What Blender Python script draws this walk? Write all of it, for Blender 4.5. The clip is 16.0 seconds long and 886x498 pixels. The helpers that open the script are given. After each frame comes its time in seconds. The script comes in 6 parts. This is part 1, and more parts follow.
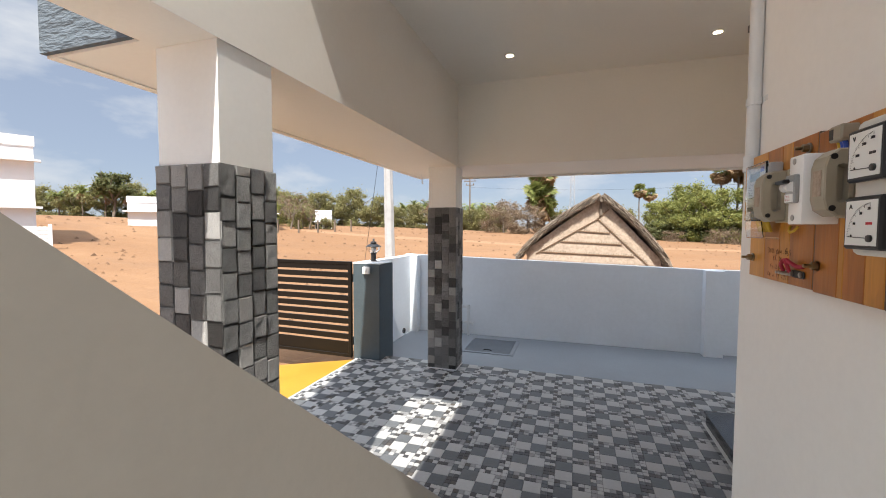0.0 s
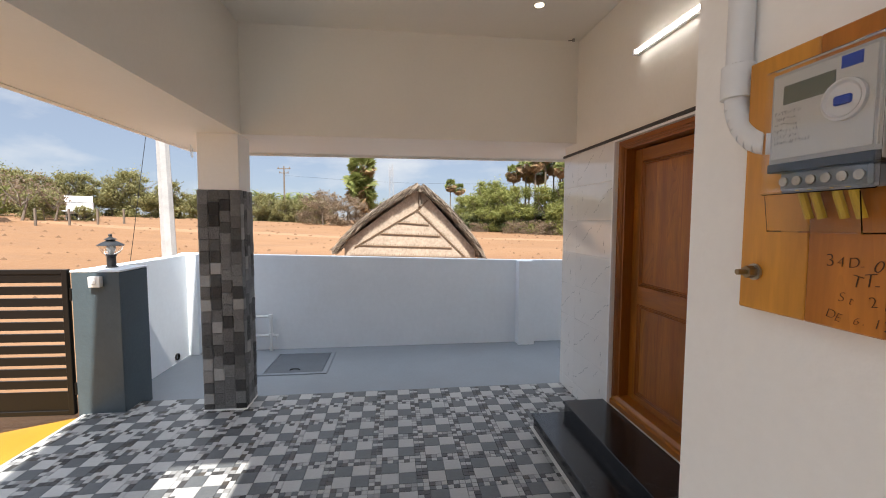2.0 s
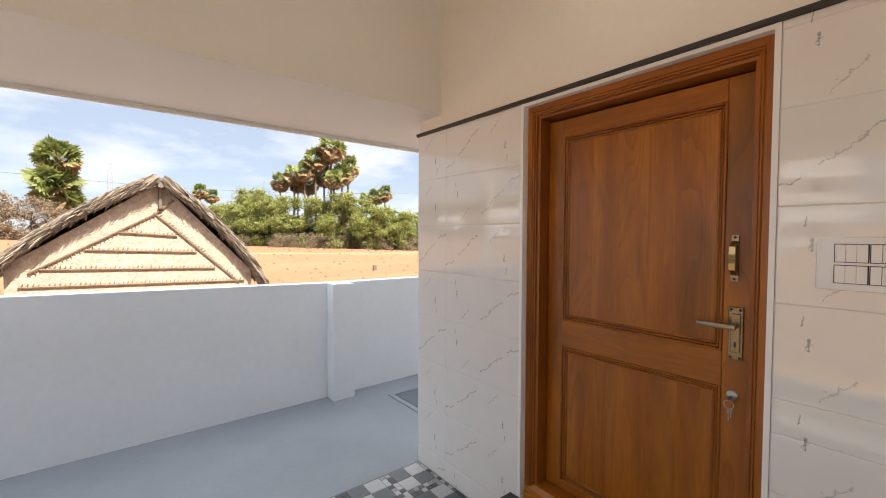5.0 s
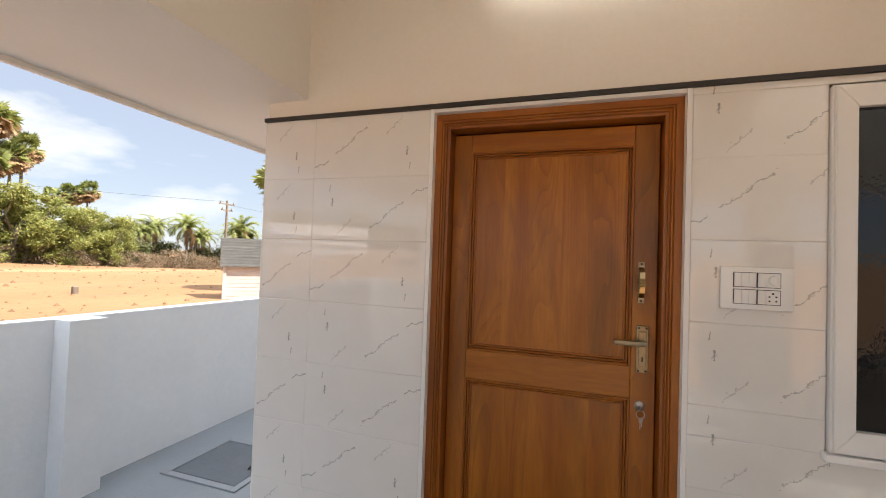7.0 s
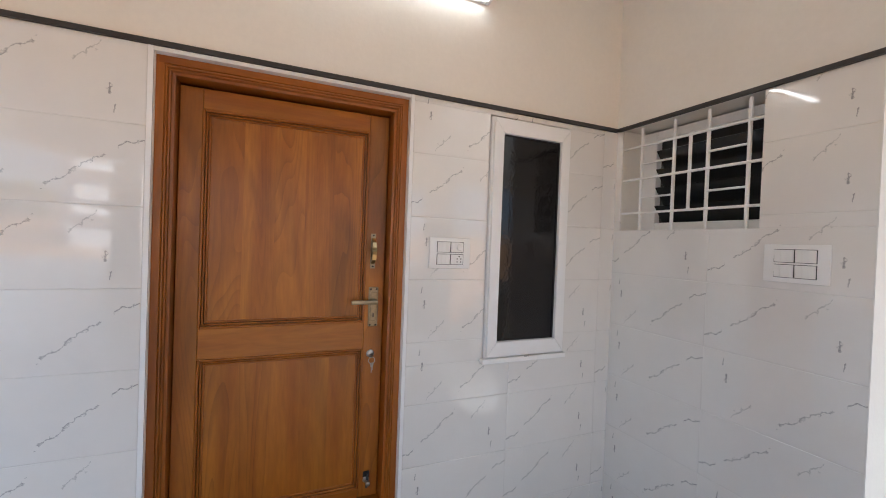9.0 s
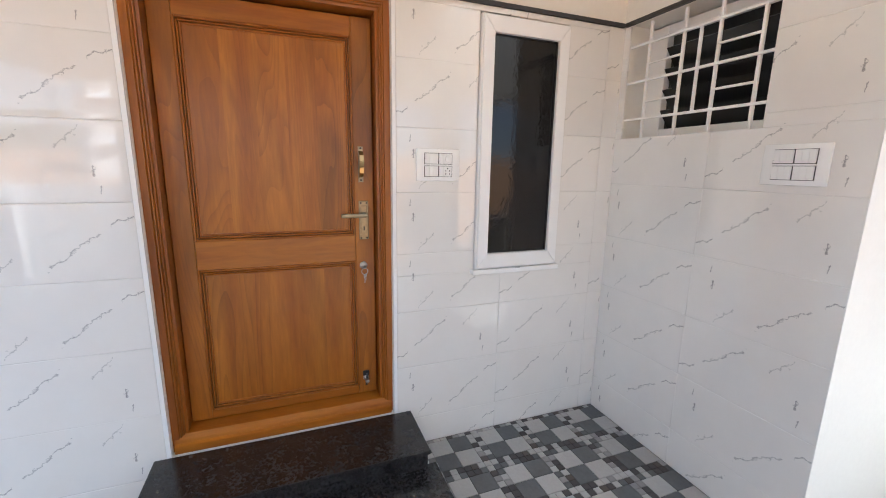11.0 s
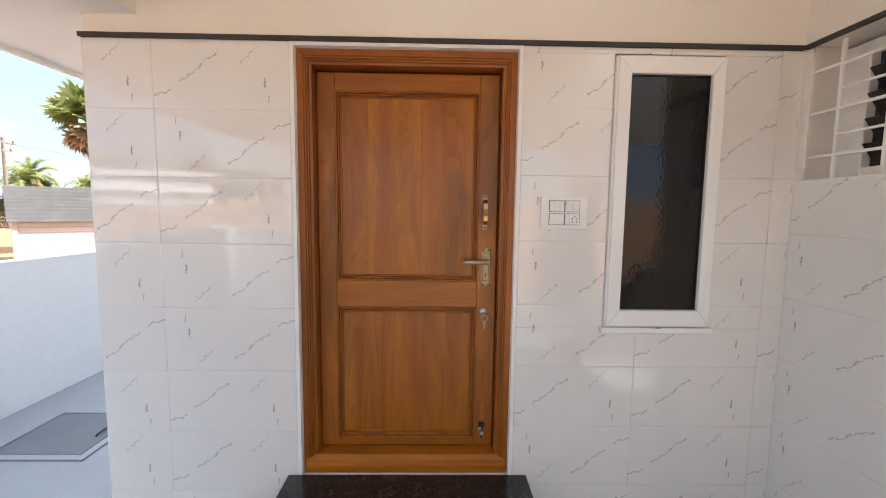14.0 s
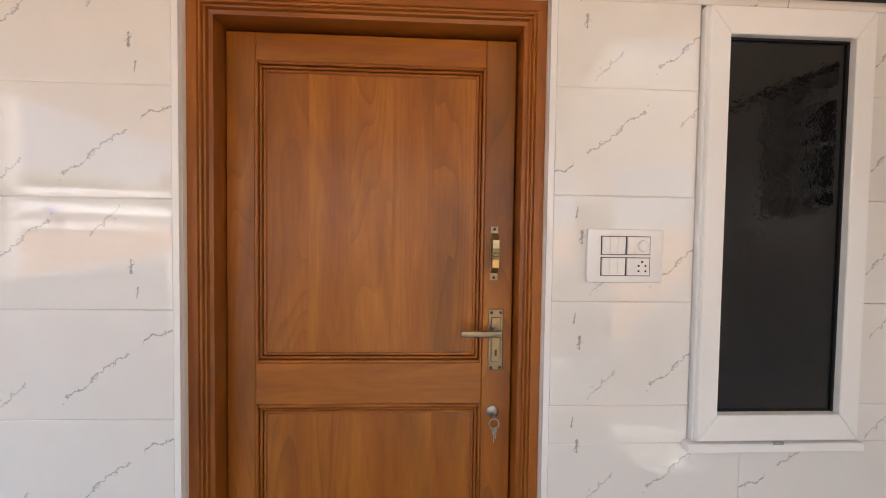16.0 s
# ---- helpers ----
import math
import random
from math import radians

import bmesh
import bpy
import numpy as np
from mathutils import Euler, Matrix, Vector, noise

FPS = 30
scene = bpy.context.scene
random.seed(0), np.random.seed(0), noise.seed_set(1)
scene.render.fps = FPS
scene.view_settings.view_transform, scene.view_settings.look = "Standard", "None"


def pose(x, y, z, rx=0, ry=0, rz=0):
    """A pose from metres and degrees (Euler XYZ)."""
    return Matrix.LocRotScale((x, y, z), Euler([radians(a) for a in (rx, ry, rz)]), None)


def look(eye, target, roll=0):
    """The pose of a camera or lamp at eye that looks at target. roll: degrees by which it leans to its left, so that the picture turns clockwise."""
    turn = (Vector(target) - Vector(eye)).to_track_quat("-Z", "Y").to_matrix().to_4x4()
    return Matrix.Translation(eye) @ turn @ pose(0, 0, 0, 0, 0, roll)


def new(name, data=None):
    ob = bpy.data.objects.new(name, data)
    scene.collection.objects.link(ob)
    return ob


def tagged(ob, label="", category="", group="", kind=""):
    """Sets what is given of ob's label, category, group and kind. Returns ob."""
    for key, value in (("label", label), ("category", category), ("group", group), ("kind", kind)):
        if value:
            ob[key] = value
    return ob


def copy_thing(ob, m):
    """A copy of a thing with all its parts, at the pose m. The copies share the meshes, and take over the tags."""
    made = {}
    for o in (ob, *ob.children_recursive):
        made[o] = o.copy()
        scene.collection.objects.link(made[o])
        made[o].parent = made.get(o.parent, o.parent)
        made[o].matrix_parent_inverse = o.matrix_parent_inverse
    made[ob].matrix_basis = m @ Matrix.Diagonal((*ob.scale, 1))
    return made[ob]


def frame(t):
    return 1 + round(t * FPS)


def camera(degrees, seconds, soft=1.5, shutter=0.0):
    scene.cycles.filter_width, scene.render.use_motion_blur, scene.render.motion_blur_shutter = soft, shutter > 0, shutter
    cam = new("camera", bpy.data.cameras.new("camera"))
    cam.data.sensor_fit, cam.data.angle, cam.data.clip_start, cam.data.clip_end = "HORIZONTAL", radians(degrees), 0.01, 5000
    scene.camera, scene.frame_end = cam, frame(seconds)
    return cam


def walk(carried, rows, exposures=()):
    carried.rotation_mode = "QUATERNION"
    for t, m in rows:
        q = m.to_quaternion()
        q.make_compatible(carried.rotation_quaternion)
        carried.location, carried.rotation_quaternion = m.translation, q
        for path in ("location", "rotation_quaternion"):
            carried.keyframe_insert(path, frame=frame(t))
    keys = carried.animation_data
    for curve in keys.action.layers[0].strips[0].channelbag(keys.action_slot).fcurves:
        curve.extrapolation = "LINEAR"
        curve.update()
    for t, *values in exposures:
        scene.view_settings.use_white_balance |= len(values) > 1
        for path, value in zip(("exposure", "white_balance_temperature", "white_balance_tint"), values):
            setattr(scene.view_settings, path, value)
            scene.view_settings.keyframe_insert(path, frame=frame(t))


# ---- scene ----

# ---- camera and its walk ----
cam = camera(94.7, 16.0, soft=1.0)
PATH = [
    (0, (-1.649, -3.347, 1.633), (-2.264, -1.446, 1.536), 0.2),
    (0.5, (-1.641, -3.221, 1.641), (-1.935, -1.245, 1.528), 0.0),
    (1, (-1.633, -3.046, 1.628), (-1.705, -1.052, 1.501), 0.1),
    (1.5, (-1.655, -2.783, 1.615), (-1.566, -0.79, 1.482), 0.1),
    (2, (-1.656, -2.487, 1.624), (-1.422, -0.505, 1.49), 0.2),
    (2.5, (-1.64, -2.215, 1.627), (-1.258, -0.255, 1.509), 0.3),
    (3, (-1.676, -1.967, 1.61), (-1.138, -0.043, 1.511), 0.4),
    (3.5, (-1.676, -1.738, 1.615), (-0.98, 0.136, 1.541), 0.5),
    (4, (-1.637, -1.469, 1.579), (-0.776, 0.335, 1.524), 0.8),
    (4.2, (-1.62, -1.362, 1.572), (-0.691, 0.408, 1.519), 0.8),
    (6.3, (-1.658, -0.328, 1.582), (0.062, 0.693, 1.586), 1.6),
    (6.5, (-1.695, -0.281, 1.558), (0.077, 0.646, 1.598), 2.2),
    (7, (-1.728, -0.146, 1.566), (0.176, 0.463, 1.615), 2.0),
    (7.5, (-1.699, -0.033, 1.564), (0.286, 0.209, 1.617), 2.1),
    (8, (-1.731, 0.036, 1.568), (0.26, -0.142, 1.629), 2.1),
    (8.5, (-1.795, 0.043, 1.55), (0.124, -0.519, 1.613), 2.0),
    (8.7, (-1.816, 0.067, 1.549), (0.049, -0.654, 1.605), 2.0),
    (10.8, (-1.893, -0.055, 1.493), (-0.091, -0.846, 1.14), 1.1),
    (11, (-1.908, -0.08, 1.487), (-0.073, -0.774, 1.097), 0.9),
    (11.5, (-1.945, -0.127, 1.487), (-0.046, -0.556, 1.028), 0.4),
    (12, (-1.965, -0.147, 1.487), (-0.032, -0.359, 1.021), 0.0),
    (12.5, (-1.966, -0.158, 1.483), (-0.011, -0.227, 1.068), 0.1),
    (13, (-1.965, -0.163, 1.494), (0.006, -0.171, 1.157), 0.2),
    (13.5, (-1.964, -0.174, 1.51), (0.019, -0.182, 1.256), 0.5),
    (14, (-1.897, -0.173, 1.504), (0.094, -0.209, 1.316), 0.7),
    (14.5, (-1.709, -0.162, 1.504), (0.284, -0.226, 1.353), 0.6),
    (15, (-1.517, -0.159, 1.524), (0.477, -0.239, 1.39), 0.7),
    (15.5, (-1.292, -0.174, 1.537), (0.703, -0.273, 1.43), 0.7),
    (16, (-1.143, -0.192, 1.553), (0.854, -0.29, 1.484), 0.8),
]
walk(cam, [(t, look(eye, target, roll)) for t, eye, target, roll in PATH], exposures=((0.0, 1.70, 6450, 9), (2.0, 1.76, 6450, 9), (3.0, 1.92, 6600, 9), (4.0, 2.19, 6700, 9), (6.5, 2.26, 6950, 9), (8.0, 2.38, 6700, 8), (8.5, 2.48, 5900, 7), (11.0, 3.05, 5950, 7), (12.0, 2.97, 6100, 8), (13.5, 2.80, 6250, 9), (15.0, 2.72, 6400, 9), (16.0, 2.92, 6450, 9)))

# ---- world and light ----
SUN_TO = Vector((-0.131, 1.0, -1.5)).normalized()      # the way the sunlight travels
ELEV = math.asin(-SUN_TO.z)
world = bpy.data.worlds.new("sky")
scene.world = world
world.use_nodes = True
wn, wl = world.node_tree.nodes, world.node_tree.links
wn.clear()
w_out, w_bg = wn.new("ShaderNodeOutputWorld"), wn.new("ShaderNodeBackground")
w_sky = wn.new("ShaderNodeTexSky")
w_sky.sky_type, w_sky.sun_disc = "NISHITA", False
w_sky.sun_elevation, w_sky.sun_rotation = ELEV, math.pi - 0.131
w_sky.air_density, w_sky.dust_density, w_sky.ozone_density = 0.9, 0.35, 1.5
w_co, w_map, w_noise = wn.new("ShaderNodeTexCoord"), wn.new("ShaderNodeMapping"), wn.new("ShaderNodeTexNoise")
w_map.inputs["Scale"].default_value = (1.0, 1.0, 2.7)
w_noise.inputs["Scale"].default_value, w_noise.inputs["Detail"].default_value, w_noise.inputs["Roughness"].default_value = 3.6, 9.0, 0.54
w_ramp, w_mix = wn.new("ShaderNodeValToRGB"), wn.new("ShaderNodeMix")
w_ramp.color_ramp.elements[0].position, w_ramp.color_ramp.elements[0].color = 0.49, (0.0, 0.0, 0.0, 1)
w_ramp.color_ramp.elements[1].position, w_ramp.color_ramp.elements[1].color = 0.68, (0.85, 0.85, 0.85, 1)
w_mix.data_type = "RGBA"
w_mix.inputs["B"].default_value = (3.1, 3.2, 3.35, 1)
w_haze = wn.new("ShaderNodeMix")                        # thin high haze evens out the sky
w_haze.data_type = "RGBA"
w_haze.inputs["Factor"].default_value, w_haze.inputs["B"].default_value = 0.86, (1.50, 1.72, 2.18, 1)
wl.new(w_co.outputs["Generated"], w_map.inputs["Vector"])
wl.new(w_map.outputs["Vector"], w_noise.inputs["Vector"])
wl.new(w_noise.outputs["Fac"], w_ramp.inputs["Fac"])
wl.new(w_ramp.outputs["Color"], w_mix.inputs["Factor"])
wl.new(w_sky.outputs["Color"], w_haze.inputs["A"])
wl.new(w_haze.outputs["Result"], w_mix.inputs["A"])
# the haze glows more strongly high up, towards the sun
w_sep, w_rise, w_lift = wn.new("ShaderNodeSeparateXYZ"), wn.new("ShaderNodeMapRange"), wn.new("ShaderNodeVectorMath")
w_rise.interpolation_type = "SMOOTHSTEP"
w_rise.inputs["From Min"].default_value, w_rise.inputs["From Max"].default_value = 0.38, 0.90
w_lift.operation = "MULTIPLY"
w_tint = wn.new("ShaderNodeMix")
w_tint.data_type = "RGBA"
w_tint.inputs["A"].default_value, w_tint.inputs["B"].default_value = (1, 1, 1, 1), (4.9, 4.55, 4.0, 1)
wl.new(w_co.outputs["Generated"], w_sep.inputs["Vector"])
wl.new(w_sep.outputs["Z"], w_rise.inputs["Value"])
wl.new(w_mix.outputs["Result"], w_lift.inputs[0])
wl.new(w_rise.outputs["Result"], w_tint.inputs["Factor"])
wl.new(w_tint.outputs["Result"], w_lift.inputs[1])
wl.new(w_lift.outputs["Vector"], w_bg.inputs["Color"])
w_bg.inputs["Strength"].default_value = 0.078
wl.new(w_bg.outputs["Background"], w_out.inputs["Surface"])

sun = new("sun", bpy.data.lights.new("sun", "SUN"))
sun.data.energy, sun.data.angle, sun.data.color = 2.9, radians(0.53), (1.0, 0.95, 0.87)
sun.matrix_world = Matrix.Translation((0, -8, 12)) @ SUN_TO.to_track_quat("-Z", "Y").to_matrix().to_4x4()


# ---- material helpers ----
def material(name, color, rough=0.6, metal=0.0, spec=0.5, grain=0.0, grain_scale=40.0, stain=0.0, stain_scale=2.0, bump=0.0, bump_scale=60.0,
             vary=0.0, coat=0.0, stretch=(1, 1, 1), rough_vary=0.0):
    """A painted or natural surface: colour with grain and stains at two scales, relief, and a shade that varies from object to object."""
    m = bpy.data.materials.new(name)
    m.use_nodes = True
    n, l = m.node_tree.nodes, m.node_tree.links
    b = n["Principled BSDF"]
    b.inputs["Roughness"].default_value, b.inputs["Metallic"].default_value = rough, metal
    b.inputs["Specular IOR Level"].default_value, b.inputs["Coat Weight"].default_value = spec, coat
    b.inputs["Coat Roughness"].default_value = 0.08
    co, mp = n.new("ShaderNodeTexCoord"), n.new("ShaderNodeMapping")
    mp.inputs["Scale"].default_value = stretch
    l.new(co.outputs["Object"], mp.inputs["Vector"])
    value = None
    for amount, scale, detail in ((grain, grain_scale, 6), (stain, stain_scale, 5)):
        if not amount:
            continue
        t = n.new("ShaderNodeTexNoise")
        t.inputs["Scale"].default_value, t.inputs["Detail"].default_value, t.inputs["Roughness"].default_value = scale, detail, 0.6
        l.new(mp.outputs["Vector"], t.inputs["Vector"])
        r = n.new("ShaderNodeMapRange")
        r.inputs["From Min"].default_value, r.inputs["From Max"].default_value = 0.28, 0.72
        r.inputs["To Min"].default_value, r.inputs["To Max"].default_value = 1 - amount, 1 + amount * 0.6
        l.new(t.outputs["Fac"], r.inputs["Value"])
        value = mul(n, l, value, r.outputs["Result"])
        if rough_vary and amount == stain:
            rr = n.new("ShaderNodeMapRange")
            rr.inputs["To Min"].default_value, rr.inputs["To Max"].default_value = max(0.02, rough - rough_vary), min(1, rough + rough_vary)
            l.new(t.outputs["Fac"], rr.inputs["Value"])
            l.new(rr.outputs["Result"], b.inputs["Roughness"])
    if vary:
        o, r = n.new("ShaderNodeObjectInfo"), n.new("ShaderNodeMapRange")
        r.inputs["To Min"].default_value, r.inputs["To Max"].default_value = 1 - vary, 1 + vary
        l.new(o.outputs["Random"], r.inputs["Value"])
        value = mul(n, l, value, r.outputs["Result"])
    if value is None:
        b.inputs["Base Color"].default_value = (*color, 1)
    else:
        x = n.new("ShaderNodeVectorMath")
        x.operation = "SCALE"
        x.inputs[0].default_value = color
        l.new(value, x.inputs["Scale"])
        l.new(x.outputs["Vector"], b.inputs["Base Color"])
    if bump:
        t, u = n.new("ShaderNodeTexNoise"), n.new("ShaderNodeBump")
        t.inputs["Scale"].default_value, t.inputs["Detail"].default_value = bump_scale, 5
        u.inputs["Strength"].default_value, u.inputs["Distance"].default_value = bump, 0.02
        l.new(mp.outputs["Vector"], t.inputs["Vector"])
        l.new(t.outputs["Fac"], u.inputs["Height"])
        l.new(u.outputs["Normal"], b.inputs["Normal"])
    return m


def mul(n, l, a, b):
    if a is None:
        return b
    x = n.new("ShaderNodeMath")
    x.operation = "MULTIPLY"
    l.new(a, x.inputs[0])
    l.new(b, x.inputs[1])
    return x.outputs["Value"]


def glass_material(name, color=(1, 1, 1), rough=0.0, ior=1.45):
    m = bpy.data.materials.new(name)
    m.use_nodes = True
    b = m.node_tree.nodes["Principled BSDF"]
    b.inputs["Base Color"].default_value = (*color, 1)
    b.inputs["Transmission Weight"].default_value, b.inputs["Roughness"].default_value, b.inputs["IOR"].default_value = 1.0, rough, ior
    return m


def glow_material(name, color, strength):
    m = bpy.data.materials.new(name)
    m.use_nodes = True
    b = m.node_tree.nodes["Principled BSDF"]
    b.inputs["Base Color"].default_value = (*color, 1)
    b.inputs["Emission Color"].default_value, b.inputs["Emission Strength"].default_value = (*color, 1), strength
    return m


MAT_WALL = material("cream_wall_paint", (0.87, 0.835, 0.77), 0.55, grain=0.02, stain=0.04, stain_scale=1.3, bump=0.04, bump_scale=90)
MAT_METER_WALL = material("white_wall_paint", (0.87, 0.86, 0.83), 0.5, grain=0.02, stain=0.03, stain_scale=1.1, bump=0.04, bump_scale=90)
MAT_CEILING = material("ceiling_paint", (0.85, 0.815, 0.75), 0.6, grain=0.015, stain=0.035, stain_scale=0.9, bump=0.03)
MAT_COMPOUND = material("pale_blue_white_wall_paint", (0.76, 0.80, 0.84), 0.6, grain=0.03, grain_scale=18, stain=0.05, stain_scale=1.2, bump=0.05, bump_scale=35)
MAT_ROUGHCAST = material("blue_grey_textured_plaster", (0.10, 0.125, 0.15), 0.75, grain=0.1, stain=0.1, bump=1.0, bump_scale=16, stretch=(1, 1, 3))
MAT_SLATE_PAINT = material("slate_grey_paint", (0.065, 0.09, 0.105), 0.5, grain=0.06, stain=0.12, stain_scale=4, bump=0.12, bump_scale=45)
MAT_CEMENT = material("blue_grey_floor_paint", (0.225, 0.25, 0.28), 0.55, grain=0.05, stain=0.14, stain_scale=1.6, bump=0.08, bump_scale=70, rough_vary=0.15)
MAT_CONCRETE_FLOOR = material("pale_cement_floor", (0.58, 0.565, 0.54), 0.85, grain=0.08, stain=0.15, stain_scale=2, bump=0.1)
MAT_GROUT = material("grey_grout", (0.16, 0.16, 0.16), 0.9, grain=0.1)
MAT_WHITE_GROUT = material("white_grout", (0.72, 0.71, 0.69), 0.8, grain=0.04)
MAT_STONE = material("split_stone_tile", (0.205, 0.202, 0.197), 0.36, grain=0.35, grain_scale=22, stain=0.3, stain_scale=9, bump=1.0, bump_scale=24, vary=0.85, stretch=(1, 1, 1.8))
MAT_STONE_PALE = material("pale_split_stone_tile", (0.38, 0.37, 0.355), 0.5, grain=0.2, grain_scale=30, stain=0.15, stain_scale=8, bump=0.6, bump_scale=16, vary=0.3)
MAT_TRIM_DARK = material("dark_trim", (0.035, 0.033, 0.033), 0.5, grain=0.1)
MAT_GRANITE = material("black_granite", (0.026, 0.025, 0.026), 0.2, grain=0.85, grain_scale=70, stain=0.4, stain_scale=14)
MAT_YELLOW = material("yellow_floor_paint", (0.43, 0.228, 0.020), 0.6, grain=0.05, stain=0.1, stain_scale=2, bump=0.1)
MAT_GATE = material("dark_brown_gate_paint", (0.0075, 0.0058, 0.0045), 0.45, spec=0.3, grain=0.08, stain=0.1, stain_scale=5)


def sand_material():
    """Bare orange sand: broad pale tracks, darker damp drifts, and fine grit."""
    m = bpy.data.materials.new("orange_sand")
    m.use_nodes = True
    n, l = m.node_tree.nodes, m.node_tree.links
    b = n["Principled BSDF"]
    b.inputs["Roughness"].default_value = 0.95
    co = n.new("ShaderNodeTexCoord")

    def layer(scale, stretch, detail, lo, hi):
        mp, t, r = n.new("ShaderNodeMapping"), n.new("ShaderNodeTexNoise"), n.new("ShaderNodeMapRange")
        mp.inputs["Scale"].default_value = stretch
        mp.inputs["Rotation"].default_value = (0, 0, 0.35)
        t.inputs["Scale"].default_value, t.inputs["Detail"].default_value, t.inputs["Roughness"].default_value = scale, detail, 0.62
        r.inputs["From Min"].default_value, r.inputs["From Max"].default_value = lo, hi
        l.new(co.outputs["Object"], mp.inputs["Vector"])
        l.new(mp.outputs["Vector"], t.inputs["Vector"])
        l.new(t.outputs["Fac"], r.inputs["Value"])
        return r.outputs["Result"]

    colour = None
    for fac, amount, tint in ((layer(0.05, (1, 2.6, 1), 4, 0.46, 0.64), 0.75, (0.26, 0.143, 0.070)), (layer(0.16, (1, 3.2, 1), 6, 0.50, 0.72), 0.6, (0.165, 0.088, 0.045)),
                              (layer(1.3, (1, 1.6, 1), 8, 0.52, 0.75), 0.5, (0.25, 0.135, 0.067)), (layer(5.0, (1, 1, 1), 8, 0.55, 0.80), 0.45, (0.20, 0.105, 0.055))):
        x, k = n.new("ShaderNodeMix"), n.new("ShaderNodeMath")
        x.data_type = "RGBA"
        k.operation = "MULTIPLY"
        k.inputs[1].default_value = amount
        l.new(fac, k.inputs[0])
        l.new(k.outputs["Value"], x.inputs["Factor"])
        x.inputs["B"].default_value = (*tint, 1)
        if colour is None:
            x.inputs["A"].default_value = (0.205, 0.104, 0.045, 1)
        else:
            l.new(colour, x.inputs["A"])
        colour = x.outputs["Result"]
    # wheel track worn across the field: a pale wavering band
    sep = n.new("ShaderNodeSeparateXYZ")
    l.new(co.outputs["Object"], sep.inputs["Vector"])
    waver, gap, near, x = n.new("ShaderNodeMath"), n.new("ShaderNodeMath"), n.new("ShaderNodeMapRange"), n.new("ShaderNodeMix")
    waver.operation, waver.inputs[1].default_value = "MULTIPLY_ADD", 3.0
    l.new(layer(0.09, (1, 1, 1), 5, 0.2, 0.8), waver.inputs[0])
    l.new(sep.outputs["Y"], waver.inputs[2])
    gap.operation, gap.inputs[1].default_value, gap.inputs[2].default_value = "COMPARE", 31.5, 0.9
    l.new(waver.outputs["Value"], gap.inputs[0])
    near.inputs["To Max"].default_value = 0.75
    l.new(gap.outputs["Value"], near.inputs["Value"])
    x.data_type = "RGBA"
    x.inputs["B"].default_value = (0.29, 0.165, 0.088, 1)
    l.new(near.outputs["Result"], x.inputs["Factor"])
    l.new(colour, x.inputs["A"])
    l.new(x.outputs["Result"], b.inputs["Base Color"])
    u = n.new("ShaderNodeBump")
    u.inputs["Strength"].default_value, u.inputs["Distance"].default_value = 0.7, 0.08
    l.new(layer(2.2, (1, 1, 1), 8, 0.2, 0.8), u.inputs["Height"])
    l.new(u.outputs["Normal"], b.inputs["Normal"])
    return m


MAT_SAND = sand_material()
MAT_UPVC = material("white_upvc", (0.92, 0.92, 0.91), 0.25, stain=0.02)
# near-black colour that stands in for the shade of rooms not built
MAT_ROOM_SHADE = material("room_shade", (0.05, 0.048, 0.045), 0.8, stain=0.2)


# ---- mesh helpers ----
def box(bm, x0, x1, y0, y1, z0, z1, bevel=0.0, seg=1):
    got = bmesh.ops.create_cube(bm, size=1.0, matrix=Matrix.LocRotScale(((x0 + x1) / 2, (y0 + y1) / 2, (z0 + z1) / 2), None, (x1 - x0, y1 - y0, z1 - z0)))
    if bevel:
        edges = list({e for v in got["verts"] for e in v.link_edges})
        bmesh.ops.bevel(bm, geom=edges, offset=bevel, segments=seg, profile=0.5, affect="EDGES")
    return bm


def rod(bm, a, b, r0, r1=None, seg=10):
    a, b = Vector(a), Vector(b)
    m = Matrix.Translation((a + b) / 2) @ (b - a).to_track_quat("Z", "Y").to_matrix().to_4x4()
    bmesh.ops.create_cone(bm, cap_ends=True, segments=seg, radius1=r0, radius2=r0 if r1 is None else r1, depth=(b - a).length, matrix=m)
    return bm


def lathe(bm, profile, at=(0, 0, 0), axis="Z", seg=20, hollow=False):
    """A turned shape from (radius, height) pairs; hollow: a ring, whose last edge meets its first."""
    turn = {"Z": Matrix(), "X": Matrix.Rotation(radians(-90), 4, "Y"), "Y": Matrix.Rotation(radians(90), 4, "X")}[axis]
    rings = []
    for r, h in profile:
        rings.append([bm.verts.new(Vector(at) + turn @ Vector((r * math.cos(2 * math.pi * k / seg), r * math.sin(2 * math.pi * k / seg), h))) for k in range(seg)])
    for a, b in zip(rings, rings[1:] + rings[:1] if hollow else rings[1:]):
        for k in range(seg):
            bm.faces.new((a[k], a[(k + 1) % seg], b[(k + 1) % seg], b[k]))
    if not hollow:
        bm.faces.new(rings[0][::-1])
        bm.faces.new(rings[-1])
    return bm


def prism(bm, outline, axis, a, b):
    """Extrudes an outline (pairs) along an axis from a to b."""
    def at(p, v):
        return {"x": (v, p[0], p[1]), "y": (p[0], v, p[1]), "z": (p[0], p[1], v)}[axis]
    lo, hi = [bm.verts.new(at(p, a)) for p in outline], [bm.verts.new(at(p, b)) for p in outline]
    k = len(outline)
    for i in range(k):
        bm.faces.new((lo[i], lo[(i + 1) % k], hi[(i + 1) % k], hi[i]))
    bm.faces.new(lo[::-1])
    bm.faces.new(hi)
    return bm


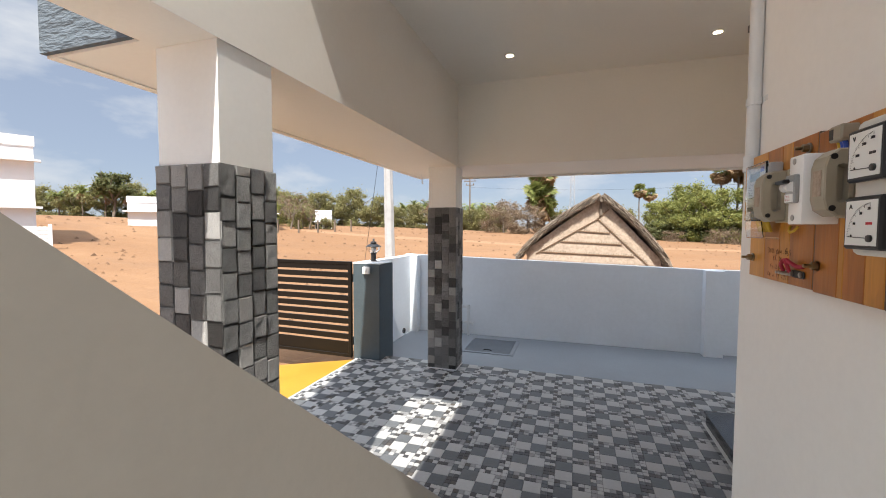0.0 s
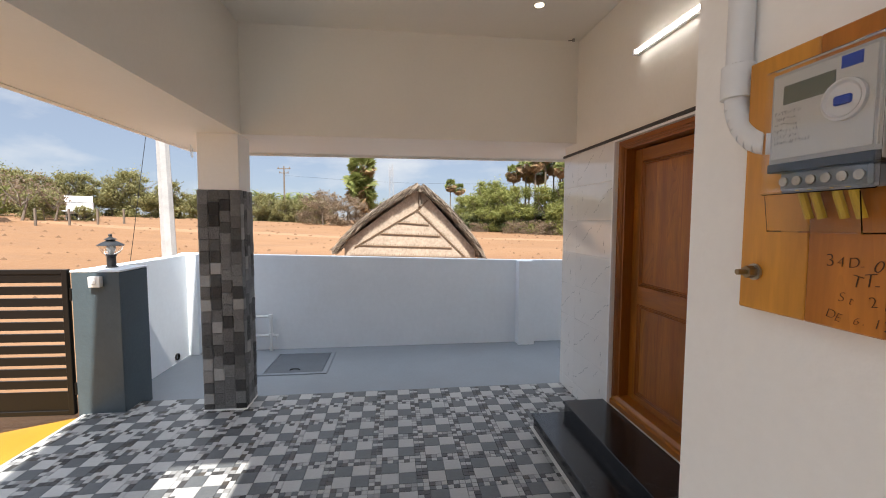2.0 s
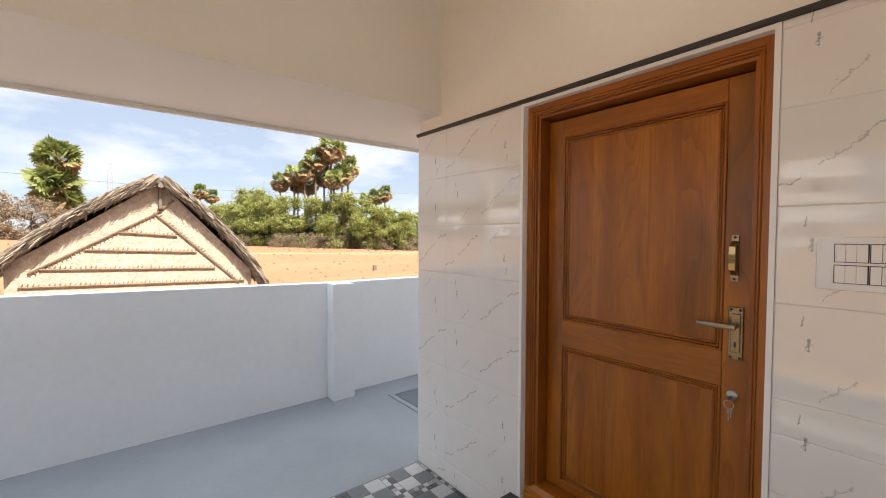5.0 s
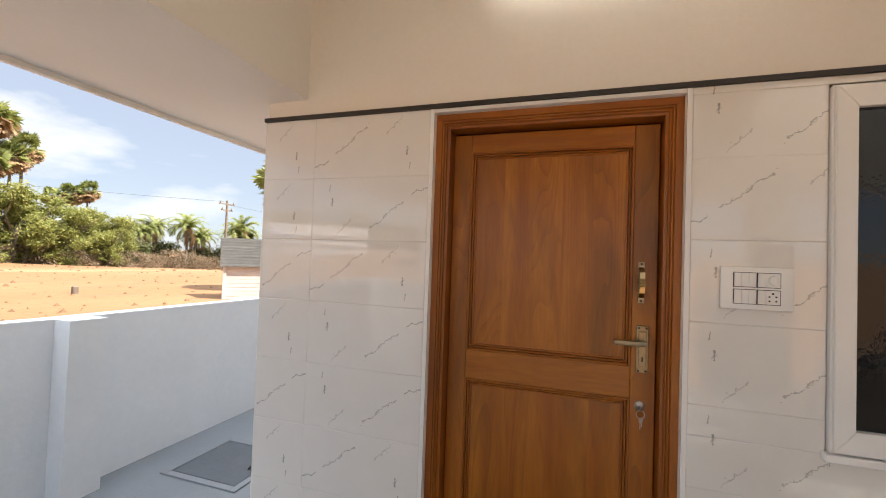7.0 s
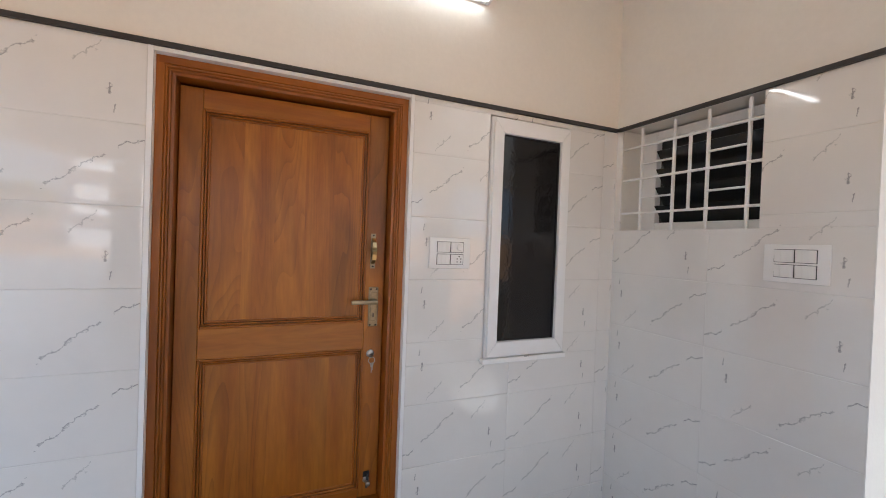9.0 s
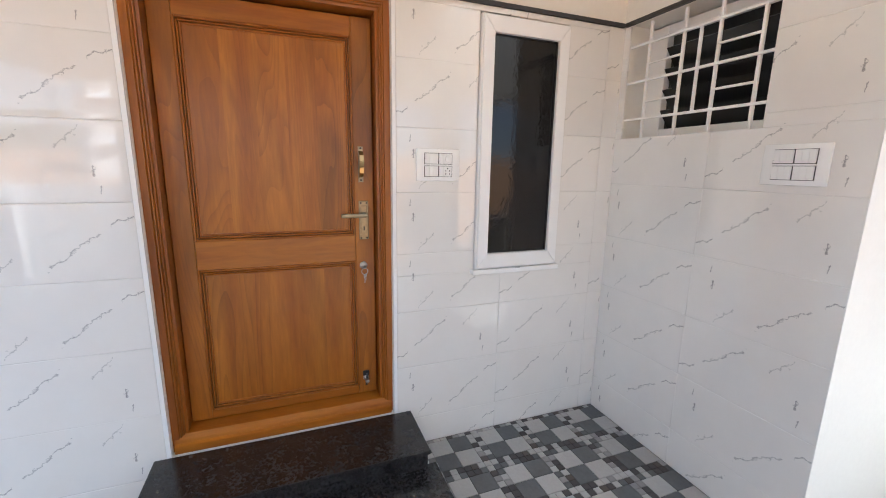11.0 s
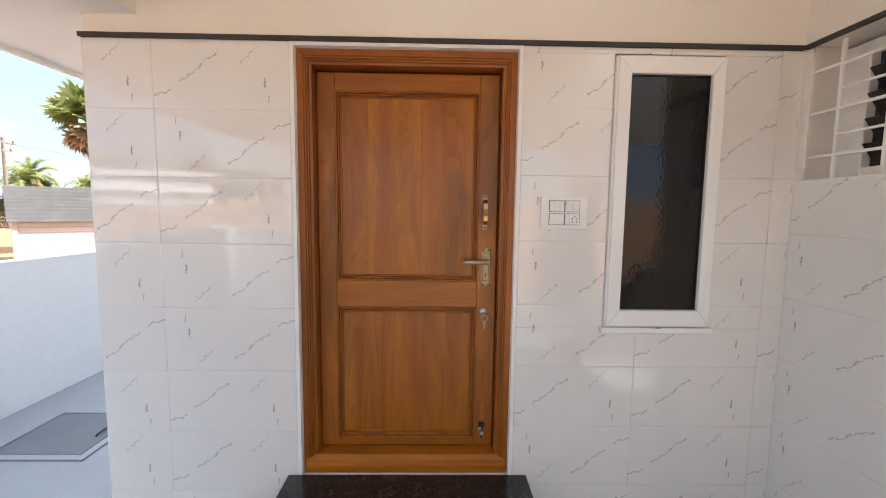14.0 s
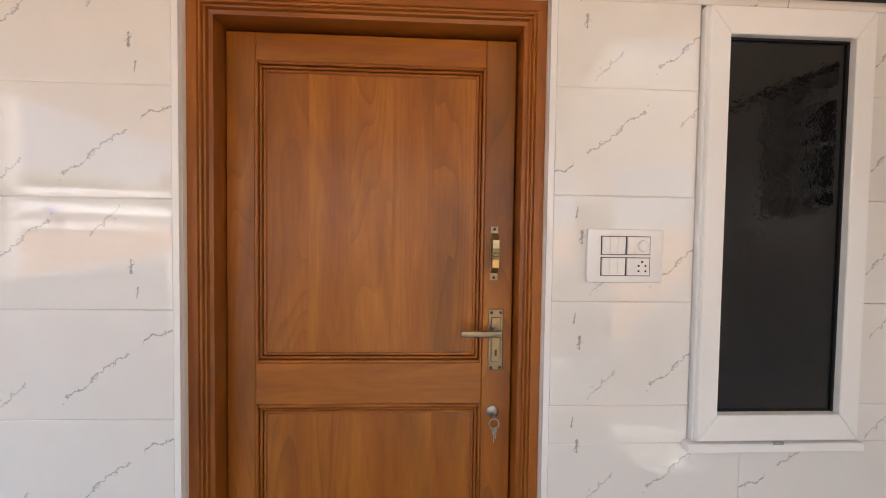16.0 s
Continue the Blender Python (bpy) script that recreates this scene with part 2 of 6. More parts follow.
def mesh_of(name, bm, mat, smooth=False):
    bmesh.ops.recalc_face_normals(bm, faces=bm.faces[:])
    me = bpy.data.meshes.new(name)
    bm.to_mesh(me)
    bm.free()
    for m in (mat if isinstance(mat, (list, tuple)) else (mat,)):
        me.materials.append(m)
    if smooth:
        me.shade_smooth()
        me.set_sharp_from_angle(angle=radians(40))
    return me


def part(name, bm, mat, parent=None, label="", smooth=False, at=None):
    ob = new(name, mesh_of(name, bm, mat, smooth))
    ob.parent = parent
    if at is not None:
        ob.location = at
    return tagged(ob, label)


def piece(name, me, parent, at, turn=0.0, axis="Z", scale=None):
    ob = new(name, me)
    ob.parent = parent
    ob.matrix_basis = Matrix.LocRotScale(at, Matrix.Rotation(turn, 3, axis), scale)
    return ob


def thing(name, at, label, category, group="", turn=0.0, kind=""):
    ob = new(name)
    ob.empty_display_size = 0.1
    ob.matrix_basis = Matrix.LocRotScale(at, Matrix.Rotation(turn, 3, "Z"), None)
    return tagged(ob, label, category, group, kind)


def structure(name, bm, mat, label, category="wall", smooth=False):
    return tagged(part(name, bm, mat, smooth=smooth), label, category, kind="structure")


def B():
    return bmesh.new()


# ---- large structure ----
CEIL, BEAM = 3.25, 2.345
X_IN, X_OUT, X_SHADE = -2.93, -3.24, -3.78
Y_EDGE, Y_SIDE = 1.395, -1.84
X_METER = -1.152
DOOR = (-0.54, 0.467, 0.21, 2.225)
WIN = (-1.472, -0.976, 0.965, 2.205)

bm = B()
for y0, y1, z0, z1 in ((DOOR[1], Y_EDGE - 0.012, 0, 2.246), (DOOR[0], DOOR[1], 0, DOOR[2]), (WIN[1], DOOR[0], 0, 2.246),
                       (WIN[0], WIN[1], 0, WIN[2]), (-2.04, WIN[0], 0, 2.246), (-2.04, Y_EDGE - 0.012, 2.246, CEIL)):
    box(bm, 0.012 if z1 < 3 else 0.004, 0.24, y0, y1, z0, z1)
wall_east = structure("wall_east", bm, MAT_WALL, "cream painted entrance wall above polished marble-look tiles")
bm = B()
GRILLE = (-0.785, -0.040, 1.66, 2.235)
for x0, x1, z0, z1 in ((X_METER + 0.004, GRILLE[0], 0, 2.246), (GRILLE[0], GRILLE[1], 0, GRILLE[2]), (GRILLE[1], 0.012, 0, 2.246), (X_METER + 0.004, 0.004, 2.246, CEIL)):
    box(bm, x0, x1, -2.04, Y_SIDE - (0.012 if z1 < 3 else 0.004), z0, z1)
wall_south = structure("wall_south", bm, MAT_WALL, "cream painted side wall of the porch recess with tiles below")
structure("wall_meter", box(B(), X_METER, -1.0, -7.0, -2.04, 0, CEIL), MAT_METER_WALL, "plain white painted wall carrying the electric meter board")
structure("wall_corner", box(B(), X_METER, X_METER + 0.003, -2.04, Y_SIDE, 0, CEIL), MAT_METER_WALL, "white painted return of the meter wall")
structure("wall_north", box(B(), 0.24, 6.0, 1.18, Y_EDGE - 0.012, -0.055, CEIL), MAT_WALL, "outer side wall of the house")
structure("wall_house_back", box(B(), -1.0, 6.0, -7.2, -7.0, 0, CEIL), MAT_WALL, "closing wall at the back of the house")
structure("ceiling", box(box(B(), X_IN, 6.0, -1.87, 1.15, CEIL, CEIL + 0.15), -2.34, 6.0, -3.85, -1.87, CEIL, CEIL + 0.15), MAT_CEILING, "flat cream painted porch ceiling", "ceiling")
structure("beam_west", box(B(), X_OUT, X_IN, -4.2, 1.40, BEAM, CEIL + 0.15), MAT_CEILING, "cream painted front beam over the columns", "beam")
structure("beam_north", box(B(), X_IN, 0.004, 1.15, 1.40, BEAM, CEIL + 0.15), MAT_CEILING, "cream painted beam across the porch end", "beam")
structure("sunshade_west", box(B(), X_SHADE, X_OUT, -2.19, 2.12, BEAM, 4.9), MAT_CEILING, "overhanging front roof edge with cream underside", "sunshade")
structure("fascia", box(B(), X_SHADE, X_OUT, -2.215, -2.192, BEAM + 0.01, 4.9), MAT_ROUGHCAST, "blue-grey roughcast end of the roof overhang", "fascia")
structure("sunshade_north", box(B(), X_OUT, 6.0, 1.40, 2.12, BEAM, BEAM + 0.14), MAT_CEILING, "pale sunshade slab along the side of the house", "sunshade")

# unseen block added on the roof so that its shadow covers the boundary wall
structure("roof_sun_block", box(B(), X_OUT + 0.001, 6.0, 1.26, 1.40, CEIL + 0.151, 4.5), MAT_CEILING, "unseen parapet added on the roof edge to shade the boundary wall", "parapet")
# never in view: added pale and sunlit, to throw light into the recess
structure("bounce_floor", box(B(), -4.24, X_METER, -7.0, -3.602, -0.30, -0.002), MAT_CONCRETE_FLOOR, "unseen pale floor added to bounce sunlight into the porch", "floor")
structure("floor_bed", box(B(), -4.24, 0.24, -3.6, 1.40, -0.30, -0.008), MAT_GROUT, "grey mortar bed under the porch tiles", "floor")
structure("house_floor", box(B(), 0.262, 6.0, -6.99, 1.179, -0.30, -0.002), MAT_CONCRETE_FLOOR, "plain floor inside the closed house", "floor")
structure("wall_house_east", box(B(), 6.001, 6.2, -7.2, Y_EDGE - 0.012, -0.3, CEIL), MAT_WALL, "closing wall at the far side of the house")
structure("drip_edge", box(B(), X_OUT, 6.0, 2.105, 2.132, BEAM - 0.026, BEAM + 0.141), MAT_CEILING, "thin pale drip edge of the sunshade", "trim")
structure("side_yard", box(B(), -4.22, 7.0, 1.40, 3.0, -0.30, -0.055), MAT_CEMENT, "blue-grey painted cement floor of the side yard", "floor")

# boundary walls
structure("compound_wall_north", prism(B(), [(-4.37, -0.3), (8.0, -0.3), (8.0, 1.03), (0.0, 1.095), (-4.37, 1.215)], "y", 2.99, 3.13), MAT_COMPOUND, "pale blue-white painted boundary wall", "boundary wall")
structure("pilaster", prism(B(), [(0.01, -0.06), (0.235, -0.06), (0.235, 1.09), (0.01, 1.095)], "y", 2.84, 2.988), MAT_COMPOUND, "pale blue-white boundary wall pilaster", "pilaster")
structure("compound_wall_west", box(B(), -4.37, -4.22, 1.56, 2.988, -0.3, 1.20), MAT_COMPOUND, "white painted front boundary wall", "boundary wall")
structure("corner_pilaster", box(B(), -4.218, -4.10, 2.86, 2.988, -0.06, 1.205), MAT_COMPOUND, "white corner pilaster of the boundary wall", "pilaster")
def ground_z(x, y):
    d = math.hypot(x, y)
    k = min(1.0, max(0.0, (d - 8.0) / 42.0))
    return -0.28 + (1.1 - 0.038 * max(-60.0, min(60.0, x))) * k * k * (3 - 2 * k) + 0.05 * math.sin(x * 0.31) * math.sin(y * 0.27) * min(1.0, max(0.0, (d - 9) / 10))


bm = B()
rings, spokes = [0.0, 4, 7, 9, 11, 13, 15, 17, 19, 21, 24, 27, 30, 34, 38, 42, 47, 52, 58, 64, 75, 100, 160, 300, 700, 2000], 144
last = None
for r in rings:
    ring_ = [bm.verts.new((r * math.cos(2 * math.pi * k / spokes), r * math.sin(2 * math.pi * k / spokes), ground_z(r * math.cos(2 * math.pi * k / spokes), r * math.sin(2 * math.pi * k / spokes)))) for k in range(spokes if r else 1)]
    if last:
        for k in range(spokes):
            bm.faces.new((last[k], ring_[k], ring_[(k + 1) % spokes], last[(k + 1) % spokes]) if len(last) > 1 else (last[0], ring_[k], ring_[(k + 1) % spokes]))
    last = ring_
structure("ground", bm, MAT_SAND, "flat field of bare orange sand", "ground", smooth=True)
structure("ramp", prism(B(), [(-4.245, -0.3), (-4.245, -0.012), (-5.75, -0.265), (-5.75, -0.3)], "y", -1.8, 1.15), MAT_YELLOW, "bright yellow painted entrance ramp", "ramp")

# ---- more materials ----
def wood(name, dark, light, along="z", scale=1.0, rough=0.35, knots=0.5):
    """Varnished wood: long grain streaks, rings drawn out along the grain, and a few dark knots."""
    m = bpy.data.materials.new(name)
    m.use_nodes = True
    n, l = m.node_tree.nodes, m.node_tree.links
    b = n["Principled BSDF"]
    b.inputs["Roughness"].default_value, b.inputs["Coat Weight"].default_value, b.inputs["Coat Roughness"].default_value = rough, 0.12, 0.2
    co, mp = n.new("ShaderNodeTexCoord"), n.new("ShaderNodeMapping")
    long, wide = 1.3 * scale, 10.0 * scale
    mp.inputs["Scale"].default_value = {"z": (wide, wide, long), "y": (wide, long, wide), "x": (long, wide, wide)}[along]
    l.new(co.outputs["Object"], mp.inputs["Vector"])
    oi, add = n.new("ShaderNodeObjectInfo"), n.new("ShaderNodeVectorMath")
    l.new(mp.outputs["Vector"], add.inputs[0])
    mm = n.new("ShaderNodeMath")
    mm.operation = "MULTIPLY"
    mm.inputs[1].default_value = 37.0
    l.new(oi.outputs["Random"], mm.inputs[0])
    l.new(mm.outputs["Value"], add.inputs[1])
    def op(kind, p, q=None, w=None):
        x = n.new("ShaderNodeMath")
        x.operation = kind
        for k, v in enumerate((p, q, w)):
            if v is not None:
                if isinstance(v, (int, float)):
                    x.inputs[k].default_value = v
                else:
                    l.new(v, x.inputs[k])
        return x.outputs["Value"]

    def noise(size, detail, squeeze=(1, 1, 1), wobble=0.0):
        t, q = n.new("ShaderNodeTexNoise"), n.new("ShaderNodeMapping")
        q.inputs["Scale"].default_value = squeeze
        t.inputs["Scale"].default_value, t.inputs["Detail"].default_value, t.inputs["Distortion"].default_value = size, detail, wobble
        l.new(add.outputs["Vector"], q.inputs["Vector"])
        l.new(q.outputs["Vector"], t.inputs["Vector"])
        return t.outputs["Fac"]

    def fade(value, lo, hi, to0=0.0, to1=1.0):
        x = n.new("ShaderNodeMapRange")
        for key, v in (("From Min", lo), ("From Max", hi), ("To Min", to0), ("To Max", to1)):
            x.inputs[key].default_value = v
        l.new(value, x.inputs["Value"])
        return x.outputs["Result"]

    # growth rings: contour lines of a slow field drawn out along the grain, so that they close into flames and eyes
    field = noise(0.33, 2.0, wobble=0.5)
    saw = op("FRACT", op("MULTIPLY", field, 26.0))
    ring_line = op("POWER", saw, 3.0)
    tone, pores = noise(0.55, 4.0, wobble=1.2), noise(9.0, 6.0)
    smoke = fade(noise(0.22, 3.0, {"z": (1, 1, 1.9), "y": (1, 1.9, 1), "x": (1.9, 1, 1)}[along], 1.0), 0.52, 0.72)
    mix = n.new("ShaderNodeMix")
    mix.data_type = "RGBA"
    mix.inputs["A"].default_value, mix.inputs["B"].default_value = (*dark, 1), (*light, 1)
    l.new(fade(tone, 0.30, 0.70), mix.inputs["Factor"])
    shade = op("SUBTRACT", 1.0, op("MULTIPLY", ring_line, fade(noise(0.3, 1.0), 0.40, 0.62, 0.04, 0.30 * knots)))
    shade = op("MULTIPLY", shade, op("SUBTRACT", 1.0, op("MULTIPLY", smoke, 0.68 * knots)))
    shade = op("MULTIPLY", shade, fade(pores, 0.25, 0.75, 0.86, 1.10))
    sc = n.new("ShaderNodeVectorMath")
    sc.operation = "SCALE"
    l.new(mix.outputs["Result"], sc.inputs[0])
    l.new(shade, sc.inputs["Scale"])
    l.new(sc.outputs["Vector"], b.inputs["Base Color"])
    u = n.new("ShaderNodeBump")
    u.inputs["Strength"].default_value, u.inputs["Distance"].default_value = 0.08, 0.004
    l.new(pores, u.inputs["Height"])
    l.new(u.outputs["Normal"], b.inputs["Normal"])
    return m


def marble(name):
    """Polished white wall tile with a printed pattern of thin broken grey veins, the same on every tile (u along the tile, v up)."""
    m = bpy.data.materials.new(name)
    m.use_nodes = True
    n, l = m.node_tree.nodes, m.node_tree.links
    b = n["Principled BSDF"]
    b.inputs["Roughness"].default_value, b.inputs["Specular IOR Level"].default_value = 0.045, 1.0
    co, sep = n.new("ShaderNodeTexCoord"), n.new("ShaderNodeSeparateXYZ")
    l.new(co.outputs["Object"], sep.inputs["Vector"])

    def op(kind, a, c=None, d=None):
        x = n.new("ShaderNodeMath")
        x.operation = kind
        for k, v in enumerate((a, c, d)):
            if v is None:
                continue
            if isinstance(v, (int, float)):
                x.inputs[k].default_value = v
            else:
                l.new(v, x.inputs[k])
        return x.outputs["Value"]

    def noise_at(scale, detail, shift=0.0):
        t, mp = n.new("ShaderNodeTexNoise"), n.new("ShaderNodeMapping")
        mp.inputs["Location"].default_value = (shift, shift * 1.7, 0)
        t.inputs["Scale"].default_value, t.inputs["Detail"].default_value, t.inputs["Roughness"].default_value = scale, detail, 0.65
        l.new(co.outputs["Object"], mp.inputs["Vector"])
        l.new(mp.outputs["Vector"], t.inputs["Vector"])
        return t.outputs["Fac"]

    u, v = sep.outputs["X"], sep.outputs["Y"]
    jag, thick, gaps = op("SUBTRACT", noise_at(19, 6), 0.5), noise_at(55, 3, 3.0), noise_at(9, 2, 7.0)
    total = None
    # veins: centre u, centre v, direction, half length, strength
    for cu, cv, ang, half, power in ((-0.20, 0.06, 100, 0.06, 0.9), (0.10, -0.03, 38, 0.12, 0.7), (0.245, 0.075, 25, 0.06, 0.9), (-0.13, -0.09, 40, 0.06, 0.5)):
        ca, sa = math.cos(radians(ang)), math.sin(radians(ang))
        du, dv = op("ADD", u, -cu), op("ADD", v, -cv)
        along = op("ADD", op("MULTIPLY", du, ca), op("MULTIPLY", dv, sa))
        across = op("ADD", op("MULTIPLY", du, -sa), op("MULTIPLY", dv, ca))
        d = op("ABSOLUTE", op("ADD", across, op("MULTIPLY", jag, 0.072)))
        width = op("MULTIPLY", op("POWER", thick, 2.0), 0.017)
        line = op("SUBTRACT", 1.0, op("MINIMUM", op("DIVIDE", d, width), 1.0))
        inside = op("LESS_THAN", op("ABSOLUTE", along), half)
        seen_ = op("MULTIPLY", op("MULTIPLY", line, inside), power)
        total = seen_ if total is None else op("MAXIMUM", total, seen_)
    broken = op("MULTIPLY", total, op("GREATER_THAN", gaps, 0.46))
    mix = n.new("ShaderNodeMix")
    mix.data_type = "RGBA"
    mix.inputs["A"].default_value, mix.inputs["B"].default_value = (0.87, 0.85, 0.815, 1), (0.17, 0.18, 0.185, 1)
    l.new(op("MULTIPLY", broken, 0.9), mix.inputs["Factor"])
    cloud = n.new("ShaderNodeMapRange")
    cloud.inputs["To Min"].default_value, cloud.inputs["To Max"].default_value = 0.93, 1.04
    l.new(noise_at(4, 4, 1.0), cloud.inputs["Value"])
    sc = n.new("ShaderNodeVectorMath")
    sc.operation = "SCALE"
    l.new(mix.outputs["Result"], sc.inputs[0])
    l.new(cloud.outputs["Result"], sc.inputs["Scale"])
    l.new(sc.outputs["Vector"], b.inputs["Base Color"])
    return m


MAT_TEAK_V = wood("teak_upright", (0.315, 0.090, 0.004), (0.475, 0.168, 0.013), "z", knots=0.85)
MAT_TEAK_H = wood("teak_across", (0.315, 0.090, 0.004), (0.475, 0.168, 0.013), "y", knots=0.3)
MAT_TEAK_FRAME = wood("teak_frame", (0.25, 0.066, 0.005), (0.41, 0.130, 0.012), "z", knots=0.3)
MAT_PLANK = wood("varnished_yellow_plank", (0.42, 0.165, 0.017), (0.68, 0.31, 0.040), "z", 1.3, 0.3, 0.4)
MAT_PLANK_RED = wood("varnished_red_plank", (0.29, 0.088, 0.009), (0.54, 0.195, 0.022), "z", 1.3, 0.3, 0.4)
MAT_MARBLE = marble("polished_marble_tile")
MAT_BRASS = material("antique_brass", (0.30, 0.255, 0.17), 0.32, metal=1.0, stain=0.2, stain_scale=60)
MAT_GOLD = material("polished_brass", (0.52, 0.40, 0.20), 0.28, metal=1.0, stain=0.1, stain_scale=60)
MAT_STEEL = material("dull_steel", (0.45, 0.43, 0.40), 0.35, metal=1.0, stain=0.25, stain_scale=80)
MAT_PLASTIC = material("white_switch_plastic", (0.93, 0.925, 0.91), 0.22)
MAT_BLACK = material("black_plastic", (0.012, 0.012, 0.013), 0.35)
MAT_BEIGE = material("beige_bakelite", (0.36, 0.32, 0.24), 0.4, stain=0.08, stain_scale=20)
MAT_MCB_GREY = material("grey_plastic", (0.36, 0.36, 0.35), 0.4)
MAT_ENAMEL = material("white_enamelled_sheet", (0.72, 0.71, 0.66), 0.35, stain=0.05, stain_scale=6)
MAT_DIAL = material("white_dial_card", (0.80, 0.81, 0.78), 0.5)
MAT_RED = material("red_lamp_plastic", (0.45, 0.012, 0.02), 0.25)
MAT_GREEN = material("green_push_button", (0.02, 0.28, 0.08), 0.3)
MAT_GREEN_LABEL = material("pale_green_label", (0.42, 0.62, 0.36), 0.5)
MAT_RED_INK = material("red_print", (0.5, 0.03, 0.04), 0.6)
MAT_PENCIL = material("brown_marker_ink", (0.07, 0.028, 0.012), 0.7)
MAT_OLD_WOOD = material("weathered_plank_edge", (0.13, 0.10, 0.075), 0.8, grain=0.2, stain=0.3, stain_scale=30)
MAT_INK = material("dark_ink", (0.03, 0.025, 0.03), 0.6)
MAT_BLUE = material("blue_plastic", (0.02, 0.08, 0.5), 0.35)
MAT_YELLOW_WIRE = material("yellow_wire", (0.62, 0.42, 0.04), 0.45)
MAT_RED_WIRE = material("red_wire", (0.35, 0.015, 0.04), 0.45)
MAT_LCD = material("grey_display", (0.16, 0.18, 0.14), 0.2)
MAT_CLEAR = glass_material("clear_plastic", (0.96, 0.96, 0.96), 0.03, 1.35)
MAT_LAMP_GLASS = glass_material("lamp_glass", (0.97, 0.97, 0.97), 0.02)
MAT_PVC = material("white_pvc_pipe", (0.72, 0.74, 0.75), 0.35, stain=0.06, stain_scale=9)
MAT_TUBE = glow_material("tube_light_glow", (1.0, 0.97, 0.92), 2.1)
MAT_DOWNLIGHT = glow_material("downlight_glow", (1.0, 0.80, 0.52), 6.0)
MAT_CONCRETE = material("pale_concrete", (0.42, 0.42, 0.42), 0.85, grain=0.1, stain=0.2, stain_scale=3, bump=0.25, bump_scale=25)
MAT_HOUSE = material("whitewashed_wall", (0.76, 0.77, 0.79), 0.7, stain=0.06, stain_scale=0.8)
MAT_ROOFING = material("grey_corrugated_sheet", (0.11, 0.105, 0.10), 0.6, stain=0.2, stain_scale=3)
MAT_OLD_STEEL = material("weathered_galvanised_steel", (0.30, 0.31, 0.33), 0.7, stain=0.2, stain_scale=2)
MAT_THATCH = material("dry_palm_thatch", (0.24, 0.195, 0.155), 0.95, grain=0.35, grain_scale=12, stain=0.35, stain_scale=2.5, bump=0.5, bump_scale=30, vary=0.0)
MAT_STRAW = material("loose_thatch_straw", (0.32, 0.26, 0.205), 0.95, grain=0.3, grain_scale=6)
MAT_MAT = material("woven_palm_mat", (0.46, 0.365, 0.285), 0.95, grain=0.34, grain_scale=17, stain=0.16, stain_scale=3, bump=0.6, bump_scale=45)
MAT_MAT_EDGE = material("plaited_palm_rope", (0.19, 0.13, 0.085), 0.95, grain=0.3, grain_scale=30)
MAT_BARK = material("grey_brown_bark", (0.17, 0.135, 0.105), 0.95, grain=0.3, grain_scale=6, bump=0.5, bump_scale=12)


def foliage(name, a, b, rough=0.6):
    """Leaves whose colour runs between two shades from leaf to leaf."""
    m = bpy.data.materials.new(name)
    m.use_nodes = True
    n, l = m.node_tree.nodes, m.node_tree.links
    p = n["Principled BSDF"]
    p.inputs["Roughness"].default_value = rough
    g, r = n.new("ShaderNodeNewGeometry"), n.new("ShaderNodeValToRGB")
    r.color_ramp.elements[0].color, r.color_ramp.elements[1].color = (*a, 1), (*b, 1)
    l.new(g.outputs["Random Per Island"], r.inputs["Fac"])
    l.new(r.outputs["Color"], p.inputs["Base Color"])
    tr, mx = n.new("ShaderNodeBsdfTranslucent"), n.new("ShaderNodeMixShader")
    l.new(r.outputs["Color"], tr.inputs["Color"])
    mx.inputs["Fac"].default_value = 0.45
    l.new(p.outputs["BSDF"], mx.inputs[1])
    l.new(tr.outputs["BSDF"], mx.inputs[2])
    l.new(mx.outputs["Shader"], n["Material Output"].inputs["Surface"])
    return m


MAT_LEAF = foliage("green_leaves", (0.13, 0.13, 0.045), (0.34, 0.31, 0.135))
MAT_LEAF_BRIGHT = foliage("bright_green_leaves", (0.13, 0.155, 0.034), (0.36, 0.36, 0.11))
MAT_LEAF_DARK = foliage("dark_green_leaves", (0.065, 0.08, 0.028), (0.18, 0.185, 0.075))
MAT_LEAF_DRY = foliage("dry_brown_twigs", (0.15, 0.10, 0.06), (0.33, 0.25, 0.17))
MAT_PALM = foliage("palm_fronds", (0.11, 0.14, 0.035), (0.30, 0.32, 0.11))
MAT_VERGE = foliage("split_palm_leaf_straw", (0.10, 0.072, 0.052), (0.52, 0.43, 0.34), 0.9)
MAT_PALM_DEAD = foliage("dead_palm_fronds", (0.25, 0.15, 0.075), (0.48, 0.33, 0.19))

# ---- ceiling lights and hooks ----
for x, y in ((-2.258, 0.527), (-0.573, 0.579)):
    lamp = thing("downlight", (x, y, CEIL), "small round recessed ceiling downlight, lit warm", "downlight", "porch downlights")
    part("rim", lathe(B(), [(0.034, -0.001), (0.048, -0.001), (0.050, -0.004), (0.046, -0.008), (0.034, -0.008)], seg=24, hollow=True), MAT_PLASTIC, lamp, smooth=True)
    part("lens", lathe(B(), [(0.033, -0.006), (0.020, -0.0075), (0.002, -0.008)], seg=24), MAT_DOWNLIGHT, lamp, "glowing warm lens", smooth=True)
stub = thing("conduit_stub", (-0.07, 1.10, CEIL), "capped end of an electric conduit in the ceiling", "conduit")
part("pipe", rod(B(), (0, 0, 0), (0, 0, -0.022), 0.012), MAT_STEEL, stub)
part("wire", rod(B(), (0, 0, -0.012), (-0.05, 0, -0.02), 0.003), MAT_BLACK, stub, "short loose wire")
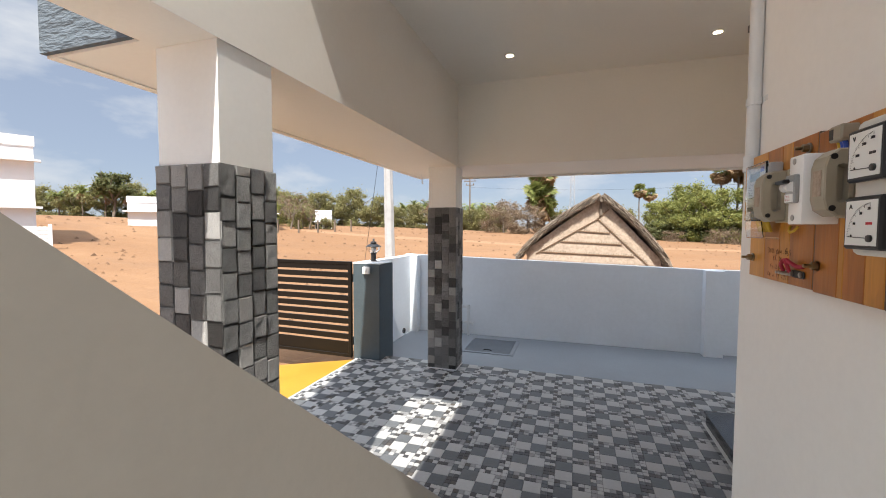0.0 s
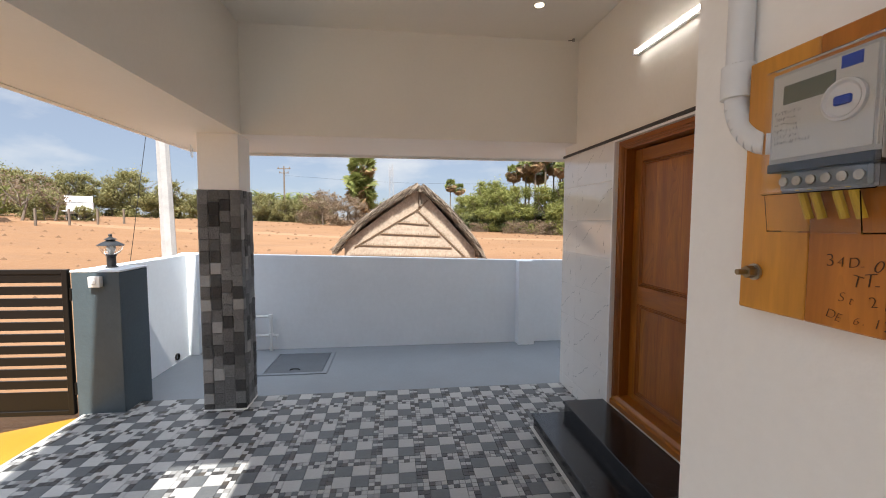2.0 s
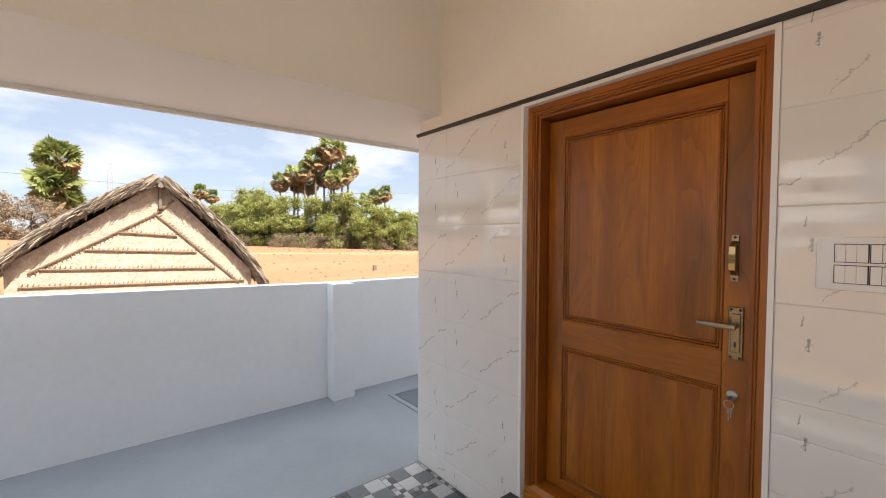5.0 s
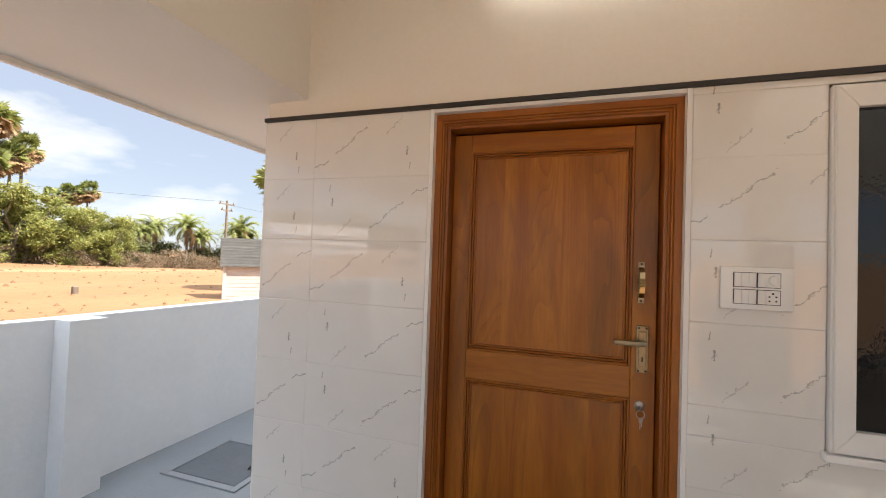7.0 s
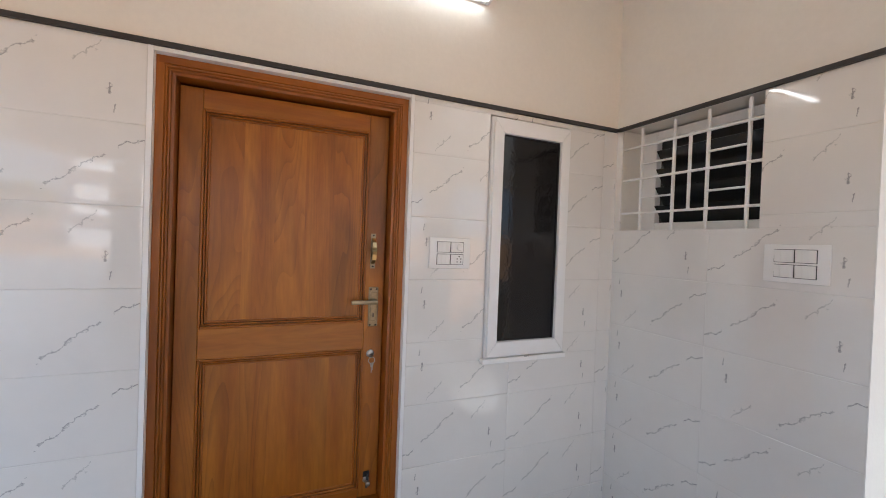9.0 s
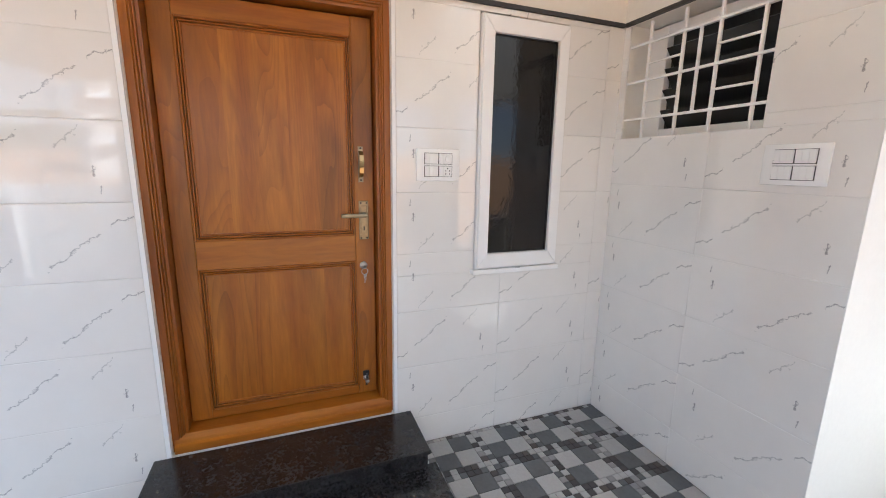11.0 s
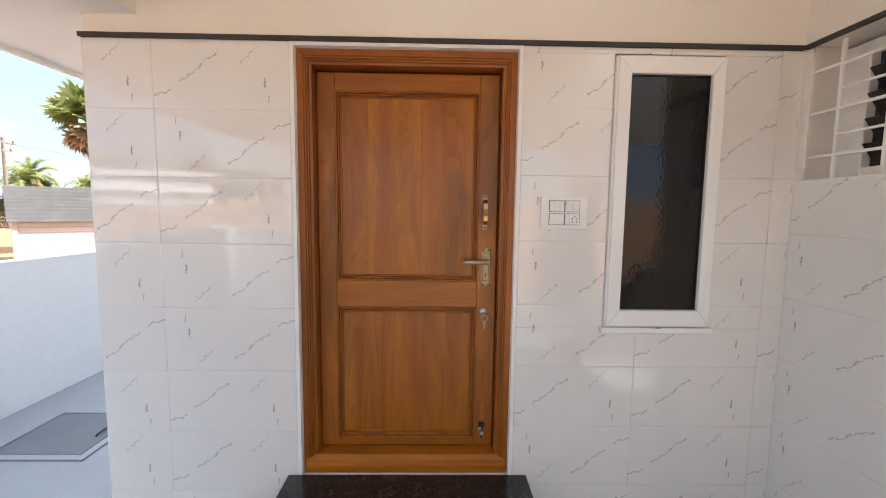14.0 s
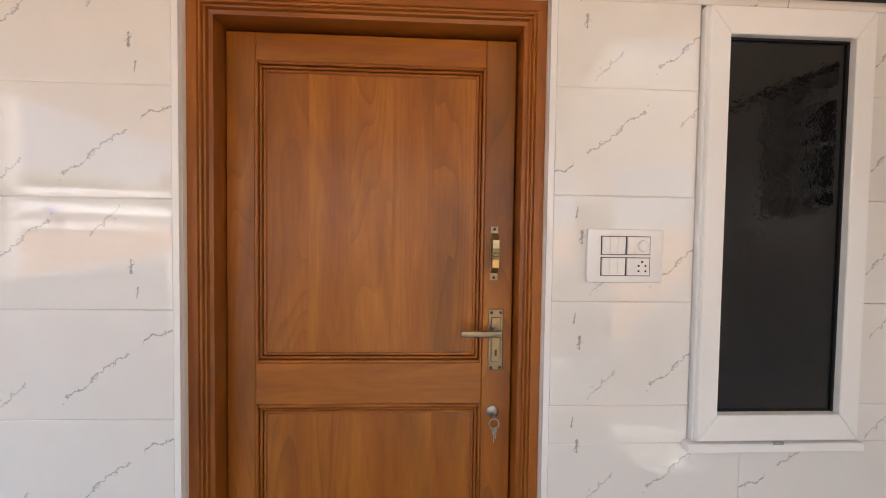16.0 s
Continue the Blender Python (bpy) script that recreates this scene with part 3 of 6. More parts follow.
hook = thing("hanging_hook", (-3.57, 1.70, BEAM), "thin white wire hook under the sunshade", "hook")
bm = B()
pts = [(0, -0.018, 0), (0, -0.018, -0.10), (0, -0.009, -0.118), (0, 0.009, -0.118), (0, 0.018, -0.10), (0, 0.018, -0.03)]
for a, b in zip(pts, pts[1:]):
    rod(bm, a, b, 0.004, seg=8)
part("wire_loop", bm, MAT_PVC, hook)
structure("drip_groove", box(B(), X_SHADE + 0.06, X_SHADE + 0.075, -2.18, 2.0, BEAM - 0.006, BEAM - 0.001), MAT_CEILING, "drip moulding under the roof overhang", "trim")

# tube light on the entrance wall
tube = thing("tube_light", (0.0, -0.365, 2.772), "lit white LED tube light on the cream wall", "tube light")
part("body", box(B(), -0.022, 0.003, -0.555, 0.555, -0.014, 0.014, 0.004), MAT_UPVC, tube, smooth=True)
part("tube", rod(B(), (-0.036, -0.54, 0), (-0.036, 0.54, 0), 0.012, seg=14), MAT_TUBE, tube, "glowing white tube", smooth=True)
for s in (-1, 1):
    part("end_cap", box(B(), -0.052, 0.002, s * 0.555 - 0.012, s * 0.555 + 0.012, -0.018, 0.018, 0.005), MAT_UPVC, tube)

# dark trim above the tiles
structure("trim", box(box(B(), -0.014, 0.003, Y_SIDE + 0.014, Y_EDGE + 0.004, 2.243, 2.262), X_METER, -0.014, Y_SIDE - 0.003, Y_SIDE + 0.014, 2.243, 2.262), MAT_TRIM_DARK, "narrow dark trim between tiles and painted wall", "trim")


# ---- front door ----
door_1 = thing("door_1", (0, 0, DOOR[2]), "closed varnished teak panel door with brass fittings", "door", kind="structure")
Z0 = DOOR[2]
OPEN_Y0, OPEN_Y1, OPEN_Z1 = DOOR[0] + 0.062, DOOR[1] - 0.060, DOOR[3] - 0.068


def jamb_profile(s):
    """Frame section across the wall: a flat face, a double bead and the rebate."""
    return [(0.036, 0.0), (0.036, 0.027 * s), (0.042, 0.030 * s), (0.038, 0.033 * s), (0.039, 0.037 * s), (0.047, 0.040 * s), (0.044, 0.043 * s), (0.046, 0.047 * s), (0.057, 0.050 * s), (0.062, 0.060 * s), (0.165, 0.060 * s), (0.165, 0.0)]


for side, s, y in (("left", -1, DOOR[1]), ("right", 1, DOOR[0])):
    bm = prism(B(), [(px - 0.004, y + py) for px, py in jamb_profile(s)], "z", 0.0, DOOR[3] - Z0)
    part("frame_jamb", bm, MAT_TEAK_FRAME, door_1)
bm = prism(B(), [(px - 0.005, DOOR[3] - Z0 + py) for px, py in jamb_profile(-1)], "y", DOOR[0] + 0.01, DOOR[1] - 0.01)
part("frame_head", bm, wood("teak_frame_across", (0.25, 0.066, 0.005), (0.41, 0.130, 0.012), "y", knots=0.3), door_1)
bm = prism(B(), [(0.012, 0.0), (0.012, 0.035), (0.026, 0.040), (0.028, 0.055), (0.045, 0.075), (0.15, 0.075), (0.15, 0.0)], "y", DOOR[0] + 0.01, DOOR[1] - 0.01)
part("threshold", bm, MAT_TEAK_H, door_1, "varnished teak sill")
LEAF = 0.128
PAN = ((-0.382, 0.320, 1.150, 2.070), (-0.382, 0.320, 0.330, 1.020))


def bar(name, y0, y1, z0, z1, mat, x0=LEAF):
    part(name, box(B(), x0, x0 + 0.035, y0, y1, z0 - Z0, z1 - Z0, 0.002), mat, leaf_panel)


leaf_panel = part("door_leaf", box(B(), LEAF + 0.028, LEAF + 0.036, OPEN_Y0 + 0.004, OPEN_Y1 - 0.004, 0.078, OPEN_Z1 - Z0 - 0.003), MAT_TEAK_V, door_1)
bar("stile", OPEN_Y0 + 0.003, PAN[0][0], Z0 + 0.078, OPEN_Z1 - 0.003, MAT_TEAK_V)
bar("stile", PAN[0][1], OPEN_Y1 - 0.003, Z0 + 0.078, OPEN_Z1 - 0.003, MAT_TEAK_V)
bar("rail", PAN[0][0] + 0.001, PAN[0][1] - 0.001, PAN[0][3], OPEN_Z1 - 0.003, MAT_TEAK_H)
bar("rail", PAN[0][0] + 0.001, PAN[0][1] - 0.001, PAN[1][3], PAN[0][2], MAT_TEAK_H)
bar("rail", PAN[0][0] + 0.001, PAN[0][1] - 0.001, Z0 + 0.078, PAN[1][2], MAT_TEAK_H)
for y0, y1, z0, z1 in PAN:
    # raised field of glued boards and its beading
    n_boards = 5
    for k in range(n_boards):
        a, b = y0 + 0.03 + (y1 - y0 - 0.06) * k / n_boards, y0 + 0.03 + (y1 - y0 - 0.06) * (k + 1) / n_boards
        part("panel_board", box(B(), LEAF + 0.012, LEAF + 0.028, a, b, z0 - Z0 + 0.03, z1 - Z0 - 0.03), MAT_TEAK_V, leaf_panel)
    for inset, depth, wide in ((0.0, -0.004, 0.010), (0.012, 0.002, 0.008), (0.022, 0.006, 0.010)):
        bm = B()
        for a0, a1, b0, b1 in ((y0 + inset, y0 + inset + wide, z0 + inset, z1 - inset), (y1 - inset - wide, y1 - inset, z0 + inset, z1 - inset),
                               (y0 + inset + wide, y1 - inset - wide, z0 + inset, z0 + inset + wide), (y0 + inset + wide, y1 - inset - wide, z1 - inset - wide, z1 - inset)):
            box(bm, LEAF + depth, LEAF + 0.03, a0, a1, b0 - Z0, b1 - Z0, 0.003)
        part("beading", bm, MAT_TEAK_FRAME, leaf_panel)
# fittings
pull = part("pull_handle", box(B(), LEAF - 0.004, LEAF, -0.427, -0.403, 1.412 - Z0, 1.582 - Z0, 0.001), MAT_BRASS, door_1, "brass pull handle with ribbed grip")
bm = prism(B(), [(LEAF - 0.004, 1.435 - Z0), (LEAF - 0.034, 1.455 - Z0), (LEAF - 0.038, 1.497 - Z0), (LEAF - 0.034, 1.540 - Z0), (LEAF - 0.004, 1.560 - Z0), (LEAF - 0.004, 1.552 - Z0), (LEAF - 0.026, 1.534 - Z0), (LEAF - 0.029, 1.497 - Z0), (LEAF - 0.026, 1.461 - Z0), (LEAF - 0.004, 1.443 - Z0)], "y", -0.425, -0.405)
for k in range(5):
    rod(bm, (LEAF - 0.038, -0.426, 1.483 - Z0 + 0.007 * k), (LEAF - 0.038, -0.404, 1.483 - Z0 + 0.007 * k), 0.003, seg=8)
part("grip", bm, MAT_GOLD, pull)
for z in (1.422, 1.573):
    part("screw", lathe(B(), [(0.005, 0), (0.004, 0.002)], (LEAF - 0.006, -0.415, z - Z0), "X", 8), MAT_BLACK, pull)
plate = part("lock_plate", box(B(), LEAF - 0.006, LEAF, -0.448, -0.400, 1.128 - Z0, 1.322 - Z0, 0.003), MAT_BRASS, door_1, "antique brass lock plate with lever")
part("plate_bead", box(B(), LEAF - 0.010, LEAF - 0.006, -0.440, -0.408, 1.155 - Z0, 1.298 - Z0, 0.003), MAT_BRASS, plate)
bm = rod(B(), (LEAF - 0.006, -0.424, 1.254 - Z0), (LEAF - 0.045, -0.424, 1.254 - Z0), 0.011, seg=14)
box(bm, LEAF - 0.055, LEAF - 0.040, -0.436, -0.310, 1.243 - Z0, 1.263 - Z0, 0.004, 2)
part("lever", bm, MAT_BRASS, plate, smooth=True)
part("keyhole", box(B(), LEAF - 0.0115, LEAF - 0.010, -0.427, -0.421, 1.175 - Z0, 1.195 - Z0), MAT_BLACK, plate)
for z in (1.137, 1.311):
    for y in (-0.438, -0.410):
        part("screw", lathe(B(), [(0.005, 0), (0.004, 0.002)], (LEAF - 0.008, y, z - Z0), "X", 8), MAT_BLACK, plate)
lock = part("night_latch", lathe(B(), [(0.019, 0), (0.019, 0.006), (0.014, 0.009), (0.002, 0.010)], (LEAF + 0.001, -0.418, 0.995 - Z0), "X", 20), MAT_STEEL, door_1, "round steel cylinder lock", smooth=True)
keys = thing("key_bunch", (LEAF - 0.012, -0.418, 0.992), "bunch of steel keys hanging from the lock", "keys")
part("key", box(box(B(), -0.022, 0.012, -0.002, 0.002, -0.004, 0.004), -0.038, -0.022, -0.002, 0.002, -0.012, 0.010, 0.002), MAT_STEEL, keys)
bm = B()
bmesh.ops.create_circle(bm, segments=20, radius=0.022, matrix=pose(-0.030, 0, -0.030, 0, 90, 0))
ring = part("key_ring", bm, MAT_STEEL, keys)
m = ring.modifiers.new("thick", "SKIN")
for v in ring.data.skin_vertices[0].data:
    v.radius = (0.0022, 0.0022)
part("key", box(box(B(), -0.031, -0.028, -0.006, 0.008, -0.075, -0.050, 0.003), -0.031, -0.029, -0.002, 0.003, -0.112, -0.075), MAT_STEEL, keys)
part("key", box(box(B(), -0.027, -0.024, -0.014, 0.000, -0.072, -0.048, 0.003), -0.027, -0.025, -0.010, -0.005, -0.098, -0.072), MAT_STEEL, keys)
bolt = part("tower_stop", lathe(B(), [(0.016, 0), (0.016, 0.004), (0.008, 0.007), (0.007, 0.035), (0.011, 0.038), (0.010, 0.048), (0.003, 0.050)], (LEAF, -0.418, 0.372 - Z0), "X", 16), MAT_STEEL, door_1, "small steel door stop", smooth=True)
bm = box(rod(B(), (LEAF - 0.008, -0.425, 0.40 - Z0), (LEAF - 0.03, -0.415, 0.345 - Z0), 0.006, seg=8), LEAF - 0.006, LEAF, -0.434, -0.402, 0.385 - Z0, 0.415 - Z0, 0.003)
part("stop_catch", bm, MAT_BLACK, door_1)

keys.scale = (0.8, 0.7, 0.72)

# white edging beside the frame
structure("door_edging", box(box(box(B(), -0.004, 0.05, DOOR[1] + 0.001, DOOR[1] + 0.018, 0.21, 2.242), -0.004, 0.05, DOOR[0] - 0.018, DOOR[0] - 0.001, 0.21, 2.242),
          -0.002, 0.05, DOOR[0], DOOR[1], DOOR[3] + 0.001, 2.242), MAT_UPVC, "white edging strip round the door frame", "trim")

# ---- granite steps ----
step = thing("granite_step", (0, -0.06, 0), "polished black granite doorstep of two treads", "step")
part("lower_riser", box(B(), -0.575, -0.30, -0.59, 0.59, -0.004, 0.092), MAT_GRANITE, step)
part("lower_tread", box(B(), -0.590, -0.30, -0.61, 0.605, 0.093, 0.113, 0.003), MAT_GRANITE, step)
part("upper_riser", box(B(), -0.325, -0.001, -0.56, 0.585, 0.114, 0.187), MAT_GRANITE, step)
part("upper_tread", box(B(), -0.338, -0.001, -0.57, 0.595, 0.188, 0.209, 0.003), MAT_GRANITE, step)
structure("step_grout", box(B(), -0.600, -0.002, -0.68, 0.555, -0.006, 0.004), MAT_WHITE_GROUT, "white grout line round the doorstep", "trim")

# ---- side window ----
window_1 = thing("window_1", (0, 0, 0), "narrow closed white upvc window with dark textured glass", "window", kind="structure")
y0, y1, z0, z1 = WIN
for name, inset, wy, wz, x0, x1 in (("window_frame", 0.0, 0.030, 0.030, -0.018, 0.07), ("sash", 0.006, 0.058, 0.076, -0.032, 0.045)):
    a0, a1, b0, b1 = y0 + inset, y1 - inset, z0 + inset, z1 - inset
    for outline in (((a0, b0), (a1, b0), (a1 - wy, b0 + wz), (a0 + wy, b0 + wz)), ((a0, b1), (a0 + wy, b1 - wz), (a1 - wy, b1 - wz), (a1, b1)),
                    ((a0, b0), (a0 + wy, b0 + wz), (a0 + wy, b1 - wz), (a0, b1)), ((a1, b0), (a1, b1), (a1 - wy, b1 - wz), (a1 - wy, b0 + wz))):
        bm = prism(B(), outline, "x", x0, x1)
        bmesh.ops.bevel(bm, geom=bm.edges[:], offset=0.0025, segments=1, affect="EDGES")
        part(name, bm, MAT_UPVC, window_1)
def rippled_glass():
    m = bpy.data.materials.new("dark_textured_glass")
    m.use_nodes = True
    n, l = m.node_tree.nodes, m.node_tree.links
    b = n["Principled BSDF"]
    b.inputs["Base Color"].default_value, b.inputs["Roughness"].default_value, b.inputs["Specular IOR Level"].default_value = (0.008, 0.008, 0.009, 1), 0.03, 0.4
    co, t, u = n.new("ShaderNodeTexCoord"), n.new("ShaderNodeTexNoise"), n.new("ShaderNodeBump")
    t.inputs["Scale"].default_value, t.inputs["Detail"].default_value = 60, 2
    u.inputs["Strength"].default_value, u.inputs["Distance"].default_value = 0.05, 0.01
    l.new(co.outputs["Object"], t.inputs["Vector"])
    l.new(t.outputs["Fac"], u.inputs["Height"])
    l.new(u.outputs["Normal"], b.inputs["Normal"])
    return m
part("pane", box(B(), -0.006, 0.000, y0 + 0.060, y1 - 0.060, z0 + 0.078, z1 - 0.078), rippled_glass(), window_1, "dark rippled glass")
bm = box(box(B(), -0.012, -0.0065, y1 - 0.0695, y1 - 0.0645, z0 + 0.083, z1 - 0.083), -0.012, -0.0065, y0 + 0.0645, y0 + 0.0695, z0 + 0.083, z1 - 0.083)
part("gasket", box(bm, -0.012, -0.0065, y0 + 0.070, y1 - 0.070, z1 - 0.087, z1 - 0.0825), MAT_BLACK, window_1)
part("window_sill", box(B(), -0.034, 0.05, y0 - 0.016, y1 + 0.018, z0 - 0.028, z0 - 0.002, 0.003), MAT_UPVC, window_1)
part("drain_slot", box(B(), -0.0355, -0.0335, (y0 + y1) / 2 - 0.015, (y0 + y1) / 2 + 0.015, z0 - 0.004, z0 + 0.004), MAT_MCB_GREY, window_1)
# thin dark sheet: indoor shade behind the window, given as colour
structure("shade_sheet", box(B(), 0.244, 0.26, -1.83, 1.17, -0.02, 3.24), MAT_ROOM_SHADE, "near-black sheet in place of indoor shade behind the entrance wall", "wall")

# ---- louvred ventilator with its grille ----
vent = thing("window_2", (0, 0, 0), "ventilator window with glass louvres behind a white steel grille", "window", kind="structure")
gx0, gx1, gz0, gz1 = GRILLE
for x in (-0.165, -0.362, -0.540, -0.722):
    part("grille_bar", box(B(), x - 0.007, x + 0.007, -1.866, -1.852, gz0, gz1, 0.002), MAT_UPVC, vent)
part("grille_bar", box(B(), -0.456, -0.442, -1.865, -1.853, 1.760, 2.135, 0.002), MAT_UPVC, vent)
for z in (2.135, 1.952, 1.760):
    part("grille_bar", box(B(), gx0, gx1, -1.864, -1.850, z - 0.006, z + 0.006, 0.002), MAT_UPVC, vent)
for x0, x1 in ((-0.362, -0.165), (-0.722, -0.540)):
    for z in (2.033, 1.845):
        part("grille_bar", box(B(), x0, x1, -1.864, -1.852, z - 0.005, z + 0.005, 0.002), MAT_UPVC, vent)
bm = B()
for a0, a1, b0, b1 in ((gx0, gx0 + 0.05, gz0, gz1), (gx1 - 0.115, gx1, gz0, gz1), (gx0 + 0.05, gx1 - 0.115, gz0, gz0 + 0.05), (gx0 + 0.05, gx1 - 0.115, gz1 - 0.05, gz1)):
    box(bm, a0, a1, -2.03, -1.985, b0, b1, 0.004)
part("window_frame", bm, MAT_UPVC, vent)
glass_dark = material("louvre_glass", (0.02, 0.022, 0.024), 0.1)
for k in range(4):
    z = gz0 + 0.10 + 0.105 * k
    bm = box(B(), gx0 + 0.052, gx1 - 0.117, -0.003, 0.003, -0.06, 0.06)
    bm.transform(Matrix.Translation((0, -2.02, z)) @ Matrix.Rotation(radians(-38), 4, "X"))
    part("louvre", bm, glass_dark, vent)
# the same dark sheet behind the louvres, in place of a shaded room
structure("shade_sheet_side", box(B(), -1.0, 0.24, -2.20, -2.18, 0.0, 3.24), MAT_ROOM_SHADE, "near-black sheet in place of indoor shade behind the ventilator", "wall")


# ---- switch plates ----
def switch_plate(label, m, sockets):
    """A twelve-module plate in the x-z plane that faces -y before it is turned; its middle is the origin."""
    sw = thing("switch_plate", (0, 0, 0), label, "switch plate", "white switch plates")
    sw.matrix_basis = m
    part("cover", box(B(), -0.110, 0.110, -0.012, -0.001, -0.076, 0.076, 0.004, 2), MAT_PLASTIC, sw, smooth=True)
    for i, (cx, cz) in enumerate(((-0.036, 0.030), (0.036, 0.030), (-0.036, -0.030), (0.036, -0.030))):
        part("module_gap", box(B(), cx - 0.0355, cx + 0.0355, -0.0135, -0.012, cz - 0.0265, cz + 0.0265), MAT_INK, sw)
        kind = sockets[i]
        if kind == "switches":
            for k in range(3):
                x = cx - 0.0222 + 0.0222 * k
                bm = prism(B(), [(-0.0135, cz - 0.0245), (-0.0165, cz - 0.0245), (-0.0195, cz + 0.0245), (-0.0135, cz + 0.0245)], "x", x - 0.0107, x + 0.0107)
                part("rocker", bm, MAT_PLASTIC, sw)
        else:
            bm = prism(B(), [(-0.0135, cz - 0.0245), (-0.0165, cz - 0.0245), (-0.0195, cz + 0.0245), (-0.0135, cz + 0.0245)], "x", cx - 0.033, cx - 0.0125)
            part("rocker", bm, MAT_PLASTIC, sw)
            part("module", box(B(), cx - 0.0115, cx + 0.033, -0.0165, -0.0135, cz - 0.0245, cz + 0.0245, 0.001), MAT_PLASTIC, sw)
            if kind == "dimmer":
                part("dimmer_knob", lathe(B(), [(0.016, 0), (0.015, 0.008), (0.012, 0.010), (0.002, 0.0105)], (cx + 0.012, -0.0165, cz), "Y", 20), MAT_PLASTIC, sw, smooth=True)
            else:
                for hx, hz, r in ((0.011, 0.014, 0.0035), (0.001, 0.003, 0.003), (0.021, 0.003, 0.003), (0.001, -0.012, 0.003), (0.021, -0.012, 0.003)):
                    part("socket_hole", lathe(B(), [(r, 0), (r, 0.0012)], (cx + hx, -0.0163, cz + hz), "Y", 10), MAT_BLACK, sw)
    return sw


switch_plate("white modular switch plate with dimmer and socket", Matrix.Translation((0.0, -0.766, 1.500)) @ Matrix.Rotation(radians(-90), 4, "Z"), ("switches", "dimmer", "switches", "socket"))
switch_plate("white modular switch plate with twelve switches", Matrix.Translation((-0.924, Y_SIDE, 1.518)) @ Matrix.Rotation(radians(180), 4, "Z"), ("switches",) * 4)

# ---- stair with its sloping parapet ----
# cream wall paint darkened to grey-beige: the parapet's shade is in the colour
MAT_PARAPET = material("cream_paint_with_shade", (0.40, 0.375, 0.335), 0.6, grain=0.03, stain=0.05, stain_scale=1.5, bump=0.02)
STAIR_X0, STAIR_X1 = -2.90, -2.11
def stair_z(y): return 1.644 - 0.852 * (y + 3.135)
structure("stair_parapet", prism(B(), [(-6.2, -0.004), (-1.235, -0.004), (-1.235, 0.03), (-6.2, stair_z(-6.2))], "x", STAIR_X1 - 0.10, STAIR_X1), MAT_PARAPET, "sloping solid stair parapet, plain painted", "stair parapet")
stair = thing("staircase", (0, 0, 0), "plain cement staircase rising beside the porch", "staircase", kind="structure")
for k in range(15):
    y = -1.62 - 0.223 * k
    part("stair_tread", box(B(), STAIR_X0 + 0.02, STAIR_X1 - 0.103, y - 0.225 - 0.02, y, -0.004 if k < 3 else 0.19 * k - 0.12, 0.19 * (k + 1) - 0.05, 0.004), MAT_CEMENT, stair)

# ---- gate posts, lamp, bell ----
def gate_post(y0, y1):
    post = thing("gate_post", (-4.115, (y0 + y1) / 2, 0), "slate grey painted gate post with a white top", "gate post", "gate posts")
    h = (y1 - y0) / 2
    part("shaft", box(B(), -0.185, 0.185, -h, h, -0.28, 1.195, 0.006), MAT_SLATE_PAINT, post)
    part("cap", box(B(), -0.19, 0.19, -h - 0.004, h + 0.004, 1.196, 1.213, 0.003), MAT_COMPOUND, post, "white painted top")
    return post


gate_post(1.172, 1.556)
gate_post(-2.16, -1.78)
lamp = thing("gate_lamp", (-4.13, 1.40, 1.214), "black post-top lamp with a clear glass bowl", "lamp")
part("base", lathe(B(), [(0.046, 0), (0.046, 0.008), (0.034, 0.012), (0.034, 0.095), (0.040, 0.098), (0.040, 0.108)], seg=24), MAT_BLACK, lamp, smooth=True)
part("globe", lathe(B(), [(0.036, 0.108), (0.062, 0.128), (0.082, 0.160), (0.088, 0.190), (0.086, 0.190), (0.079, 0.160), (0.060, 0.131), (0.030, 0.112)], seg=28, hollow=True), MAT_LAMP_GLASS, lamp, "clear glass bowl", smooth=True)
part("bulb", lathe(B(), [(0.016, 0.108), (0.020, 0.125), (0.034, 0.150), (0.036, 0.172), (0.026, 0.190), (0.003, 0.197)], seg=20), MAT_PLASTIC, lamp, "white lamp bulb", smooth=True)
part("roof", lathe(B(), [(0.100, 0.190), (0.101, 0.194), (0.070, 0.214), (0.034, 0.234), (0.030, 0.240), (0.046, 0.243), (0.040, 0.250), (0.016, 0.262), (0.010, 0.272), (0.016, 0.280), (0.012, 0.290), (0.002, 0.296)], seg=28), MAT_BLACK, lamp, "black tiered cap", smooth=True)
bell = thing("bell_switch", (-4.10, 1.172, 1.12), "white weatherproof bell switch on the gate post", "switch")
part("case", box(B(), -0.045, 0.045, -0.045, -0.001, -0.045, 0.045, 0.006, 2), MAT_PLASTIC, bell, smooth=True)
part("push_button", box(B(), -0.018, 0.018, -0.052, -0.045, -0.018, 0.018, 0.003), MAT_PLASTIC, bell)


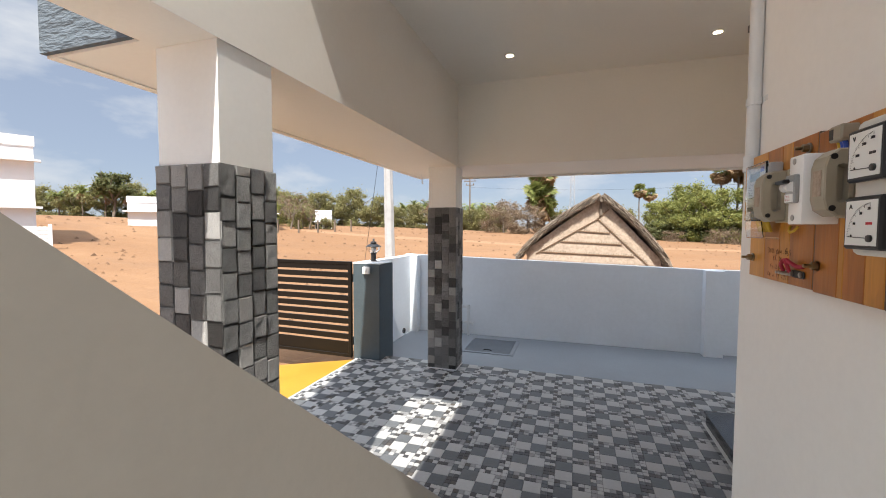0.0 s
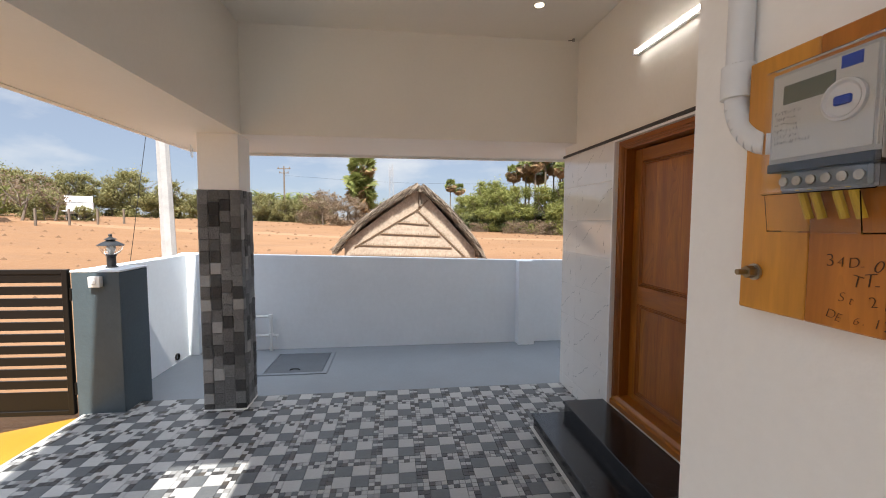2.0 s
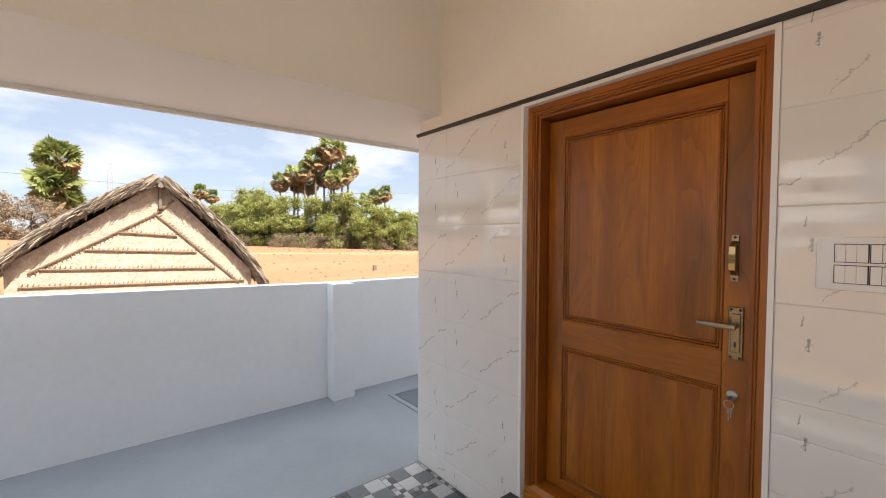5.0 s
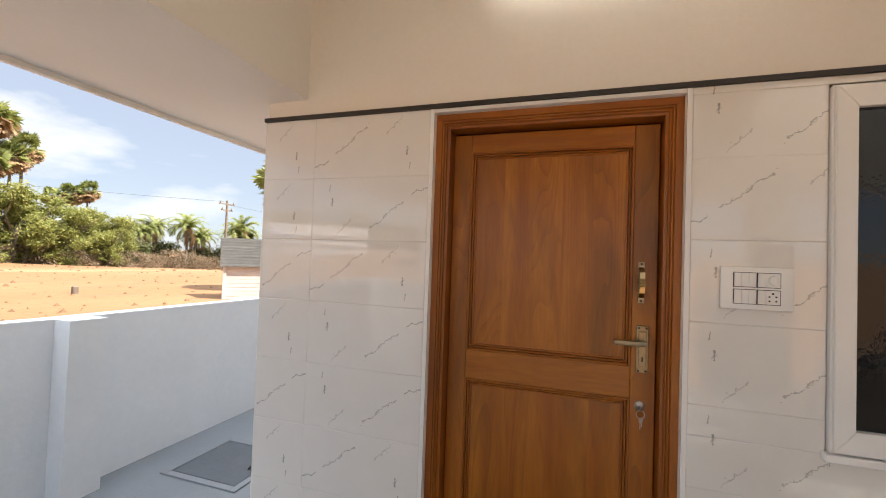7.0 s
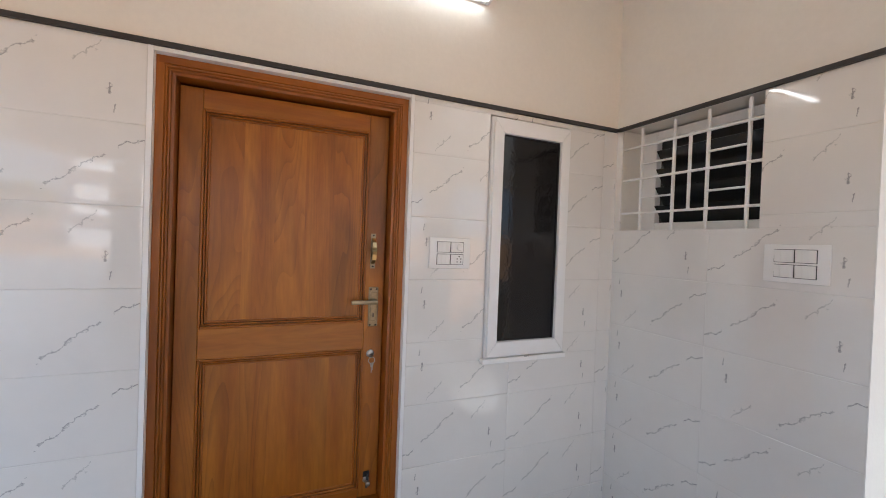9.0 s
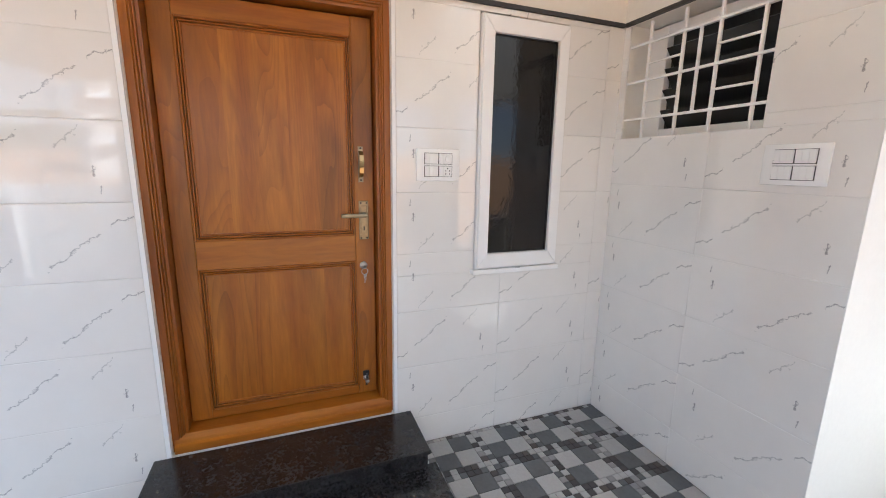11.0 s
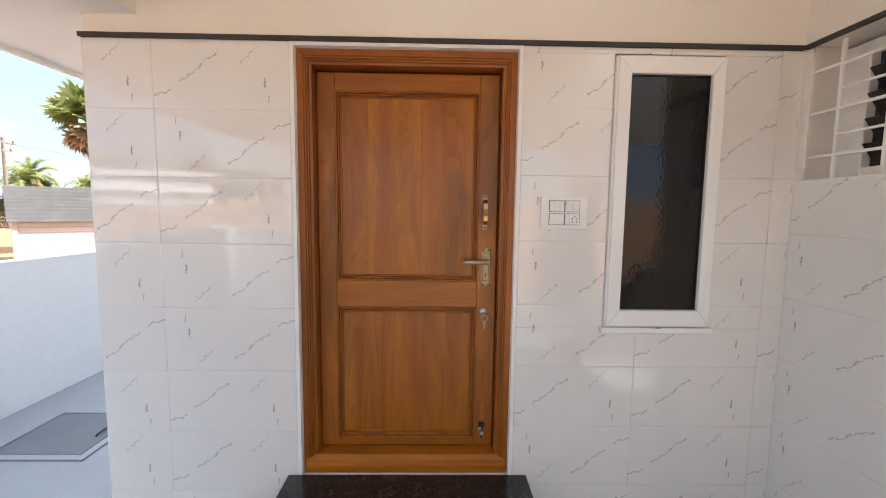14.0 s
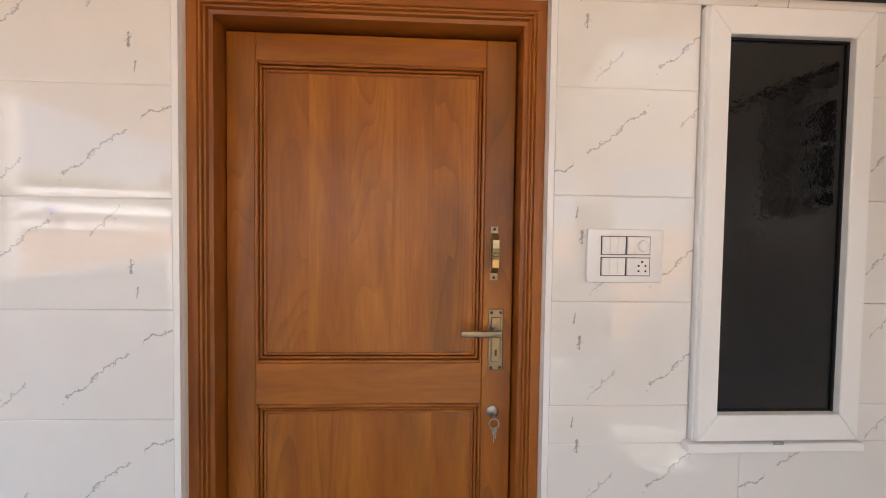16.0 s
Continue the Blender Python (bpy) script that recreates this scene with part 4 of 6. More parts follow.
def gate_leaf(at, turn, wide):
    g = thing("gate", at, "open dark brown steel gate leaf with horizontal slats", "gate", "gate leaves", turn)
    part("hinge_stile", box(B(), -0.045, 0, -0.02, 0.02, 0.0, 1.23, 0.003), MAT_GATE, g)
    part("latch_stile", box(B(), -wide, -wide + 0.045, -0.02, 0.02, 0.0, 1.23, 0.003), MAT_GATE, g)
    part("top_rail", box(B(), -wide + 0.045, -0.045, -0.018, 0.018, 1.19, 1.23, 0.003), MAT_GATE, g)
    part("bottom_rail", box(B(), -wide + 0.045, -0.045, -0.018, 0.018, 0.0, 0.04, 0.003), MAT_GATE, g)
    part("kick_plate", box(B(), -wide + 0.045, -0.045, -0.006, 0.006, 0.04, 0.20), MAT_GATE, g)
    pitch = (1.19 - 0.20) / 10
    for k in range(10):
        z = 0.20 + pitch * k
        part("slat", box(B(), -wide + 0.045, -0.045, -0.010, 0.010, z + 0.030, z + pitch if k < 9 else z + pitch - 0.001, 0.002), MAT_GATE, g)
    for z in (0.22, 1.02):
        part("hinge", rod(B(), (0.012, 0.0, z - 0.05), (0.012, 0.0, z + 0.05), 0.012, seg=12), MAT_GATE, g)
    part("latch", box(rod(B(), (-wide - 0.02, -0.01, 0.62), (-wide - 0.02, -0.01, 0.72), 0.008, seg=8), -wide - 0.03, -wide, -0.018, 0.0, 0.655, 0.675), MAT_GATE, g)
    part("drop_bolt", rod(B(), (-wide + 0.02, -0.03, 0.02), (-wide + 0.02, -0.03, 0.34), 0.007, seg=8), MAT_STEEL, g)
    return g


gate_leaf((-4.335, 1.20, -0.01), radians(-2.0), 1.66)
gate_leaf((-4.335, -1.81, -0.01), radians(8.0), 1.50)

# ---- side yard: inspection covers, pipes, drain ----
def inspection_cover(x0, x1, y0, y1):
    c = thing("inspection_cover", ((x0 + x1) / 2, (y0 + y1) / 2, -0.055), "grey painted cement inspection cover in the yard floor", "manhole cover", "inspection covers")
    a, b = (x1 - x0) / 2, (y1 - y0) / 2
    bm = B()
    for r in ((-a, a, -b, -b + 0.05), (-a, a, b - 0.05, b), (-a, -a + 0.05, -b + 0.05, b - 0.05), (a - 0.05, a, -b + 0.05, b - 0.05)):
        box(bm, r[0], r[1], r[2], r[3], -0.004, 0.012, 0.003)
    part("rim", bm, MAT_CEMENT, c)
    part("lid", box(B(), -a + 0.058, a - 0.058, -b + 0.058, b - 0.058, -0.004, 0.009, 0.004), material("darker_cement_lid", (0.10, 0.115, 0.135), 0.6, grain=0.08, stain=0.12, stain_scale=5, bump=0.1), c, "darker recessed lid")
    bm = B()
    pts = [(-0.055, -b + 0.13, 0.006), (-0.045, -b + 0.128, 0.020), (0.0, -b + 0.126, 0.026), (0.045, -b + 0.128, 0.020), (0.055, -b + 0.13, 0.006)]
    for p, q in zip(pts, pts[1:]):
        rod(bm, p, q, 0.007, seg=8)
    part("lifting_handle", bm, MAT_BLACK, c, "bent iron lifting handle")


inspection_cover(-3.145, -2.41, 2.03, 2.79)
inspection_cover(0.51, 1.14, 1.98, 2.66)
pipes = thing("water_pipes", (-3.27, 2.93, -0.055), "white painted water pipes with taps on the boundary wall", "pipes")
part("riser", rod(B(), (-0.22, 0, 0), (-0.22, 0, 0.66), 0.022, seg=14), MAT_PVC, pipes, smooth=True)
part("riser", rod(B(), (0.02, 0, 0), (0.02, 0, 0.46), 0.020, seg=14), MAT_PVC, pipes, smooth=True)
part("cross_pipe", rod(B(), (-0.22, 0, 0.45), (0.04, 0, 0.45), 0.018, seg=14), MAT_PVC, pipes, smooth=True)
part("cross_pipe", rod(B(), (-0.26, 0, 0.20), (0.10, 0, 0.20), 0.018, seg=14), MAT_PVC, pipes, smooth=True)
for x, z in ((-0.22, 0.20), (0.02, 0.20), (-0.22, 0.45), (-0.22, 0.58), (0.02, 0.45)):
    part("coupling", lathe(B(), [(0.024, -0.03), (0.029, -0.028), (0.029, 0.028), (0.024, 0.03)], (x, 0, z), "Z", 16), MAT_PVC, pipes, smooth=True)
for x, z, mt in ((-0.24, 0.67, MAT_BLACK), (0.10, 0.20, MAT_PVC), (-0.22, 0.28, MAT_PVC)):
    tap = part("tap", rod(rod(B(), (x, 0, z), (x, -0.06, z), 0.014, seg=10), (x, -0.055, z + 0.01), (x, -0.055, z - 0.035), 0.010, seg=10), MAT_PVC, pipes)
    part("tap_handle", box(B(), x - 0.025, x + 0.025, -0.052, -0.040, z + 0.016, z + 0.026, 0.003), mt, tap)
drain = thing("drain_pipe", (-4.22, 2.57, 0.02), "short dark drain outlet in the boundary wall", "drain")
part("pipe", lathe(B(), [(0.040, -0.02), (0.040, 0.02), (0.033, 0.021), (0.033, -0.02)], (0, 0, 0), "X", 18, True), MAT_BLACK, drain, smooth=True)

# ---- meter wall: conduit, plank board and switchgear ----
conduit = thing("conduit", (X_METER + 0.005, -1.942, 0), "grey-white painted electric conduit running up the wall", "conduit")
bm, last_p = rod(B(), (-0.020, 0, 1.80), (-0.020, 0, CEIL), 0.0165, seg=16), Vector((-0.020, 0, 1.805))
for k in range(1, 9):
    a = math.pi / 2 * k / 8
    p = Vector((-0.020 + 0.004 * k / 8, -0.070 * (1 - math.cos(a)), 1.80 - 0.075 * math.sin(a)))
    rod(bm, last_p, p, 0.0165, seg=16)
    last_p = p
part("pipe", bm, MAT_PVC, conduit, smooth=True)
for z in (2.0, 2.75):
    saddle = part("saddle", lathe(B(), [(0.0205, -0.010), (0.0205, 0.010), (0.018, 0.010)], (-0.020, 0, z), "Z", 16), MAT_PVC, conduit)
    part("lug", box(B(), -0.006, -0.001, -0.048, -0.016, z - 0.009, z + 0.009, 0.002), MAT_PVC, saddle)
part("collar", lathe(B(), [(0.0165, 1.800), (0.0215, 1.801), (0.0215, 1.846), (0.0165, 1.848)], (-0.020, 0, 0), "Z", 16), MAT_PVC, conduit, smooth=True)

FACE = X_METER - 0.020      # front of the planks
board = thing("meter_board", (FACE, -2.4, 1.68), "varnished plank board carrying meter, fuses and breaker", "meter board")
def plank(y0, y1, z0, z1, mat, proud=0.0):
    part("plank", box(B(), -proud, 0.020, y0 + 2.4, y1 + 2.4, z0 - 1.68, z1 - 1.68, 0.0015), mat, board)


for top, low, proud, cuts in ((1.838, 1.507, 0.0, ((-1.967, -2.060, MAT_PLANK), (-2.060, -2.142, MAT_PLANK_RED), (-2.142, -2.190, MAT_PLANK), (-2.190, -2.292, MAT_PLANK_RED), (-2.292, -2.298, MAT_OLD_WOOD))),
                              (1.832, 1.505, 0.004, ((-2.304, -2.385, MAT_PLANK_RED), (-2.385, -2.402, MAT_PLANK), (-2.402, -2.462, MAT_PLANK_RED), (-2.462, -2.511, MAT_PLANK), (-2.511, -2.516, MAT_OLD_WOOD))),
                              (1.826, 1.500, 0.004, ((-2.536, -2.62, MAT_PLANK_RED), (-2.62, -2.72, MAT_PLANK_RED), (-2.72, -2.86, MAT_PLANK)))):
    for a, b, mt in cuts:
        plank(b + 0.0006, a, low, top, mt, proud)
for y, z in ((-1.992, 1.558), (-2.262, 1.810), (-2.318, 1.560), (-2.566, 1.541), (-2.40, 1.815)):
    nut = part("bolt", rod(B(), (-0.028, y + 2.4, z - 1.68), (0.0, y + 2.4, z - 1.68), 0.0038, seg=10), MAT_BRASS, board, "rusty threaded bolt")
    part("washer", rod(B(), (-0.004, y + 2.4, z - 1.68), (-0.001, y + 2.4, z - 1.68), 0.011, seg=16), MAT_STEEL, nut)
    part("nut", rod(B(), (-0.015, y + 2.4, z - 1.68), (-0.004, y + 2.4, z - 1.68), 0.0082, seg=6), MAT_BRASS, nut)
# writing scrawled on the plank
def strokes(bm, text_rows, at_y, at_z, size, x, mark):
    """Rows of short bars for writing that cannot be made out."""
    rng = random.Random(mark)
    for r, count in enumerate(text_rows):
        for k in range(count):
            cy = at_y - size * 0.8 * k - rng.uniform(0, 0.001)
            cz = at_z - size * 1.5 * r
            for s in range(2):
                a = (x, cy + rng.uniform(-0.3, 0.3) * size, cz + rng.uniform(-0.5, 0.5) * size)
                b = (x, cy + rng.uniform(-0.3, 0.3) * size, cz + rng.uniform(-0.5, 0.5) * size)
                rod(bm, a, b, size * 0.05, seg=4)
    return bm


def lettering(name, body, size, m, mat, parent):
    c = bpy.data.curves.new(name, "FONT")
    c.body, c.size, c.align_x, c.align_y, c.extrude = body, size, "CENTER", "CENTER", 0.0004
    tmp = new(name, c)
    me = bpy.data.meshes.new_from_object(tmp.evaluated_get(bpy.context.evaluated_depsgraph_get()))
    bpy.data.objects.remove(tmp)
    me.materials.append(mat)
    ob = new(name, me)
    ob.parent, ob.matrix_basis = parent, m
    return ob


def on_face(x, y, z, tilt=0):
    """A pose on a surface that faces -x: letters run towards -y, up is z."""
    return Matrix.Translation((x, y, z)) @ Matrix(((0, 0, -1, 0), (-1, 0, 0, 0), (0, 1, 0, 0), (0, 0, 0, 1))) @ Matrix.Rotation(radians(tilt), 4, "Z")


def handwriting(rows, parent):
    """Uneven hand-written characters on the planks."""
    rng = random.Random(77)
    for text, size, y, z, fall in rows:
        bm = B()
        for k, ch in enumerate(text):
            if ch == " ":
                continue
            c = bpy.data.curves.new("stroke", "FONT")
            c.body, c.size, c.offset, c.shear, c.extrude = ch, size * rng.uniform(0.85, 1.2), -0.0004, rng.uniform(-0.1, 0.3), 0.0002
            tmp = new("stroke", c)
            me = bpy.data.meshes.new_from_object(tmp.evaluated_get(bpy.context.evaluated_depsgraph_get()))
            bpy.data.objects.remove(tmp)
            me.transform(on_face(-0.0006, y - k * size * 0.62, z - k * fall + rng.uniform(-0.0015, 0.0015), rng.uniform(-14, 12)))
            bm.from_mesh(me)
        part("writing", bm, MAT_PENCIL, parent)


handwriting((("34D-004-655", 0.018, 0.318, -0.104, 0.0002), ("TT-VI", 0.018, 0.292, -0.124, 0.0002), ("St 20 kw", 0.017, 0.304, -0.143, 0.0003), ("DE 6.12.2023", 0.015, 0.316, -0.162, 0.0003)), board)
# earth link with red wire
link = thing("earth_link", (FACE, -2.228, 1.535), "black terminal strip with bolts and a red wire", "terminal")
part("strip", box(B(), -0.006, -0.001, -0.055, 0.02, -0.010, 0.010, 0.003), MAT_BLACK, link)
for y in (0.05, 0.03, 0.012, -0.042):
    part("terminal_bolt", rod(rod(B(), (-0.032 if y > 0 else -0.012, y, 0), (-0.001, y, 0), 0.004, seg=8), (-0.014 if y > 0 else -0.010, y, 0), (-0.006, y, 0), 0.008, seg=6), MAT_STEEL, link)
bm = B()
pts = [(-0.012, 0.045, 0.0), (-0.022, 0.045, 0.022), (-0.022, 0.030, 0.034), (-0.020, 0.010, 0.036), (-0.018, -0.002, 0.030), (-0.010, -0.030, 0.020), (-0.004, -0.050, 0.022)]
for p, q in zip(pts, pts[1:]):
    rod(bm, p, q, 0.0055, seg=8)
rod(bm, (-0.024, 0.012, 0.036), (-0.012, 0.012, 0.002), 0.0055, seg=8)
part("wire", bm, MAT_RED_WIRE, link, "thick dark red wire", smooth=True)

link.scale = (0.8, 0.72, 0.85)
# energy meter
MAT_CASE = material("grey_meter_case", (0.50, 0.50, 0.49), 0.4)
MAT_TERMINAL = material("blue_grey_terminal", (0.20, 0.23, 0.27), 0.4)
meter = thing("energy_meter", (FACE, -2.090, 1.745), "electric energy meter under a clear plastic cover", "energy meter")
part("case", box(B(), -0.030, -0.001, -0.068, 0.066, -0.068, 0.062, 0.004, 2), MAT_CASE, meter, smooth=True)
part("face_plate", box(B(), -0.0312, -0.030, -0.060, 0.060, -0.052, 0.056), MAT_ENAMEL, meter, "white printed face plate")
part("terminal_block", box(B(), -0.028, -0.001, -0.058, 0.050, -0.096, -0.070, 0.003), MAT_TERMINAL, meter)
for k in range(6):
    part("terminal_screw", lathe(B(), [(0.006, 0), (0.006, 0.002), (0.001, 0.002)], (-0.0282, 0.042 - 0.018 * k, -0.083), "X", 10), MAT_STEEL, meter)
part("dark_band", box(B(), -0.031, -0.003, -0.066, 0.066, -0.070, -0.058, 0.001), MAT_BLACK, meter)
part("display", box(B(), -0.0318, -0.030, -0.018, 0.046, 0.018, 0.042), MAT_LCD, meter, "grey number display")
part("blue_badge", box(B(), -0.0320, -0.030, -0.046, -0.024, 0.040, 0.054), MAT_BLUE, meter, "blue square badge")
port = part("optical_port", lathe(B(), [(0.024, 0), (0.024, 0.006), (0.021, 0.007), (0.018, 0.004), (0.002, 0.004)], (-0.0305, -0.030, 0.004), "X", 24), MAT_PLASTIC, meter, smooth=True)
part("port_button", box(B(), -0.037, -0.034, -0.040, -0.020, -0.002, 0.009, 0.002), MAT_BLUE, port, "blue oval button")
part("print", strokes(B(), (9, 8, 9, 8, 9, 12), 0.056, 0.008, 0.0052, -0.0315, 5), MAT_INK, meter)
part("cover", box(B(), -0.040, -0.0335, -0.072, 0.070, -0.100, 0.066, 0.003), MAT_CLEAR, meter, "clear plastic cover").visible_shadow = False
part("terminal_cover", prism(B(), [(-0.040, -0.102), (-0.042, -0.102), (-0.036, -0.150), (-0.002, -0.150), (-0.002, -0.148), (-0.0345, -0.148)], "y", -0.058, 0.058), MAT_CLEAR, meter, "clear terminal cover").visible_shadow = False
for y in (0.026, 0.010, -0.016, -0.034):
    part("wire_end", rod(B(), (-0.022, y, -0.094), (-0.014, y - 0.006, -0.132), 0.0048, seg=8), MAT_YELLOW_WIRE, meter, "yellow wire end")

meter.scale = (0.95, 0.88, 0.88)


def fuse_carrier(y, z, scale, out):
    c = thing("fuse_unit", (FACE, y, z), "beige bakelite rewireable fuse unit with a grip", "fuse unit", "fuse units")
    s, d = scale, scale * out
    part("fuse_base", box(B(), -0.050 * d, -0.001, -0.034 * s, 0.034 * s, -0.064 * s, 0.064 * s, 0.004, 2), MAT_BEIGE, c, smooth=True)
    outer = [(-0.050, -0.060), (-0.078, -0.062), (-0.098, -0.050), (-0.104, -0.030), (-0.104, 0.030), (-0.098, 0.048), (-0.078, 0.062), (-0.050, 0.062)]
    inner = [(-0.061, -0.034), (-0.072, -0.038), (-0.081, -0.034), (-0.083, -0.026), (-0.083, 0.026), (-0.081, 0.032), (-0.072, 0.034), (-0.061, 0.030)]
    bm, hy = B(), 0.026 * s
    loops = {}
    for side in (-1, 1):
        loops[side] = [[bm.verts.new((x * d, side * y, z * s)) for x, z in pts] for pts, y in ((outer, hy * 0.86), ([((x + 0.077) * 0.93 - 0.077, z * 0.95) for x, z in outer], hy), (inner, hy), ([((x + 0.072) * 0.85 - 0.072, z * 0.9) for x, z in inner], hy * 0.4))]
        for p, q in zip(loops[side], loops[side][1:]):
            for k in range(8):
                bm.faces.new((p[k], p[(k + 1) % 8], q[(k + 1) % 8], q[k]))
        bm.faces.new(loops[side][-1])
    for k in range(8):
        bm.faces.new((loops[-1][0][k], loops[-1][0][(k + 1) % 8], loops[1][0][(k + 1) % 8], loops[1][0][k]))
    bmesh.ops.recalc_face_normals(bm, faces=bm.faces[:])
    grip = part("carrier", bm, MAT_BEIGE, c)
    part("front_label", box(B(), -0.1046 * d, -0.1038 * d, -0.014 * s, 0.014 * s, -0.024 * s, 0.024 * s), MAT_MAT, grip, "faded paper label")
    for zz in (-0.047, 0.047):
        part("seal_hole", lathe(B(), [(0.0055 * s, -0.004), (0.0055 * s, 0.0004)], (-0.089 * d, -0.0262 * s, zz * s), "Y", 12), MAT_BLACK, grip)
    return c


fuse_carrier(-2.244, 1.708, 0.90, 0.92)
fuse_carrier(-2.467, 1.714, 0.92, 0.82)
for y, z, name in ((-2.218, 1.785, "yellow"), (-2.218, 1.638, "yellow"), (-2.432, 1.640, "yellow")):
    w = thing("wire", (FACE, y, z), "short loop of yellow insulated wire on the board", "wire", "wire loops")
    bm = B()
    pts = [(-0.003, 0.020, 0.004), (-0.008, 0.014, -0.006), (-0.010, 0.002, -0.010), (-0.008, -0.010, -0.006), (-0.003, -0.016, 0.004)]
    for p, q in zip(pts, pts[1:]):
        rod(bm, p, q, 0.003, seg=8)
    part("loop", bm, MAT_YELLOW_WIRE, w, smooth=True)
# main breaker in its white box
brk = thing("circuit_breaker", (FACE, -2.354, 1.713), "white enclosure with a grey two-pole circuit breaker", "circuit breaker")
part("enclosure", box(B(), -0.062, -0.001, -0.027, 0.027, -0.068, 0.068, 0.003, 2), MAT_PLASTIC, brk, smooth=True)
body = part("breaker", box(B(), -0.072, -0.062, -0.018, 0.018, -0.026, 0.030, 0.002), MAT_MCB_GREY, brk, "grey two-pole breaker")
for y in (-0.009, 0.009):
    part("toggle_drum", rod(B(), (-0.073, y - 0.006, 0.006), (-0.073, y + 0.006, 0.006), 0.010, seg=14), MAT_PLASTIC, body, smooth=True)
part("toggle_bar", box(B(), -0.090, -0.078, -0.018, 0.018, 0.012, 0.020, 0.002), MAT_BLACK, body, "black toggle bar")
part("rating_label", box(B(), -0.0728, -0.072, -0.016, 0.016, -0.024, -0.008), MAT_PLASTIC, body)
part("rating_print", strokes(B(), (4, 5), 0.012, -0.012, 0.005, -0.0731, 8), MAT_RED_INK, body)
for z in (-0.055, 0.057):
    part("cover_screw", lathe(B(), [(0.0065, 0), (0.006, 0.0012), (0.001, 0.001)], (-0.0621, 0.006, z), "X", 12), MAT_MCB_GREY, brk)
# connector
con = thing("wire_connector", (FACE, -2.410, 1.808), "beige porcelain connector with blue and yellow wires", "connector")
part("block", box(B(), -0.030, -0.001, -0.020, 0.020, -0.013, 0.016, 0.003), MAT_BEIGE, con)
part("socket_mouth", box(B(), -0.0306, -0.029, 0.004, 0.016, -0.009, 0.010), MAT_BLACK, con)
for y, mt in ((0.004, MAT_BLUE), (-0.004, MAT_BLUE), (0.013, MAT_YELLOW_WIRE)):
    part("wire_end", rod(B(), (-0.016, y, -0.012), (-0.012, y - 0.003, -0.046), 0.004, seg=8), mt, con)

# motor starter panel
PX = -0.076
panel = thing("starter_panel", (FACE, -2.729, 1.694), "white enamelled motor starter panel with two dial meters", "starter panel")
part("case", box(B(), PX, -0.0305, -0.185, 0.182, -0.108, 0.112, 0.010, 3), MAT_ENAMEL, panel, smooth=True)
part("back_box", box(B(), -0.030, -0.001, -0.17, 0.160, -0.122, 0.10, 0.003), MAT_ENAMEL, panel)


def dial(z, letter, ticks, legend):
    d = part("dial_meter", box(B(), PX - 0.012, PX, 0.090, 0.175, z - 0.042, z + 0.042, 0.003), MAT_BLACK, panel, "square black-rimmed dial meter " + legend)
    part("dial_face", box(B(), PX - 0.0128, PX - 0.012, 0.0965, 0.1685, z - 0.0355, z + 0.0355), MAT_DIAL, d)
    c = (0.109, z - 0.024)
    part("pointer", rod(B(), (PX - 0.0135, c[0], c[1]), (PX - 0.0135, c[0] + 0.052, c[1] + 0.002), 0.0006, seg=4), MAT_INK, d)
    part("pivot", lathe(B(), [(0.0055, 0), (0.0055, 0.003), (0.001, 0.0035)], (PX - 0.0128, c[0], c[1]), "X", 14), MAT_BLACK, d)
    bm = B()
    for k in range(31):
        a = radians(3 + 84 * k / 30)
        r1 = 0.0525 if k % 5 else 0.049
        rod(bm, (PX - 0.0132, c[0] + r1 * math.cos(a), c[1] + r1 * math.sin(a)), (PX - 0.0132, c[0] + 0.055 * math.cos(a), c[1] + 0.055 * math.sin(a)), 0.00028, seg=4)
    part("scale", bm, MAT_INK, d)
    lettering("letter", letter, 0.011, on_face(PX - 0.0132, 0.156, z + 0.026), MAT_INK, d)
    for k, text in enumerate(ticks):
        a = radians((4, 30, 58, 84)[k])
        lettering("number", text, 0.0062, on_face(PX - 0.0132, c[0] + 0.044 * math.cos(a), c[1] + 0.046 * math.sin(a)), MAT_INK, d)
    part("maker_mark", box(B(), PX - 0.0132, PX - 0.0128, 0.106, 0.120, z - 0.003, z + 0.001), MAT_INK if letter == "V" else MAT_RED_INK, d)
    return d


dial(0.053, "V", ("0", "100", "200", "300"), "for volts")
dial(-0.055, "A", ("0", "10", "20", "30"), "for amperes")
part("indicator_lamp", lathe(B(), [(0.0145, 0), (0.0145, 0.007), (0.012, 0.011), (0.003, 0.012)], (PX, 0.071, 0.066), "X", 24), MAT_RED, panel, "red indicator lamp", smooth=True)
stop = part("push_button", lathe(B(), [(0.0145, 0), (0.0145, 0.008), (0.0115, 0.010), (0.010, 0.001)], (PX, 0.062, -0.068), "X", 24, True), MAT_STEEL, panel, "chrome-ringed green push button", smooth=True)
part("button", lathe(B(), [(0.009, 0.0), (0.009, 0.010), (0.008, 0.012), (0.002, 0.0125)], (PX, 0.062, -0.068), "X", 20), MAT_GREEN, stop, "green button", smooth=True)
mcb = part("breaker", box(B(), PX - 0.016, PX, 0.032, 0.056, 0.002, 0.056, 0.003), MAT_MCB_GREY, panel, "small grey breaker")
part("toggle", box(rod(B(), (PX - 0.017, 0.037, 0.036), (PX - 0.017, 0.051, 0.036), 0.008, seg=12), PX - 0.032, PX - 0.020, 0.038, 0.050, 0.024, 0.030, 0.002), MAT_BLACK, mcb)
rating = part("rating_label", box(B(), PX - 0.0166, PX - 0.016, 0.034, 0.054, 0.005, 0.022), MAT_PLASTIC, mcb)
